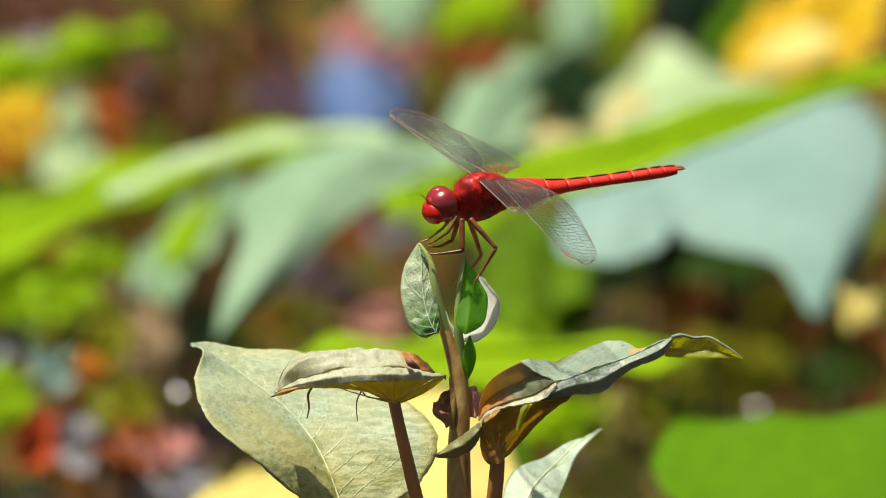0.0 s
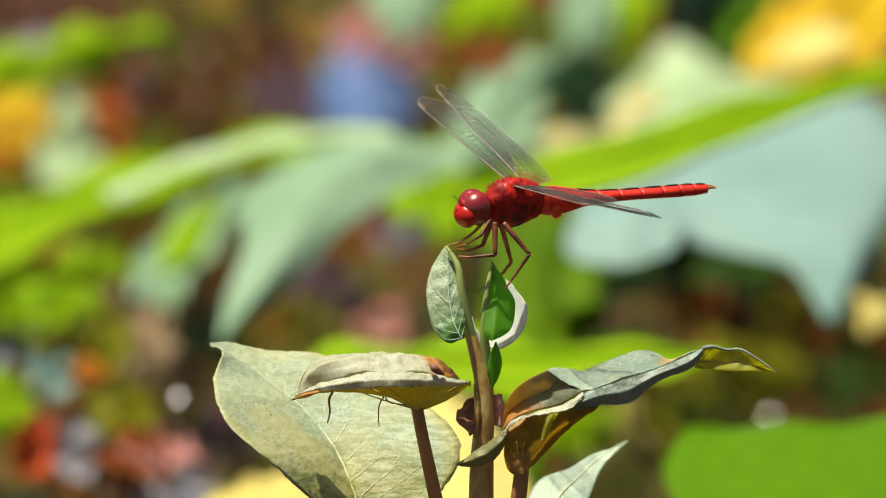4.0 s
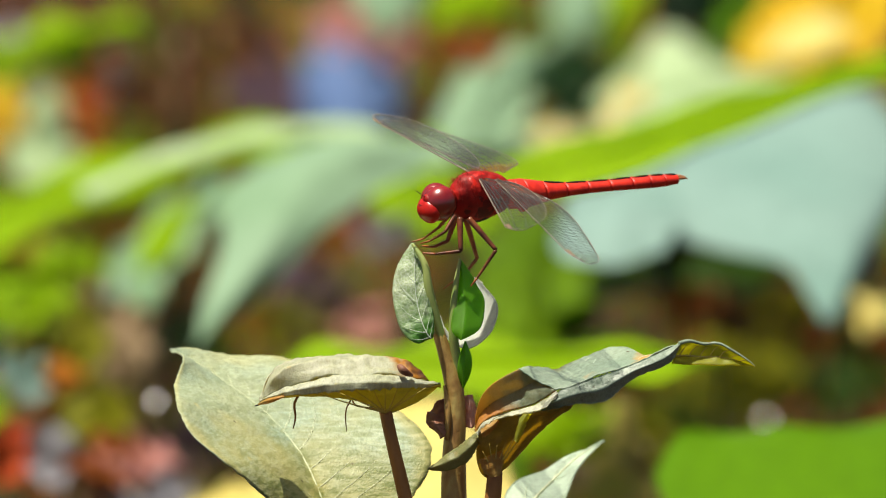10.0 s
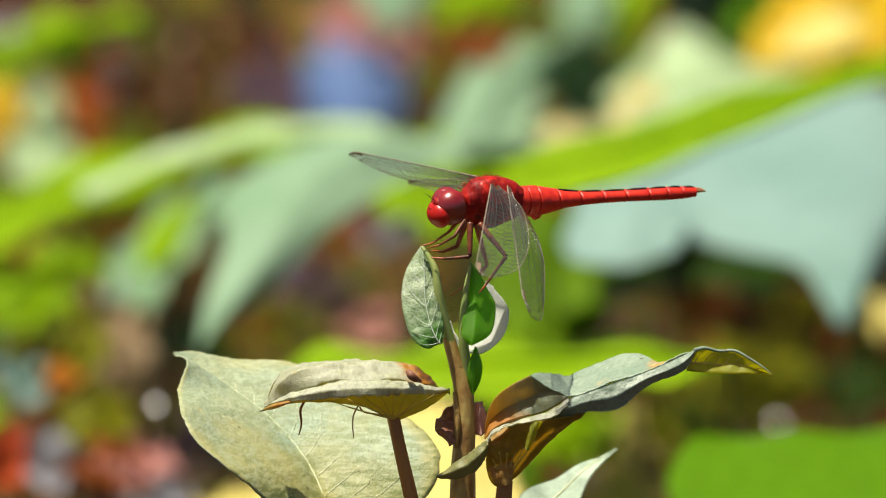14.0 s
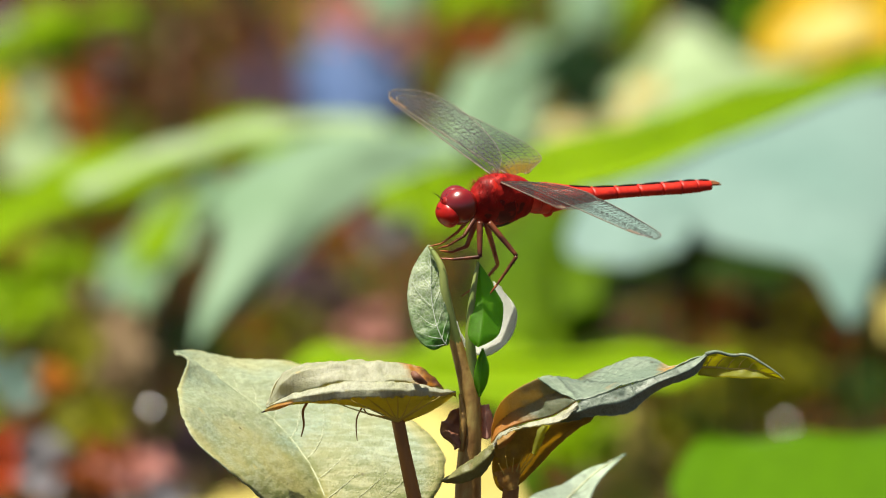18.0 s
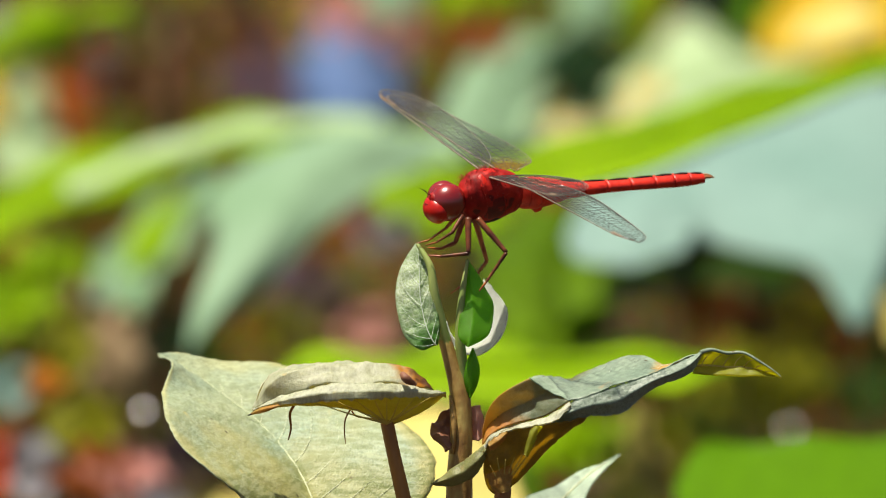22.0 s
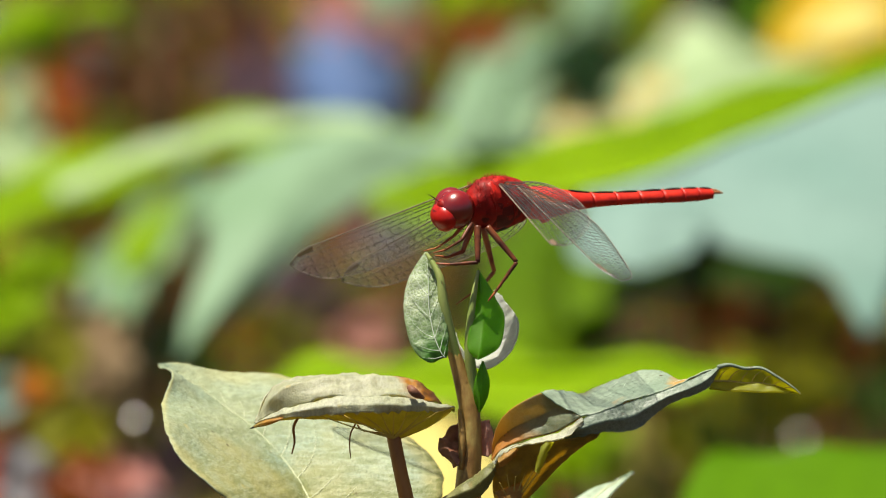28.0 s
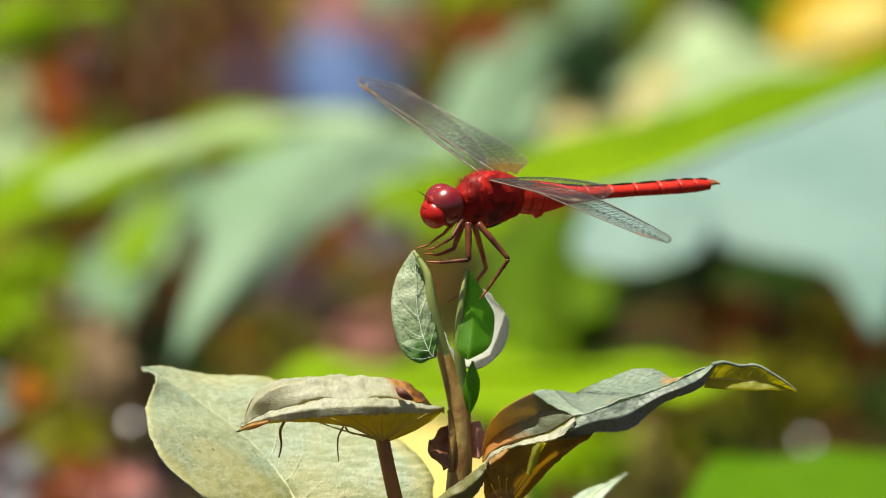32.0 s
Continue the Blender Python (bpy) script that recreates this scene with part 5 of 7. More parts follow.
tuft("undergrowth", "dry rust brown undergrowth", M_BG_RUST, 784, 460, 760, 1000, 560, 480, 0.005, 83, "undergrowth", 120)
# shade at the back, painted as dark leaves
tuft("undergrowth", "undergrowth coloured dark to paint shade", M_BG_PAINTED_SHADE, 784, 460, 780, 1000, 560, 420, 0.005, 84, "undergrowth", 120)

# coloured dry leaves, litter and scraps between them
tuft("yellow_blossoms", "orange yellow withering leaves", M_BG_YELLOW, 40, 215, 470, 58, 50, 110, 0.0026, 31, deep=15)
tuft("orange_leaves", "orange dry leaves", M_BG_ORANGE, 15, 270, 475, 44, 34, 60, 0.0024, 32, deep=15)
tuft("orange_leaves", "brownish orange dry leaves", M_BG_ORANGE, 190, 220, 620, 40, 55, 22, 0.0022, 33)
bush_leaf("pale blue crumpled sheet caught among the twigs", M_BG_BLUE,
          [(575, 245, 535), (552, 190, 535), (566, 130, 535), (610, 92, 535)],
          [(640, 250, 528), (640, 190, 524), (642, 130, 524), (645, 88, 532)],
          [(705, 245, 535), (730, 190, 535), (718, 130, 535), (680, 95, 535)], (640, 700, 560), "scrap", veins=False, wave=0.003, stalk_mat=M_STEM, name="blue_scrap", group="")
tuft("pink_leaves", "pinkish dry leaves", M_BG_PINK, 668, 78, 540, 72, 58, 110, 0.003, 35, deep=20)
tuft("mauve_litter", "mauve grey dry leaves", M_BG_MAUVE, 500, 165, 600, 75, 70, 90, 0.003, 36)
tuft("rust_leaves", "rust brown dry leaves", M_BG_RUST, 400, 180, 660, 70, 100, 40, 0.003, 37)
tuft("rust_leaves", "rust brown dry leaves", M_BG_RUST, 820, 90, 620, 90, 50, 40, 0.003, 38)
# dark brown colour stands for shade here
tuft("brown_leaves", "dry leaves coloured dark brown for shade", M_BG_BROWN_SHADE, 80, 30, 640, 140, 40, 50, 0.003, 39)
tuft("pink_leaves", "pinkish dry leaves", M_BG_PINK, 40, 20, 620, 60, 25, 14, 0.0025, 40)
tuft("brown_stalks", "dark brown stalks and leaves", M_BG_BROWN_SHADE, 310, 110, 640, 60, 110, 70, 0.003, 41)
tuft("olive_stalks", "olive brown stalks and leaves", M_BG_OLIVE, 120, 440, 640, 150, 90, 70, 0.003, 42)
tuft("grey_litter", "grey lilac litter", M_BG_GREY, 255, 160, 640, 26, 45, 10, 0.0022, 43)
tuft("grey_litter", "grey lilac litter", M_BG_GREY, 700, 400, 640, 50, 35, 24, 0.0025, 44)
tuft("mauve_litter", "mauve grey dry leaves", M_BG_MAUVE, 560, 490, 660, 80, 40, 36, 0.003, 45)
# shade under the leaves, painted by dark tufts
tuft("dark_leaves", "leaves coloured dark for shade", M_BG_PAINTED_SHADE, 380, 590, 640, 50, 40, 40, 0.003, 46)
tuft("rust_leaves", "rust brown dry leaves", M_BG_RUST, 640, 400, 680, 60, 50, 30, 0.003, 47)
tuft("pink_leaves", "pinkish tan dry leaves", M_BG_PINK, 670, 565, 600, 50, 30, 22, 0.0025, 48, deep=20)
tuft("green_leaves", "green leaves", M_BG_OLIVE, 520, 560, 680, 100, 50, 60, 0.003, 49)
tuft("dark_leaves", "leaves coloured dark for shade", M_BG_PAINTED_SHADE, 1250, 450, 620, 130, 35, 70, 0.003, 50)
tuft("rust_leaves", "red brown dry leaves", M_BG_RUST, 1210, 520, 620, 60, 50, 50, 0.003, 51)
tuft("brown_leaves", "dry leaves coloured dark brown for shade", M_BG_BROWN_SHADE, 1330, 560, 640, 80, 60, 60, 0.003, 52)
tuft("tan_leaves", "tan dry leaves", M_BG_STRAW, 1490, 535, 440, 42, 40, 46, 0.0025, 53, deep=20)
tuft("rust_leaves", "rust brown dry leaves", M_BG_RUST, 1500, 620, 640, 90, 60, 50, 0.003, 54)
tuft("green_leaves", "leaves coloured deep green for shade", M_BG_DEEP_SHADE, 1430, 650, 600, 110, 60, 90, 0.003, 55)
tuft("olive_leaves", "olive brown leaves", M_BG_OLIVE, 1180, 720, 600, 60, 90, 70, 0.003, 56)
tuft("green_leaves", "leaves coloured deep green for shade", M_BG_DEEP_SHADE, 1240, 700, 590, 70, 50, 60, 0.0025, 57)
tuft("red_leaves", "red orange dry leaves", M_BG_RED, 72, 775, 470, 34, 50, 80, 0.0025, 58, deep=20)
tuft("grey_litter", "pale grey litter", M_BG_GREY, 142, 780, 480, 38, 50, 60, 0.0025, 59, deep=20)
tuft("rust_leaves", "dark red dry leaves", M_BG_RUST, 245, 795, 490, 66, 40, 90, 0.003, 60)
tuft("grey_litter", "bluish grey litter", M_BG_GREY, 310, 850, 490, 80, 26, 50, 0.0025, 61)
tuft("tan_leaves", "tan dry leaves and stalks", M_BG_TAN, 235, 620, 640, 60, 90, 46, 0.003, 62)
tuft("rust_leaves", "brown dry leaves", M_BG_RUST, 130, 650, 660, 90, 70, 60, 0.003, 63)
tuft("green_leaves", "pale green leaves", M_BG_PALE, 90, 650, 560, 30, 50, 16, 0.002, 64)
tuft("grey_litter", "bluish grey litter", M_BG_GREY, 40, 600, 600, 40, 40, 14, 0.002, 65)
tuft("yellow_leaves", "yellow withered leaves", M_BG_STRAW, 480, 870, 420, 80, 40, 60, 0.003, 66, deep=20)
tuft("yellow_leaves", "yellow withered leaves", M_BG_STRAW, 760, 730, 420, 60, 50, 60, 0.003, 67, deep=20)
tuft("yellow_leaves", "pale yellow withered leaves", M_BG_STRAW, 780, 850, 420, 70, 40, 60, 0.003, 68, deep=20)
tuft("olive_stalks", "olive yellow leaves", M_BG_OLIVE, 1050, 730, 560, 80, 40, 60, 0.003, 69)
tuft("tan_leaves", "pale tan leaves", M_BG_TAN, 1080, 820, 560, 60, 60, 50, 0.003, 70)
tuft("dark_leaves", "leaves coloured dark green for shade", M_BG_PAINTED_SHADE, 1015, 165, 500, 55, 60, 70, 0.003, 71)
tuft("dark_leaves", "litter coloured dark for shade", M_BG_PAINTED_SHADE, 40, 860, 600, 80, 20, 30, 0.003, 72)
tuft("green_leaves", "green leaves in the shade", M_BG_GREEN, 20, 320, 600, 30, 30, 18, 0.0025, 73)



def litter(name, label, mat, seed, n):
    """Dry leaves strewn on the ground round the plants."""
    rnd = random.Random(seed)
    bm = bmesh.new()
    for _ in range(n):
        x, y = rnd.gauss(0, 0.35), rnd.gauss(0.6, 0.5)
        a = rnd.uniform(0, 6.3)
        s = rnd.uniform(0.006, 0.016)
        p = Vector((x, y, 0.03 * noise.noise(Vector((x * 1.3, y * 1.3, 0))) * min(1, max(0.0, abs(y) - 0.1) * 2) + 0.004))
        u, v = Vector((math.cos(a), math.sin(a), rnd.uniform(-0.2, 0.2))) * s, Vector((-math.sin(a), math.cos(a), rnd.uniform(-0.2, 0.2))) * s * 0.45
        k = [bm.verts.new(p + q) for q in (-u, -u * 0.2 + v + Vector((0, 0, s * 0.3)), -u * 0.2 - v + Vector((0, 0, s * 0.3)), u * 0.5, u)]
        bm.faces.new((k[0], k[2], k[3], k[1]))
        bm.faces.new((k[1], k[3], k[4]))
        bm.faces.new((k[2], k[4], k[3]))
    return tagged(mesh_object(name, bm, mat), label, "litter", kind="stuff")


litter("ground_litter", "rust brown dry leaves strewn on the ground", M_BG_RUST, 201, 900)
litter("ground_litter", "tan dry leaves strewn on the ground", M_BG_TAN, 202, 500)
litter("ground_plants", "small green leaves close to the ground", M_BG_GREEN, 203, 700)
# spots of light
tuft("straw_stalks", "pale straw coloured litter", M_BG_STRAW, 190, 690, 500, 30, 60, 30, 0.0022, 109, deep=20)
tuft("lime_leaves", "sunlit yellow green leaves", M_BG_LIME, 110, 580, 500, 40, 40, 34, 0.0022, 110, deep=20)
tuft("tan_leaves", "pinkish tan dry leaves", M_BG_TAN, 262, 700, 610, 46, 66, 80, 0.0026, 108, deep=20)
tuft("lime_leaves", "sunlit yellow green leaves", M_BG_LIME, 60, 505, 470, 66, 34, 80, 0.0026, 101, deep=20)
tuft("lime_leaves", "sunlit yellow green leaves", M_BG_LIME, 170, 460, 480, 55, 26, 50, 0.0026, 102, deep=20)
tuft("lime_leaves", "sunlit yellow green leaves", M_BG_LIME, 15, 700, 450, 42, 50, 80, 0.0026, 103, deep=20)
tuft("mint_leaves", "blue green leaves", M_BG_MINT, 100, 650, 470, 34, 38, 50, 0.0024, 104, deep=20)
tuft("straw_stalks", "pale pinkish straw stalks", M_BG_TAN, 235, 620, 480, 30, 100, 70, 0.0024, 105, deep=20)
tuft("yellow_leaves", "olive yellow leaves in the sun", M_BG_STRAW, 130, 570, 480, 36, 44, 40, 0.0024, 106, deep=20)
tuft("tan_leaves", "pinkish tan leaves in the sun", M_BG_TAN, 268, 588, 458, 32, 58, 100, 0.0026, 121, deep=14)
tuft("olive_leaves", "olive brown leaves in the sun", M_BG_OLIVE, 218, 712, 454, 46, 46, 110, 0.0026, 122, deep=14)
tuft("olive_leaves", "olive yellow leaves in the sun", M_BG_OLIVE, 196, 590, 456, 40, 60, 90, 0.0026, 123, deep=14)
tuft("orange_leaves", "brownish orange dry leaves", M_BG_ORANGE, 168, 645, 452, 22, 24, 30, 0.0022, 124, deep=14)
tuft("rose_leaves", "dusty rose dry leaves", M_BG_PINK, 278, 790, 450, 60, 26, 40, 0.0026, 125, deep=14)
tuft("mauve_litter", "mauve grey dry leaves", M_BG_MAUVE, 380, 770, 600, 60, 60, 40, 0.003, 107)
bush_leaf("moss green leaf under the pale one", M_BG_MOSS,
          [(960, 490, 462), (1020, 462, 462), (1080, 456, 462), (1140, 462, 462), (1190, 480, 462)],
          [(965, 515, 454), (1020, 490, 452), (1080, 482, 452), (1140, 482, 452), (1190, 488, 454)],
          [(970, 550, 446), (1020, 530, 442), (1080, 512, 442), (1140, 500, 442), (1190, 494, 446)], (1300, 800, 460), veins=False, wave=0.0002)
# sunlit leaves low down
tuft("lime_leaves", "sunlit yellow green leaves", M_BG_LIME, 90, 530, 440, 90, 40, 90, 0.0026, 111, deep=15)
tuft("yellow_leaves", "olive yellow leaves in the sun", M_BG_STRAW, 1075, 745, 440, 40, 44, 60, 0.0026, 112, deep=15)
tuft("lime_leaves", "sunlit yellow green leaves", M_BG_LIME, 1000, 745, 440, 80, 36, 90, 0.0026, 113, deep=15)
tuft("yellow_leaves", "pale yellow leaves low down", M_BG_STRAW, 1080, 850, 430, 56, 44, 90, 0.0026, 114, deep=15)
tuft("olive_leaves", "olive leaves in the sun", M_BG_OLIVE, 1290, 640, 520, 120, 50, 110, 0.0026, 115, deep=20)


def dry_stalk(u, top, low, d, lean, thick, mat, label):
    """One upright dry stalk of the undergrowth, from the ground to its tip, with a few withered bracts."""
    tip, mid = far(u + lean, top, d), far(u, low, d)
    root = Vector((mid.x, mid.y + 0.01, 0))
    ob = mesh_object("dry_stalk", tube(bmesh.new(), [Vector((0, 0, -0.02)), (mid - root) * 0.6, mid - root, tip - root], [thick, thick, thick, thick * 0.5], 6, 24), mat)
    ob.location = root
    for k in range(4):
        p = (mid - root).lerp(tip - root, 0.1 + 0.22 * k)
        side = 1 if k % 2 else -1
        q = p + Vector((side * 0.0022, -0.0005, 0.0042))
        part("bract", blade([p, p.lerp(q, 0.5) + Vector((0, 0, 0.0009)), q], [p, p.lerp(q, 0.5), q], [p, p.lerp(q, 0.5) - Vector((0, 0, 0.0009)), q], 6, 4, thick=0.0002), mat, ob)
    return tagged(ob, label, "stalk", "dry stalks of the undergrowth")


for u, top, low, d, lean, thick, mat, label in (
        (196, 470, 820, 505, 14, 0.0009, M_BG_TAN, "tan dry upright stalk"), (222, 500, 800, 520, -8, 0.0010, M_BG_PINK, "pinkish dry upright stalk"),
        (246, 480, 840, 500, 10, 0.0008, M_BG_GREY, "lilac grey dry upright stalk"), (270, 520, 830, 515, 6, 0.0010, M_BG_TAN, "tan dry upright stalk"),
        (292, 540, 800, 510, -4, 0.0008, M_BG_STRAW, "straw yellow dry upright stalk"), (165, 520, 760, 520, -10, 0.0009, M_BG_OLIVE, "olive green upright plant stalk"),
        (316, 500, 760, 525, 5, 0.0008, M_BG_MAUVE, "mauve dry upright stalk"), (300, 60, 330, 600, 8, 0.0009, M_BG_OLIVE, "olive green upright plant stalk"),
        (330, 40, 300, 610, -6, 0.0008, M_BG_DEEP_SHADE, "dark olive upright stalk"), (352, 80, 320, 600, 6, 0.0007, M_BG_TAN, "tan dry upright stalk"),
        (378, 30, 300, 620, 10, 0.0010, M_BG_DEEP_SHADE, "dark olive upright stalk"), (232, 20, 300, 610, -8, 0.0009, M_BG_RUST, "rust brown dry upright stalk"),
        (940, 420, 650, 455, 4, 0.0007, M_BG_MOSS, "moss green leaf stalk out of focus"), (420, 20, 250, 615, -8, 0.0009, M_BG_OLIVE, "olive green upright plant stalk")):
    dry_stalk(u, top, low, d, lean, thick, mat, label)
# dark tufts paint the shade between leaves, with brighter litter among them
tuft("green_leaves", "leaves coloured deep green for shade", M_BG_DEEP_SHADE, 1280, 466, 540, 110, 24, 90, 0.003, 91)
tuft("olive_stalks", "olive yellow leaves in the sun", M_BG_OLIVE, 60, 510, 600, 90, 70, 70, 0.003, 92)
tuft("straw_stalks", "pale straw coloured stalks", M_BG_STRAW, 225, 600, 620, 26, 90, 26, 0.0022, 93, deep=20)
# pale matte leaves paint the bluish white highlights here
tuft("highlight_litter", "bluish white litter standing in for highlights", M_BG_GREY, 22, 600, 470, 26, 36, 50, 0.0022, 94, deep=15)
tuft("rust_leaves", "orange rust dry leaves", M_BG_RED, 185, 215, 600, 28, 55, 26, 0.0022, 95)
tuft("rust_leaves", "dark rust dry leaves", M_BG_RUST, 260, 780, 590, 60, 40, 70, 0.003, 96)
tuft("brown_leaves", "dry leaves coloured dark brown for shade", M_BG_BROWN_SHADE, 330, 190, 560, 90, 60, 60, 0.003, 116)
tuft("brown_leaves", "dry leaves coloured dark brown for shade", M_BG_BROWN_SHADE, 140, 30, 560, 130, 24, 50, 0.003, 117)
tuft("brown_leaves", "dry leaves coloured dark brown for shade", M_BG_BROWN_SHADE, 430, 90, 560, 80, 50, 46, 0.003, 118)
tuft("brown_leaves", "dry leaves coloured dark brown for shade", M_BG_BROWN_SHADE, 1180, 460, 600, 110, 40, 90, 0.003, 97)


# mirror discs turned halfway between sun and camera, standing in for dew glints
def glint_disc(u, w, d, size):
    p = far(u, w, d)
    bm = bmesh.new()
    bmesh.ops.create_uvsphere(bm, u_segments=12, v_segments=8, radius=size)
    for v in bm.verts:
        v.co.z *= 0.08
    ob = mesh_object("glint_disc", bm, M_DEW_MIRROR)
    bisect = (SUN_FROM - AHEAD).normalized()
    ob.rotation_euler = bisect.to_track_quat("Z", "Y").to_euler()
    ob.location = p
    return tagged(ob, "mirror disc added for a dew glint", "dew drop", "dew drops")


glint_disc(318, 690, 444, 0.00046)
glint_disc(1332, 720, 570, 0.0007)


def motions():
    walk(plant, [
        (0, pose(0.00238, -0.00811, 0.00000, 0.00, 0.00, 0.00)), (0.5, pose(0.00789, -0.00799, 0.00056, -0.00, -0.71, 0.15)),
        (1, pose(0.00212, -0.00805, 0.00029, -0.00, 0.10, -0.02)), (1.5, pose(0.00207, -0.00811, 0.00000, -0.00, 0.01, -0.00)),
        (2, pose(-0.00455, -0.00819, -0.00039, -0.00, 0.93, -0.20)), (2.5, pose(-0.00136, -0.00810, 0.00007, -0.00, 0.52, -0.11)),
        (3, pose(0.00407, -0.00804, 0.00033, -0.00, -0.21, 0.05)), (3.5, pose(-0.00164, -0.00809, 0.00010, -0.00, 0.64, -0.14)),
        (5.5, pose(-0.01102, -0.00814, -0.00011, -0.01, 1.78, -0.38)), (6, pose(-0.00388, -0.00816, -0.00023, -0.00, 0.82, -0.18)),
        (6.5, pose(-0.00039, -0.00803, 0.00040, -0.00, 0.33, -0.07)), (7, pose(-0.00017, -0.00811, 0.00002, -0.00, 0.28, -0.06)),
        (7.5, pose(-0.00062, -0.00812, -0.00002, -0.00, 0.35, -0.07)), (8, pose(-0.00228, -0.00819, -0.00035, -0.00, 0.55, -0.12)),
        (8.5, pose(0.00271, -0.00798, 0.00062, -0.00, -0.08, 0.02)), (9, pose(0.00254, -0.00803, 0.00038, -0.00, -0.01, 0.00)),
        (9.5, pose(0.00334, -0.00803, 0.00039, -0.00, 0.02, -0.00)), (10, pose(0.00188, -0.00807, 0.00020, -0.00, 0.08, -0.02)),
        (10.5, pose(0.00249, -0.00809, 0.00010, -0.00, -0.00, 0.00)), (11, pose(0.00079, -0.00814, -0.00015, -0.00, 0.25, -0.05)),
        (11.5, pose(0.00118, -0.00812, -0.00003, -0.00, 0.16, -0.03)), (12, pose(0.00212, -0.00811, 0.00003, -0.00, 0.03, -0.01)),
        (12.5, pose(0.00132, -0.00816, -0.00021, -0.00, 0.15, -0.03)), (13, pose(0.00069, -0.00814, -0.00012, -0.00, 0.27, -0.06)),
        (13.5, pose(0.00012, -0.00811, -0.00001, -0.00, 0.30, -0.06)), (14, pose(-0.00113, -0.00814, -0.00014, -0.00, 0.45, -0.10)),
        (14.5, pose(-0.00120, -0.00816, -0.00022, -0.00, 0.50, -0.11)), (16.5, pose(-0.00690, -0.00820, -0.00042, -0.00, 1.19, -0.25)),
        (17, pose(-0.00523, -0.00815, -0.00019, -0.00, 1.00, -0.21)), (17.5, pose(-0.00438, -0.00813, -0.00008, -0.00, 0.93, -0.20)),
        (18, pose(-0.00558, -0.00814, -0.00015, -0.00, 1.01, -0.21)), (18.5, pose(-0.00355, -0.00811, 0.00002, -0.00, 0.71, -0.15)),
        (19, pose(-0.00135, -0.00810, 0.00006, -0.00, 0.49, -0.10)), (19.5, pose(-0.00179, -0.00803, 0.00040, -0.00, 0.48, -0.10)),
        (20, pose(-0.00424, -0.00805, 0.00029, -0.00, 0.89, -0.19)), (20.5, pose(-0.00031, -0.00810, 0.00007, -0.00, 0.39, -0.08)),
        (21, pose(0.00088, -0.00799, 0.00056, -0.00, 0.17, -0.04)), (21.5, pose(-0.00181, -0.00802, 0.00045, -0.00, 0.47, -0.10)),
        (22, pose(-0.00222, -0.00809, 0.00012, -0.00, 0.52, -0.11)), (22.5, pose(-0.00366, -0.00808, 0.00017, -0.00, 0.70, -0.15)),
        (23, pose(-0.00266, -0.00806, 0.00025, -0.00, 0.58, -0.12)), (23.5, pose(-0.00324, -0.00810, 0.00006, -0.00, 0.68, -0.15)),
        (24, pose(-0.00250, -0.00810, 0.00008, -0.00, 0.62, -0.13)), (24.5, pose(-0.00147, -0.00813, -0.00008, -0.00, 0.48, -0.10)),
        (25, pose(-0.00652, -0.00821, -0.00044, -0.00, 1.11, -0.24)), (25.5, pose(-0.00452, -0.00833, -0.00103, -0.00, 0.61, -0.13)),
        (27.5, pose(-0.00826, -0.00823, -0.00057, -0.00, 1.28, -0.27)), (28, pose(-0.00568, -0.00824, -0.00061, -0.00, 1.01, -0.21)),
        (28.5, pose(-0.00283, -0.00813, -0.00006, -0.00, 0.55, -0.12)), (29, pose(-0.00156, -0.00815, -0.00020, -0.00, 0.42, -0.09)),
        (29.5, pose(-0.00763, -0.00830, -0.00086, -0.00, 1.23, -0.26)), (30, pose(-0.00416, -0.00820, -0.00043, -0.00, 0.82, -0.17)),
        (30.5, pose(-0.00187, -0.00812, -0.00005, -0.00, 0.63, -0.13)), (31, pose(0.00494, -0.00799, 0.00055, -0.00, -0.34, 0.07)),
        (31.5, pose(-0.00467, -0.00815, -0.00017, -0.00, 0.89, -0.19)), (32, pose(-0.00172, -0.00818, -0.00032, -0.00, 0.44, -0.09)),
    ])
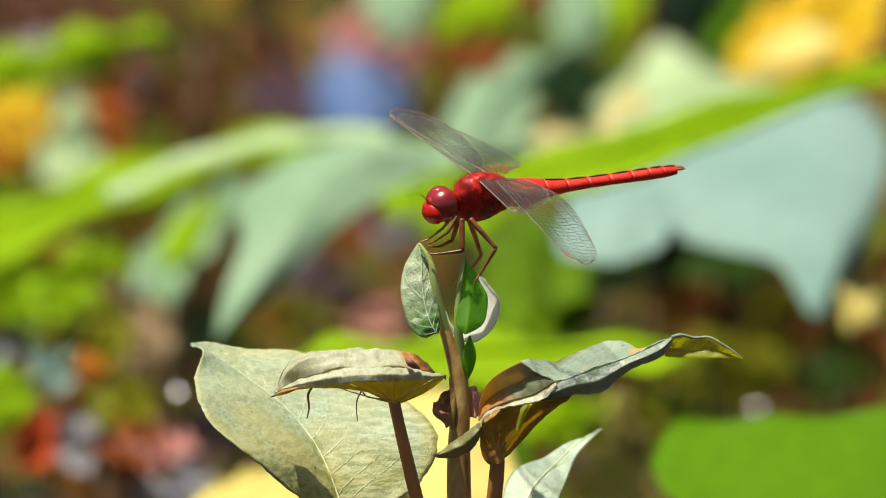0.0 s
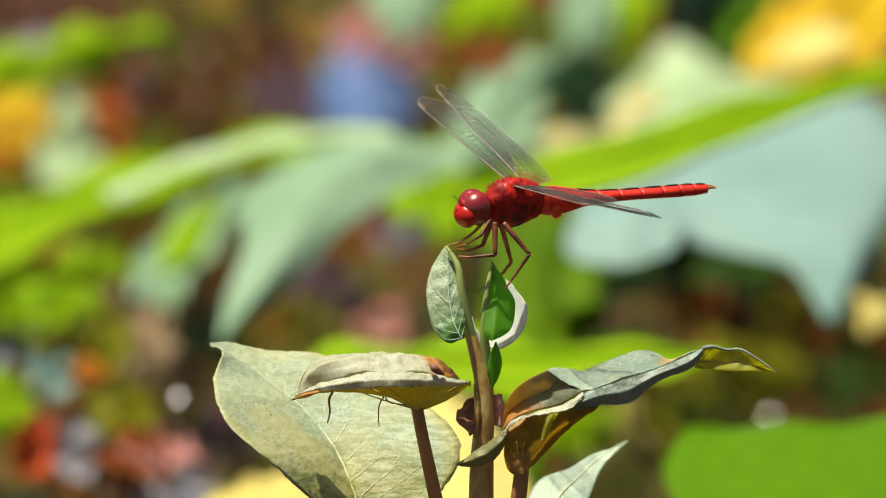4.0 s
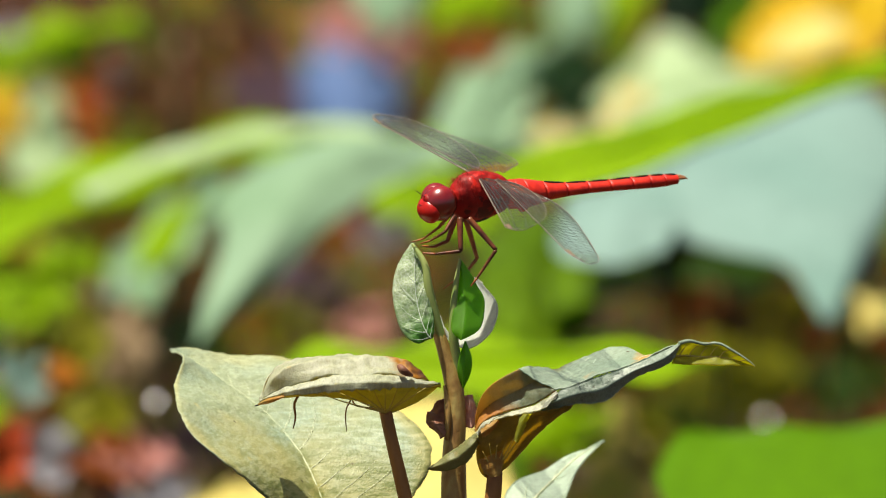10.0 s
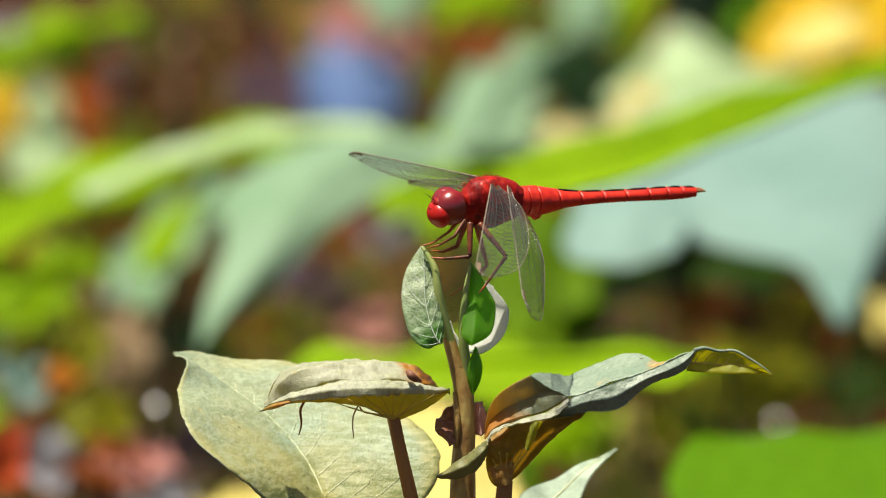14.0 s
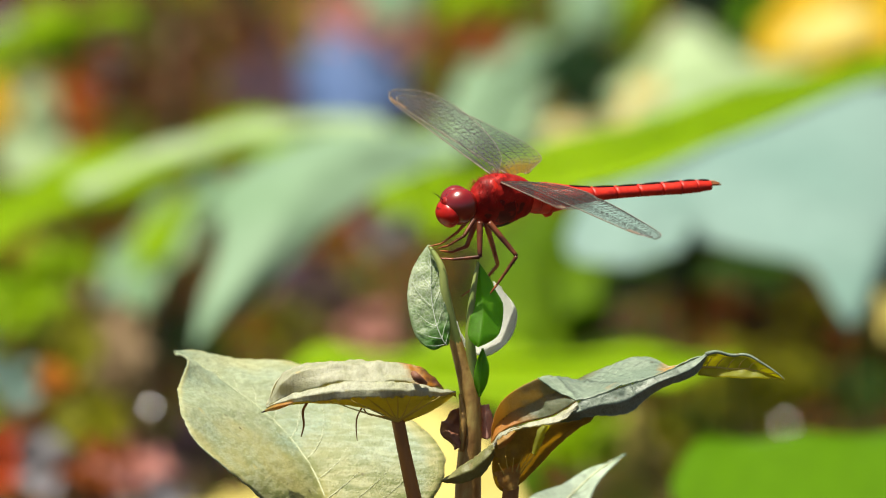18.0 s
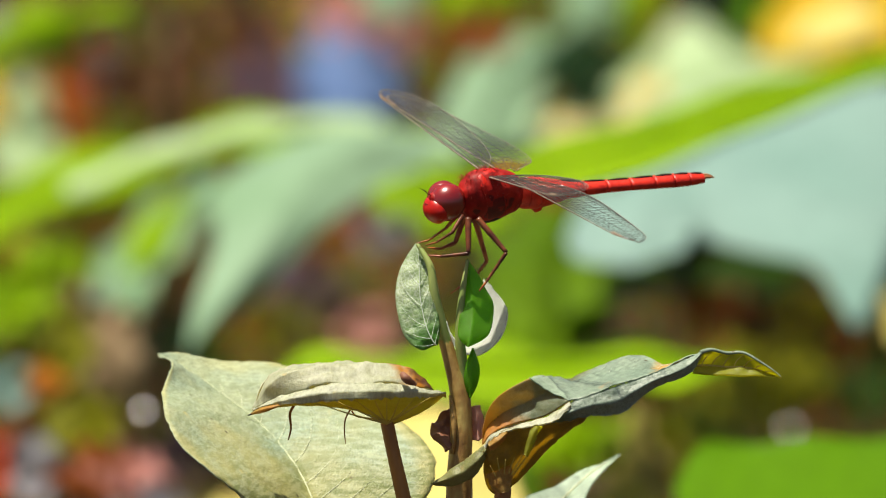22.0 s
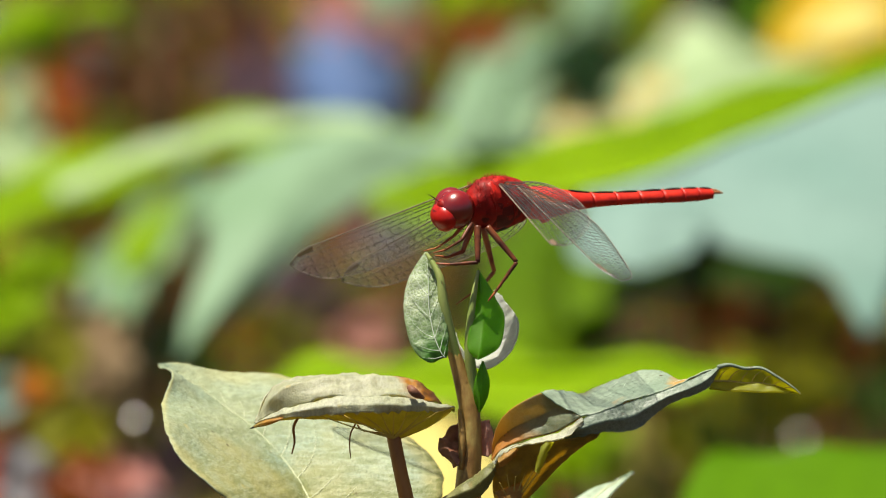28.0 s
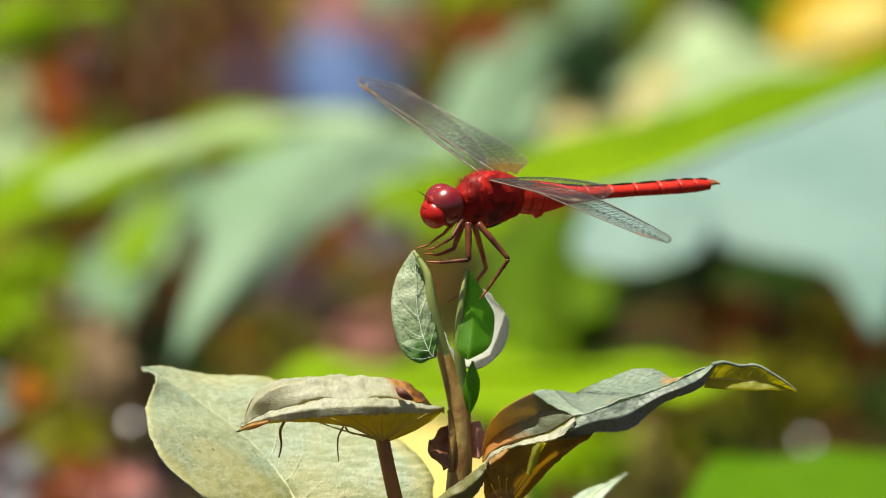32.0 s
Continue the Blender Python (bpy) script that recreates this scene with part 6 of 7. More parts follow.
    walk(dragonfly, [
        (0, pose(0.00555, 0.00507, 0.55688, -10.60, 2.73, -156.80)), (0.5, pose(0.00383, 0.00588, 0.55721, -9.63, -0.20, -149.67)),
        (1, pose(0.00688, 0.00512, 0.55644, -9.36, -2.01, -155.70)), (1.5, pose(0.00562, 0.00503, 0.55621, -9.56, -1.24, -156.03)),
        (2, pose(0.00802, 0.00497, 0.55542, -8.86, -4.10, -155.07)), (2.5, pose(0.00675, 0.00543, 0.55628, -9.25, -2.64, -152.28)),
        (3, pose(0.00504, 0.00557, 0.55671, -9.49, -1.30, -151.82)), (3.5, pose(0.00792, 0.00546, 0.55645, -9.38, -1.93, -152.33)),
        (5.5, pose(0.01005, 0.00520, 0.55613, -9.90, 0.50, -154.11)), (6, pose(0.00720, 0.00524, 0.55649, -9.97, 0.74, -154.54)),
        (6.5, pose(0.00583, 0.00546, 0.55726, -10.12, 1.65, -153.84)), (7, pose(0.00567, 0.00533, 0.55685, -10.09, 1.37, -154.29)),
        (7.5, pose(0.00620, 0.00540, 0.55685, -10.02, 1.24, -153.63)), (8, pose(0.00651, 0.00490, 0.55571, -9.30, -2.27, -156.31)),
        (8.5, pose(0.00496, 0.00544, 0.55699, -9.49, -1.37, -153.66)), (9, pose(0.00575, 0.00531, 0.55669, -9.60, -0.91, -154.36)),
        (9.5, pose(0.00692, 0.00539, 0.55664, -9.41, -1.76, -153.49)), (10, pose(0.00591, 0.00550, 0.55667, -9.57, -0.92, -152.41)),
        (10.5, pose(0.00563, 0.00540, 0.55641, -9.62, -0.69, -152.80)), (11, pose(0.00637, 0.00532, 0.55621, -9.64, -0.62, -153.21)),
        (11.5, pose(0.00582, 0.00532, 0.55624, -9.71, -0.28, -153.24)), (12, pose(0.00555, 0.00537, 0.55636, -9.75, -0.00, -152.94)),
        (12.5, pose(0.00600, 0.00531, 0.55610, -9.69, -0.34, -153.03)), (13, pose(0.00652, 0.00532, 0.55617, -9.63, -0.65, -153.14)),
        (13.5, pose(0.00621, 0.00526, 0.55601, -9.23, -2.64, -153.45)), (14, pose(0.00654, 0.00522, 0.55588, -9.23, -2.61, -153.53)),
        (14.5, pose(0.00704, 0.00521, 0.55579, -9.34, -2.12, -153.51)), (16.5, pose(0.00796, 0.00514, 0.55547, -9.30, -2.30, -153.49)),
        (17, pose(0.00810, 0.00517, 0.55578, -9.28, -2.39, -153.89)), (17.5, pose(0.00805, 0.00532, 0.55614, -9.52, -1.21, -153.10)),
        (18, pose(0.00773, 0.00518, 0.55585, -9.49, -1.42, -153.86)), (18.5, pose(0.00666, 0.00527, 0.55613, -9.57, -0.98, -153.56)),
        (19, pose(0.00684, 0.00520, 0.55619, -9.51, -1.34, -154.34)), (19.5, pose(0.00619, 0.00541, 0.55671, -9.59, -0.87, -153.34)),
        (20, pose(0.00778, 0.00530, 0.55651, -9.67, -0.58, -154.03)), (20.5, pose(0.00718, 0.00532, 0.55634, -9.47, -1.49, -153.55)),
        (21, pose(0.00599, 0.00543, 0.55687, -9.63, -0.69, -153.51)), (21.5, pose(0.00614, 0.00544, 0.55680, -9.59, -0.89, -153.27)),
        (22, pose(0.00623, 0.00531, 0.55638, -9.57, -0.99, -153.68)), (22.5, pose(0.00653, 0.00531, 0.55641, -9.54, -1.14, -153.75)),
        (23, pose(0.00655, 0.00526, 0.55652, -9.65, -0.71, -154.43)), (23.5, pose(0.00685, 0.00519, 0.55623, -9.65, -0.71, -154.48)),
        (24, pose(0.00709, 0.00508, 0.55605, -9.66, -0.74, -155.23)), (24.5, pose(0.00678, 0.00510, 0.55600, -9.68, -0.63, -154.94)),
        (25, pose(0.00763, 0.00492, 0.55554, -9.62, -0.97, -155.72)), (25.5, pose(0.00361, 0.00542, 0.55521, -9.72, 0.37, -150.00)),
        (27.5, pose(0.00709, 0.00544, 0.55554, -9.24, -2.86, -150.61)), (28, pose(0.00710, 0.00541, 0.55547, -9.17, -3.30, -150.74)),
        (28.5, pose(0.00555, 0.00539, 0.55574, -8.78, -5.34, -151.53)), (29, pose(0.00561, 0.00541, 0.55574, -8.95, -4.43, -151.40)),
        (29.5, pose(0.00750, 0.00527, 0.55502, -8.87, -4.91, -151.26)), (30, pose(0.00716, 0.00531, 0.55559, -8.94, -4.30, -152.08)),
        (30.5, pose(0.00772, 0.00544, 0.55594, -8.78, -5.33, -151.47)), (31, pose(0.00496, 0.00566, 0.55685, -9.37, -1.99, -151.20)),
        (31.5, pose(0.00713, 0.00552, 0.55614, -9.27, -2.64, -151.07)), (32, pose(0.00586, 0.00547, 0.55601, -9.35, -2.12, -151.35)),
    ])
    walk(far_forewing, [
        (0, pose(0.00068, -0.00136, 0.00323, -176.11, 3.85, -91.64)), (0.5, pose(0.00068, -0.00136, 0.00323, -164.00, 6.35, -89.96)),
        (1, pose(0.00068, -0.00136, 0.00323, -163.49, 6.14, -85.25)), (1.5, pose(0.00068, -0.00136, 0.00323, -147.03, 9.32, -84.03)),
        (2, pose(0.00068, -0.00136, 0.00323, -124.44, 15.00, -76.50)), (2.5, pose(0.00068, -0.00136, 0.00323, -156.79, 18.50, -79.98)),
        (3, pose(0.00068, -0.00136, 0.00323, -155.16, 12.14, -85.99)), (3.5, pose(0.00068, -0.00136, 0.00323, -176.03, 1.41, -91.28)),
        (5.5, pose(0.00068, -0.00136, 0.00323, -174.87, -8.03, -98.05)), (6, pose(0.00068, -0.00136, 0.00323, -172.23, 3.45, -93.89)),
        (6.5, pose(0.00068, -0.00136, 0.00323, -176.27, 3.18, -94.85)), (7, pose(0.00068, -0.00136, 0.00323, -172.32, 4.30, -94.26)),
        (7.5, pose(0.00068, -0.00136, 0.00323, -176.31, 5.31, -93.30)), (8, pose(0.00068, -0.00136, 0.00323, -167.53, 7.98, -86.58)),
        (8.5, pose(0.00068, -0.00136, 0.00323, -164.46, 8.39, -93.13)), (9, pose(0.00068, -0.00136, 0.00323, -175.95, 4.06, -89.24)),
        (9.5, pose(0.00068, -0.00136, 0.00323, 176.08, 7.71, -89.41)), (10, pose(0.00068, -0.00136, 0.00323, -176.25, 5.20, -92.75)),
        (10.5, pose(0.00068, -0.00136, 0.00323, -176.17, 5.26, -91.86)), (11, pose(0.00068, -0.00136, 0.00323, -176.14, 4.82, -91.67)),
        (11.5, pose(0.00068, -0.00136, 0.00323, -176.16, 4.44, -92.01)), (12, pose(0.00068, -0.00136, 0.00323, -172.18, 4.33, -92.45)),
        (12.5, pose(0.00068, -0.00136, 0.00323, -172.13, 3.68, -92.07)), (13, pose(0.00068, -0.00136, 0.00323, -176.08, 2.88, -91.66)),
        (13.5, pose(0.00068, -0.00136, 0.00323, -141.61, 15.28, -81.02)), (14, pose(0.00068, -0.00136, 0.00323, -141.90, 13.95, -81.34)),
        (14.5, pose(0.00068, -0.00136, 0.00323, -154.49, 11.68, -82.58)), (16.5, pose(0.00068, -0.00136, 0.00323, -154.81, 10.76, -83.64)),
        (17, pose(0.00068, -0.00136, 0.00323, -171.52, 7.27, -86.24)), (17.5, pose(0.00068, -0.00136, 0.00323, -176.00, 3.11, -90.02)),
        (18, pose(0.00068, -0.00136, 0.00323, 172.01, -1.22, -90.37)), (18.5, pose(0.00068, -0.00136, 0.00323, -176.04, 3.70, -90.57)),
        (19, pose(0.00068, -0.00136, 0.00323, -164.03, 7.68, -90.26)), (19.5, pose(0.00068, -0.00136, 0.00323, -172.18, 6.20, -91.70)),
        (20, pose(0.00068, -0.00136, 0.00323, 172.13, -2.59, -92.85)), (20.5, pose(0.00068, -0.00136, 0.00323, -176.08, 4.09, -91.06)),
        (21, pose(0.00068, -0.00136, 0.00323, -176.10, 3.65, -91.58)), (21.5, pose(0.00068, -0.00136, 0.00323, -172.11, 2.48, -92.50)),
        (22, pose(0.00068, -0.00136, 0.00323, -176.03, 0.73, -91.97)), (22.5, pose(0.00068, -0.00136, 0.00323, -176.02, 0.72, -91.83)),
        (23, pose(0.00068, -0.00136, 0.00323, -179.98, -0.78, -91.30)), (23.5, pose(0.00068, -0.00136, 0.00323, -175.98, -0.76, -91.43)),
        (24, pose(0.00068, -0.00136, 0.00323, -179.98, -2.35, -90.51)), (24.5, pose(0.00068, -0.00136, 0.00323, -171.96, 3.02, -89.32)),
        (25, pose(0.00068, -0.00136, 0.00323, 175.99, -0.25, -88.74)), (25.3, pose(0.00068, -0.00136, 0.00323, -142.78, 16.94, -85.84)),
        (25.5, pose(0.00068, -0.00136, 0.00323, -134.33, 29.29, -63.56)), (27.5, pose(0.00068, -0.00136, 0.00323, -114.29, 37.40, -51.59)),
        (28, pose(0.00068, -0.00136, 0.00323, -115.93, 36.54, -53.12)), (28.5, pose(0.00068, -0.00136, 0.00323, -116.70, 36.60, -54.16)),
        (29, pose(0.00068, -0.00136, 0.00323, -119.25, 37.86, -58.31)), (29.5, pose(0.00068, -0.00136, 0.00323, -115.04, 35.88, -51.54)),
        (30, pose(0.00068, -0.00136, 0.00323, -121.71, 32.41, -58.34)), (30.2, pose(0.00068, -0.00136, 0.00323, -118.63, 31.20, -58.88)),
        (30.4, pose(0.00068, -0.00136, 0.00323, -120.07, 30.16, -60.39)), (30.6, pose(0.00068, -0.00136, 0.00323, -150.67, 10.82, -82.94)),
        (30.8, pose(0.00068, -0.00136, 0.00323, -171.80, 9.48, -88.77)), (31, pose(0.00068, -0.00136, 0.00323, -167.38, 6.99, -84.90)),
        (31.2, pose(0.00068, -0.00136, 0.00323, 179.99, 1.05, -90.71)), (31.4, pose(0.00068, -0.00136, 0.00323, -176.03, -0.87, -87.76)),
        (31.6, pose(0.00068, -0.00136, 0.00323, 179.83, -1.77, -84.38)), (31.8, pose(0.00068, -0.00136, 0.00323, -175.84, -3.54, -92.54)),
        (32, pose(0.00068, -0.00136, 0.00323, -176.02, -2.62, -89.48)),
    ])
    walk(far_hindwing, [
        (0, pose(-0.00187, -0.00128, 0.00306, -171.88, 4.14, -88.32)), (0.5, pose(-0.00187, -0.00128, 0.00306, -159.38, 17.54, -101.09)),
        (1, pose(-0.00187, -0.00128, 0.00306, -153.63, 15.10, -96.24)), (1.5, pose(-0.00187, -0.00128, 0.00306, -162.39, 18.06, -97.68)),
        (2, pose(-0.00187, -0.00128, 0.00306, -165.34, 20.55, -93.82)), (2.5, pose(-0.00187, -0.00128, 0.00306, -174.37, 26.96, -95.22)),
        (3, pose(-0.00187, -0.00128, 0.00306, -175.30, 24.01, -98.07)), (3.5, pose(-0.00187, -0.00128, 0.00306, -171.94, 1.46, -87.65)),
        (5.5, pose(-0.00187, -0.00128, 0.00306, -136.32, 0.88, -109.81)), (6, pose(-0.00187, -0.00128, 0.00306, -168.04, 3.70, -90.58)),
        (6.5, pose(-0.00187, -0.00128, 0.00306, -168.09, 3.44, -91.57)), (7, pose(-0.00187, -0.00128, 0.00306, -168.08, 4.61, -90.94)),
        (7.5, pose(-0.00187, -0.00128, 0.00306, -171.98, 5.66, -89.82)), (8, pose(-0.00187, -0.00128, 0.00306, -166.92, 8.29, -82.57)),
        (8.5, pose(-0.00187, -0.00128, 0.00306, -172.43, 20.34, -102.56)), (9, pose(-0.00187, -0.00128, 0.00306, -171.66, 4.17, -85.39)),
        (9.5, pose(-0.00187, -0.00128, 0.00306, -179.36, 8.08, -85.48)), (10, pose(-0.00187, -0.00128, 0.00306, -175.92, 5.50, -89.13)),
        (10.5, pose(-0.00187, -0.00128, 0.00306, -175.82, 5.53, -88.16)), (11, pose(-0.00187, -0.00128, 0.00306, -171.82, 5.05, -87.96)),
        (11.5, pose(-0.00187, -0.00128, 0.00306, -171.87, 4.65, -88.34)), (12, pose(-0.00187, -0.00128, 0.00306, -171.90, 4.54, -88.78)),
        (12.5, pose(-0.00187, -0.00128, 0.00306, -171.89, 3.82, -88.37)), (13, pose(-0.00187, -0.00128, 0.00306, -171.89, 2.94, -87.93)),
        (13.5, pose(-0.00187, -0.00128, 0.00306, -157.52, 21.92, -94.05)), (14, pose(-0.00187, -0.00128, 0.00306, -157.47, 22.32, -93.87)),
        (14.5, pose(-0.00187, -0.00128, 0.00306, -157.69, 21.48, -94.60)), (16.5, pose(-0.00187, -0.00128, 0.00306, -157.80, 22.10, -94.77)),
        (17, pose(-0.00187, -0.00128, 0.00306, -150.22, 17.86, -97.22)), (17.5, pose(-0.00187, -0.00128, 0.00306, -171.78, 3.09, -86.02)),
        (18, pose(-0.00187, -0.00128, 0.00306, 179.90, -1.55, -86.46)), (18.5, pose(-0.00187, -0.00128, 0.00306, -171.78, 3.73, -86.64)),
        (19, pose(-0.00187, -0.00128, 0.00306, -167.63, 19.06, -100.99)), (19.5, pose(-0.00187, -0.00128, 0.00306, -172.08, 20.60, -101.45)),
        (20, pose(-0.00187, -0.00128, 0.00306, 179.96, -2.96, -89.16)), (20.5, pose(-0.00187, -0.00128, 0.00306, -171.79, 4.15, -87.16)),
        (21, pose(-0.00187, -0.00128, 0.00306, -171.85, 3.69, -87.71)), (21.5, pose(-0.00187, -0.00128, 0.00306, -171.94, 2.46, -88.71)),
        (22, pose(-0.00187, -0.00128, 0.00306, -171.98, 0.56, -88.15)), (22.5, pose(-0.00187, -0.00128, 0.00306, -171.98, 0.54, -87.99)),
        (23, pose(-0.00187, -0.00128, 0.00306, -172.05, -1.10, -87.44)), (23.5, pose(-0.00187, -0.00128, 0.00306, -172.05, -1.08, -87.58)),
        (24, pose(-0.00187, -0.00128, 0.00306, -176.17, -2.83, -86.58)), (24.5, pose(-0.00187, -0.00128, 0.00306, -162.87, 18.55, -98.95)),
        (25, pose(-0.00187, -0.00128, 0.00306, -158.38, 17.17, -98.00)), (25.3, pose(-0.00187, -0.00128, 0.00306, 173.30, 41.19, -88.03)),
        (25.5, pose(-0.00187, -0.00128, 0.00306, -147.86, 42.56, -66.83)), (27.5, pose(-0.00187, -0.00128, 0.00306, -129.85, 45.54, -60.30)),
        (28, pose(-0.00187, -0.00128, 0.00306, -130.41, 44.43, -60.52)), (28.5, pose(-0.00187, -0.00128, 0.00306, -127.14, 42.96, -55.79)),
        (29, pose(-0.00187, -0.00128, 0.00306, -125.25, 42.97, -53.52)), (29.5, pose(-0.00187, -0.00128, 0.00306, -126.72, 43.38, -55.48)),
        (30, pose(-0.00187, -0.00128, 0.00306, -149.57, 40.98, -63.06)), (30.2, pose(-0.00187, -0.00128, 0.00306, -152.31, 41.45, -61.61)),
        (30.4, pose(-0.00187, -0.00128, 0.00306, -155.52, 41.42, -65.90)), (30.6, pose(-0.00187, -0.00128, 0.00306, -169.61, 24.34, -93.90)),
        (30.8, pose(-0.00187, -0.00128, 0.00306, -171.02, 9.76, -84.22)), (31, pose(-0.00187, -0.00128, 0.00306, -166.76, 6.95, -79.84)),
        (31.2, pose(-0.00187, -0.00128, 0.00306, -175.95, 0.79, -86.44)), (31.4, pose(-0.00187, -0.00128, 0.00306, -172.17, -1.38, -83.10)),
        (31.6, pose(-0.00187, -0.00128, 0.00306, -176.47, -2.49, -79.22)), (31.8, pose(-0.00187, -0.00128, 0.00306, -172.11, -4.09, -88.46)),
        (32, pose(-0.00187, -0.00128, 0.00306, -172.28, -3.21, -85.03)),
    ])
    walk(near_forewing, [
        (0, pose(0.00068, 0.00136, 0.00323, 17.02, -14.58, 79.82)), (0.5, pose(0.00068, 0.00136, 0.00323, 18.37, -13.21, 79.73)),
        (1, pose(0.00068, 0.00136, 0.00323, -8.11, 11.72, 54.95)), (1.5, pose(0.00068, 0.00136, 0.00323, -12.05, 11.85, 55.45)),
        (2, pose(0.00068, 0.00136, 0.00323, -11.12, 9.85, 53.84)), (2.5, pose(0.00068, 0.00136, 0.00323, 9.84, -5.41, 71.17)),
        (3, pose(0.00068, 0.00136, 0.00323, 15.97, -12.83, 78.47)), (3.5, pose(0.00068, 0.00136, 0.00323, 4.72, -19.12, 87.81)),
        (5.5, pose(0.00068, 0.00136, 0.00323, 9.14, -5.18, 77.61)), (6, pose(0.00068, 0.00136, 0.00323, 8.71, -24.31, 88.28)),
        (6.5, pose(0.00068, 0.00136, 0.00323, 6.47, -22.65, 83.61)), (7, pose(0.00068, 0.00136, 0.00323, 7.89, -22.66, 79.99)),
        (7.5, pose(0.00068, 0.00136, 0.00323, 8.20, -22.34, 79.08)), (8, pose(0.00068, 0.00136, 0.00323, -9.88, -5.83, 70.00)),
        (8.5, pose(0.00068, 0.00136, 0.00323, 10.23, -14.11, 80.94)), (9, pose(0.00068, 0.00136, 0.00323, 20.00, 0.10, 71.50)),
        (9.5, pose(0.00068, 0.00136, 0.00323, 17.00, -4.50, 72.60)), (10, pose(0.00068, 0.00136, 0.00323, 15.41, -7.89, 73.24)),
        (10.5, pose(0.00068, 0.00136, 0.00323, 15.80, -8.40, 73.90)), (11, pose(0.00068, 0.00136, 0.00323, 16.40, -9.00, 74.50)),
        (11.5, pose(0.00068, 0.00136, 0.00323, 17.00, -9.30, 74.90)), (12, pose(0.00068, 0.00136, 0.00323, 17.20, -9.39, 74.90)),
        (12.5, pose(0.00068, 0.00136, 0.00323, 17.00, -9.40, 75.00)), (13, pose(0.00068, 0.00136, 0.00323, 17.20, -9.30, 75.00)),
        (13.5, pose(0.00068, 0.00136, 0.00323, 1.90, 4.04, 62.54)), (14, pose(0.00068, 0.00136, 0.00323, 1.81, 4.49, 64.03)),
        (14.5, pose(0.00068, 0.00136, 0.00323, -6.03, 4.70, 66.59)), (16.5, pose(0.00068, 0.00136, 0.00323, -2.08, -8.45, 77.16)),
        (17, pose(0.00068, 0.00136, 0.00323, 14.77, -11.36, 78.66)), (17.5, pose(0.00068, 0.00136, 0.00323, 7.20, -20.84, 81.08)),
        (18, pose(0.00068, 0.00136, 0.00323, 9.25, -14.21, 82.96)), (18.5, pose(0.00068, 0.00136, 0.00323, 10.00, -16.50, 81.00)),
        (19, pose(0.00068, 0.00136, 0.00323, 5.91, -18.12, 83.87)), (19.5, pose(0.00068, 0.00136, 0.00323, 2.20, -18.65, 83.16)),
        (20, pose(0.00068, 0.00136, 0.00323, -3.90, -23.07, 89.75)), (20.5, pose(0.00068, 0.00136, 0.00323, 7.74, -17.66, 77.83)),
        (21, pose(0.00068, 0.00136, 0.00323, 6.96, -20.57, 81.63)), (21.5, pose(0.00068, 0.00136, 0.00323, 11.41, -19.98, 80.10)),
        (22, pose(0.00068, 0.00136, 0.00323, 10.80, -16.60, 83.00)), (22.5, pose(0.00068, 0.00136, 0.00323, 11.00, -16.20, 83.20)),
        (23, pose(0.00068, 0.00136, 0.00323, 11.14, -15.72, 83.46)), (23.5, pose(0.00068, 0.00136, 0.00323, 11.50, -15.00, 83.40)),
        (24, pose(0.00068, 0.00136, 0.00323, 12.50, -14.20, 83.40)), (24.5, pose(0.00068, 0.00136, 0.00323, 13.80, -13.00, 83.40)),
        (25, pose(0.00068, 0.00136, 0.00323, 15.08, -11.90, 83.48)), (25.3, pose(0.00068, 0.00136, 0.00323, 8.99, -10.21, 84.45)),
        (25.5, pose(0.00068, 0.00136, 0.00323, -0.51, -12.17, 73.88)), (27.5, pose(0.00068, 0.00136, 0.00323, 30.00, -6.10, 77.30)),
        (28, pose(0.00068, 0.00136, 0.00323, 30.00, -6.00, 77.31)), (28.5, pose(0.00068, 0.00136, 0.00323, -38.81, 11.90, 59.93)),
        (29, pose(0.00068, 0.00136, 0.00323, -25.28, 10.62, 63.38)), (29.5, pose(0.00068, 0.00136, 0.00323, -24.54, 9.31, 63.85)),
        (30, pose(0.00068, 0.00136, 0.00323, -10.21, 5.63, 68.51)), (30.2, pose(0.00068, 0.00136, 0.00323, -8.07, 0.19, 70.30)),
        (30.4, pose(0.00068, 0.00136, 0.00323, -2.96, -3.02, 71.05)), (30.6, pose(0.00068, 0.00136, 0.00323, 5.45, -17.61, 85.21)),
        (30.8, pose(0.00068, 0.00136, 0.00323, 0.16, -9.99, 89.07)), (31, pose(0.00068, 0.00136, 0.00323, 10.00, -16.90, 84.50)),
        (31.2, pose(0.00068, 0.00136, 0.00323, 8.71, -16.90, 87.57)), (31.4, pose(0.00068, 0.00136, 0.00323, 2.75, -16.19, 80.22)),
        (31.6, pose(0.00068, 0.00136, 0.00323, 10.28, -28.45, 85.22)), (31.8, pose(0.00068, 0.00136, 0.00323, 9.26, -17.41, 85.81)),
        (32, pose(0.00068, 0.00136, 0.00323, 12.12, -15.64, 85.84)),
    ])
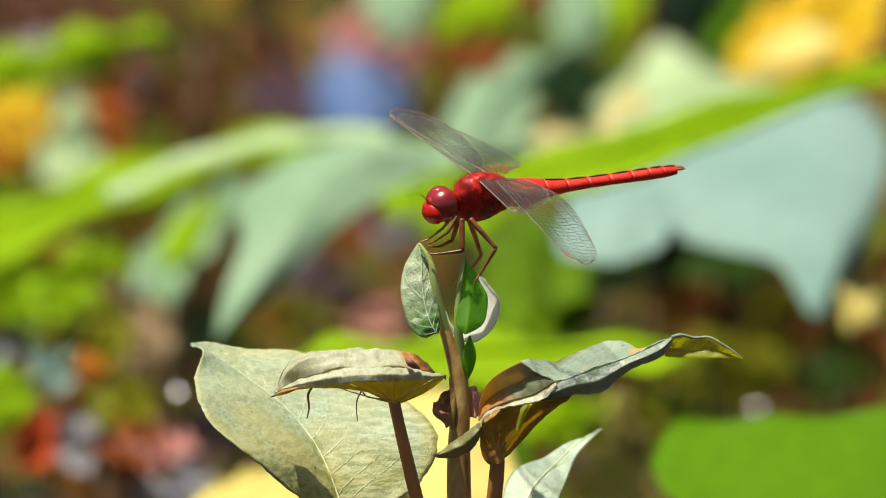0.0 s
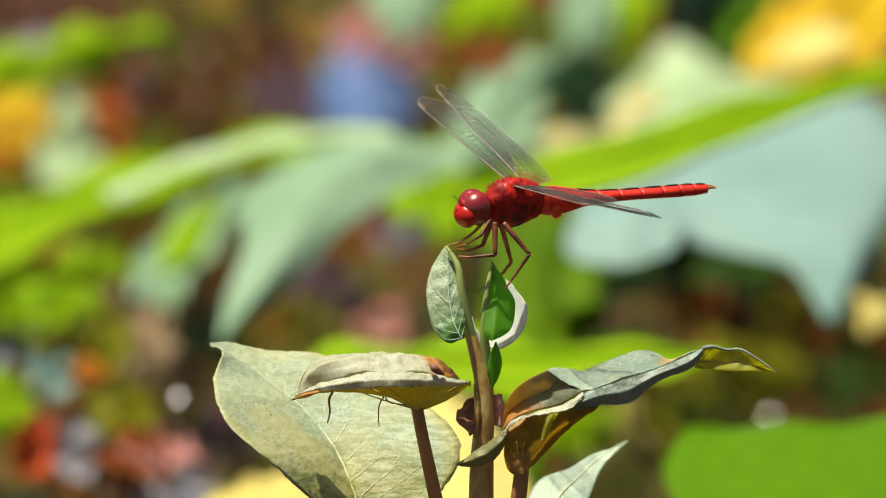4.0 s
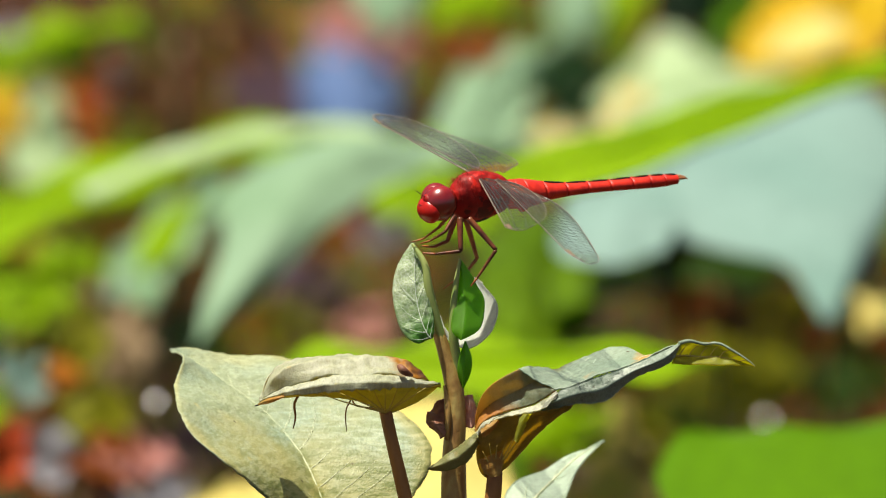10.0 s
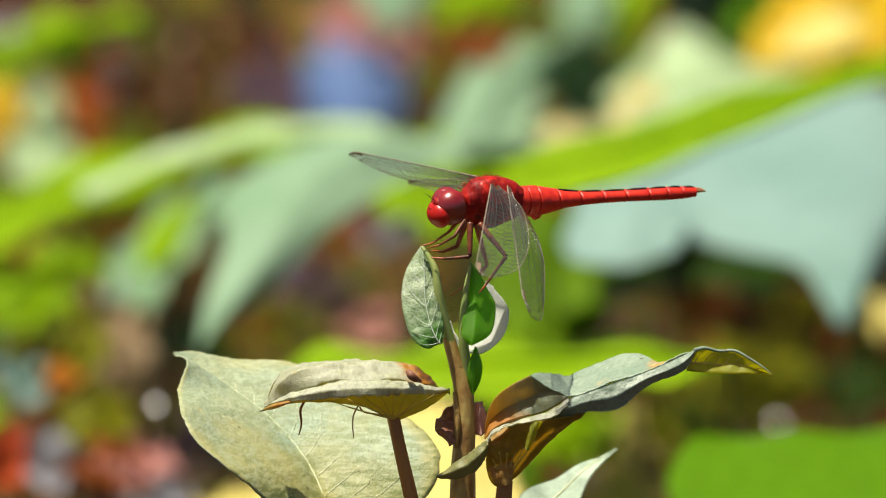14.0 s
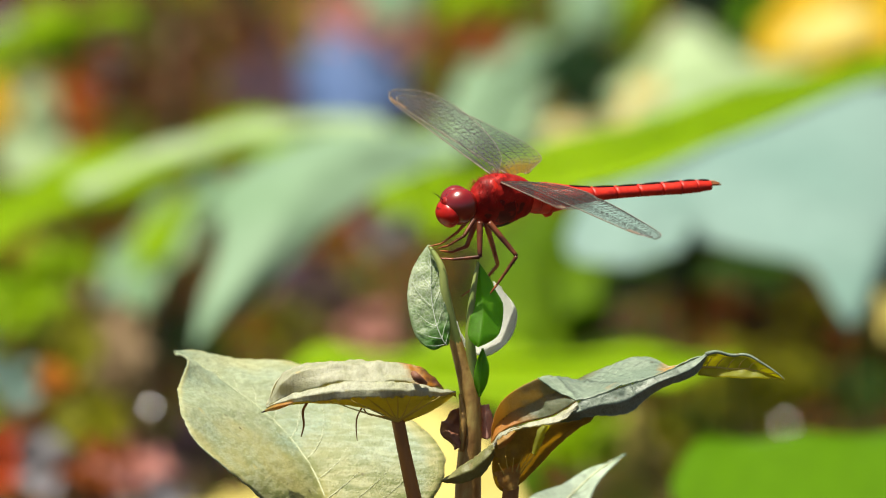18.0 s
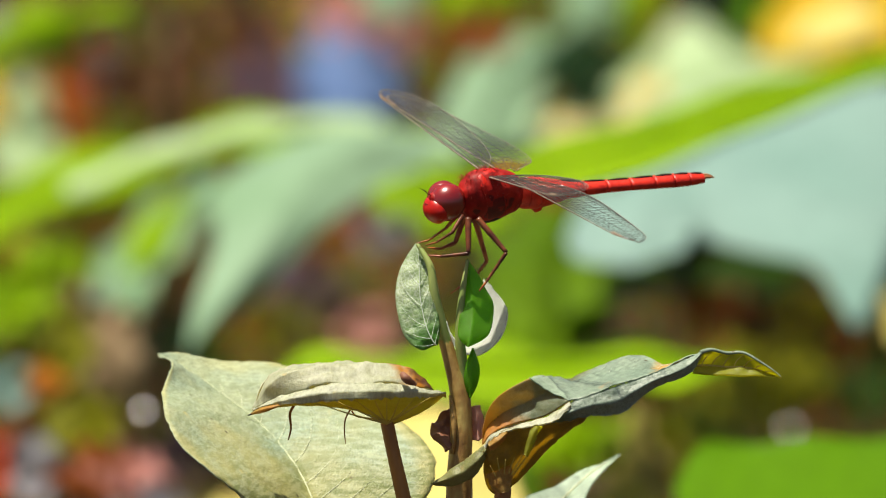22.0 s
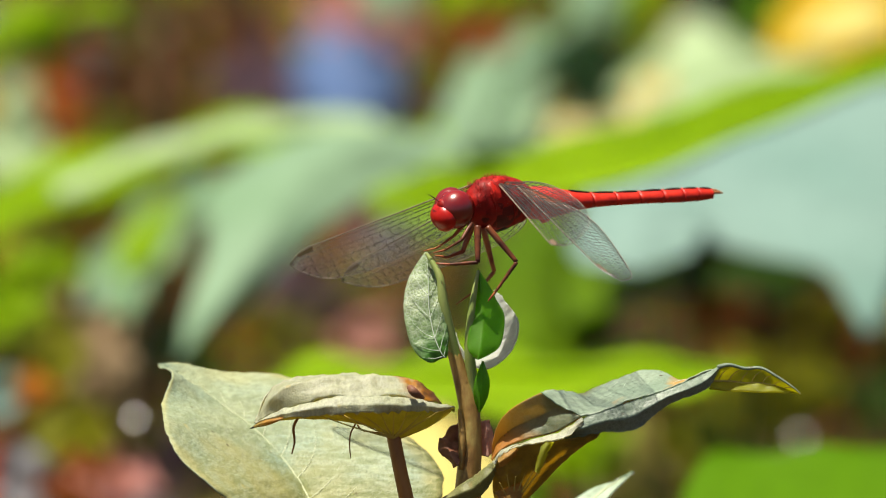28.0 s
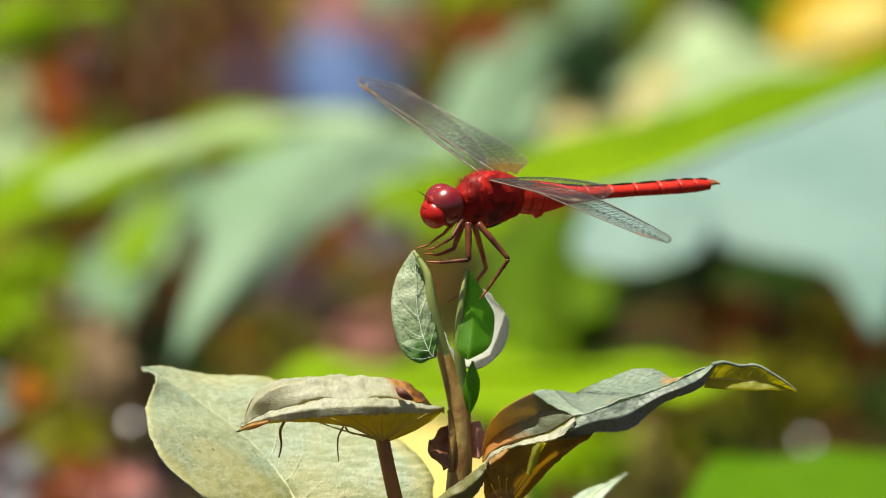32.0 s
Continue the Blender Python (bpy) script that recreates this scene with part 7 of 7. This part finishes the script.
    walk(near_hindwing, [
        (0, pose(-0.00187, 0.00128, 0.00306, -7.64, 4.20, 94.84)), (0.5, pose(-0.00187, 0.00128, 0.00306, -20.73, 12.74, 86.71)),
        (1, pose(-0.00187, 0.00128, 0.00306, -53.25, 19.31, 74.48)), (1.5, pose(-0.00187, 0.00128, 0.00306, -59.10, 18.96, 69.04)),
        (2, pose(-0.00187, 0.00128, 0.00306, -54.75, 19.50, 70.48)), (2.5, pose(-0.00187, 0.00128, 0.00306, -24.09, 3.61, 88.50)),
        (3, pose(-0.00187, 0.00128, 0.00306, -23.89, 2.86, 92.14)), (3.5, pose(-0.00187, 0.00128, 0.00306, -22.74, -13.44, 101.63)),
        (5.5, pose(-0.00187, 0.00128, 0.00306, -11.22, 3.95, 101.16)), (6, pose(-0.00187, 0.00128, 0.00306, -11.13, -12.20, 104.49)),
        (6.5, pose(-0.00187, 0.00128, 0.00306, -10.60, -11.14, 103.22)), (7, pose(-0.00187, 0.00128, 0.00306, -14.14, -9.54, 102.73)),
        (7.5, pose(-0.00187, 0.00128, 0.00306, -13.55, -7.78, 101.29)), (8, pose(-0.00187, 0.00128, 0.00306, -23.77, 10.38, 91.27)),
        (8.5, pose(-0.00187, 0.00128, 0.00306, -12.07, 5.67, 89.27)), (9, pose(-0.00187, 0.00128, 0.00306, -7.69, 7.20, 92.47)),
        (9.5, pose(-0.00187, 0.00128, 0.00306, -11.90, 1.88, 93.17)), (10, pose(-0.00187, 0.00128, 0.00306, -14.83, 3.71, 90.48)),
        (10.5, pose(-0.00187, 0.00128, 0.00306, -16.02, 6.98, 89.86)), (11, pose(-0.00187, 0.00128, 0.00306, -16.23, 8.61, 88.45)),
        (11.5, pose(-0.00187, 0.00128, 0.00306, -16.16, 8.63, 88.97)), (12, pose(-0.00187, 0.00128, 0.00306, -16.27, 8.58, 88.17)),
        (12.5, pose(-0.00187, 0.00128, 0.00306, -16.09, 8.64, 89.38)), (13, pose(-0.00187, 0.00128, 0.00306, -16.16, 9.80, 89.03)),
        (13.5, pose(-0.00187, 0.00128, 0.00306, -49.31, 17.64, 72.96)), (14, pose(-0.00187, 0.00128, 0.00306, -49.28, 18.36, 73.66)),
        (14.5, pose(-0.00187, 0.00128, 0.00306, -42.34, 14.63, 80.80)), (16.5, pose(-0.00187, 0.00128, 0.00306, -32.39, 9.04, 87.54)),
        (17, pose(-0.00187, 0.00128, 0.00306, -28.01, 6.99, 89.88)), (17.5, pose(-0.00187, 0.00128, 0.00306, -26.76, -10.26, 105.17)),
        (18, pose(-0.00187, 0.00128, 0.00306, -8.96, -3.93, 103.77)), (18.5, pose(-0.00187, 0.00128, 0.00306, -8.99, -4.39, 102.77)),
        (19, pose(-0.00187, 0.00128, 0.00306, -13.10, -5.67, 100.98)), (19.5, pose(-0.00187, 0.00128, 0.00306, -13.50, -7.50, 101.34)),
        (20, pose(-0.00187, 0.00128, 0.00306, -26.24, -8.39, 105.03)), (20.5, pose(-0.00187, 0.00128, 0.00306, -5.64, -6.63, 103.97)),
        (21, pose(-0.00187, 0.00128, 0.00306, -13.46, -6.15, 103.40)), (21.5, pose(-0.00187, 0.00128, 0.00306, -13.17, -5.91, 101.22)),
        (22, pose(-0.00187, 0.00128, 0.00306, -8.45, -2.33, 100.94)), (22.5, pose(-0.00187, 0.00128, 0.00306, -8.41, -2.08, 101.16)),
        (23, pose(-0.00187, 0.00128, 0.00306, -12.29, -1.49, 101.17)), (23.5, pose(-0.00187, 0.00128, 0.00306, -12.20, -1.02, 100.91)),
        (24, pose(-0.00187, 0.00128, 0.00306, -11.94, 0.30, 101.59)), (24.5, pose(-0.00187, 0.00128, 0.00306, -9.00, 0.00, 100.30)),
        (25, pose(-0.00187, 0.00128, 0.00306, -6.42, 0.00, 100.05)), (25.3, pose(-0.00187, 0.00128, 0.00306, -11.58, 2.39, 99.87)),
        (25.5, pose(-0.00187, 0.00128, 0.00306, -16.00, -4.80, 89.96)), (27.5, pose(-0.00187, 0.00128, 0.00306, -14.00, 5.00, 88.80)),
        (28, pose(-0.00187, 0.00128, 0.00306, -13.66, 4.70, 90.07)), (28.5, pose(-0.00187, 0.00128, 0.00306, -44.83, 16.85, 73.75)),
        (29, pose(-0.00187, 0.00128, 0.00306, -44.36, 16.31, 74.80)), (29.5, pose(-0.00187, 0.00128, 0.00306, -43.24, 14.18, 76.99)),
        (30, pose(-0.00187, 0.00128, 0.00306, -42.31, 13.75, 80.38)), (30.2, pose(-0.00187, 0.00128, 0.00306, -28.72, 8.42, 85.12)),
        (30.4, pose(-0.00187, 0.00128, 0.00306, -24.48, 7.87, 86.53)), (30.6, pose(-0.00187, 0.00128, 0.00306, -9.14, -4.58, 104.00)),
        (30.8, pose(-0.00187, 0.00128, 0.00306, -8.67, -1.75, 110.96)), (31, pose(-0.00187, 0.00128, 0.00306, -9.71, -6.94, 103.92)),
        (31.2, pose(-0.00187, 0.00128, 0.00306, -5.42, -3.87, 110.19)), (31.4, pose(-0.00187, 0.00128, 0.00306, -6.10, -7.70, 105.30)),
        (31.6, pose(-0.00187, 0.00128, 0.00306, -3.36, -16.67, 101.55)), (31.8, pose(-0.00187, 0.00128, 0.00306, -5.27, -3.99, 107.65)),
        (32, pose(-0.00187, 0.00128, 0.00306, -8.82, -3.02, 105.15)),
    ])


motions()
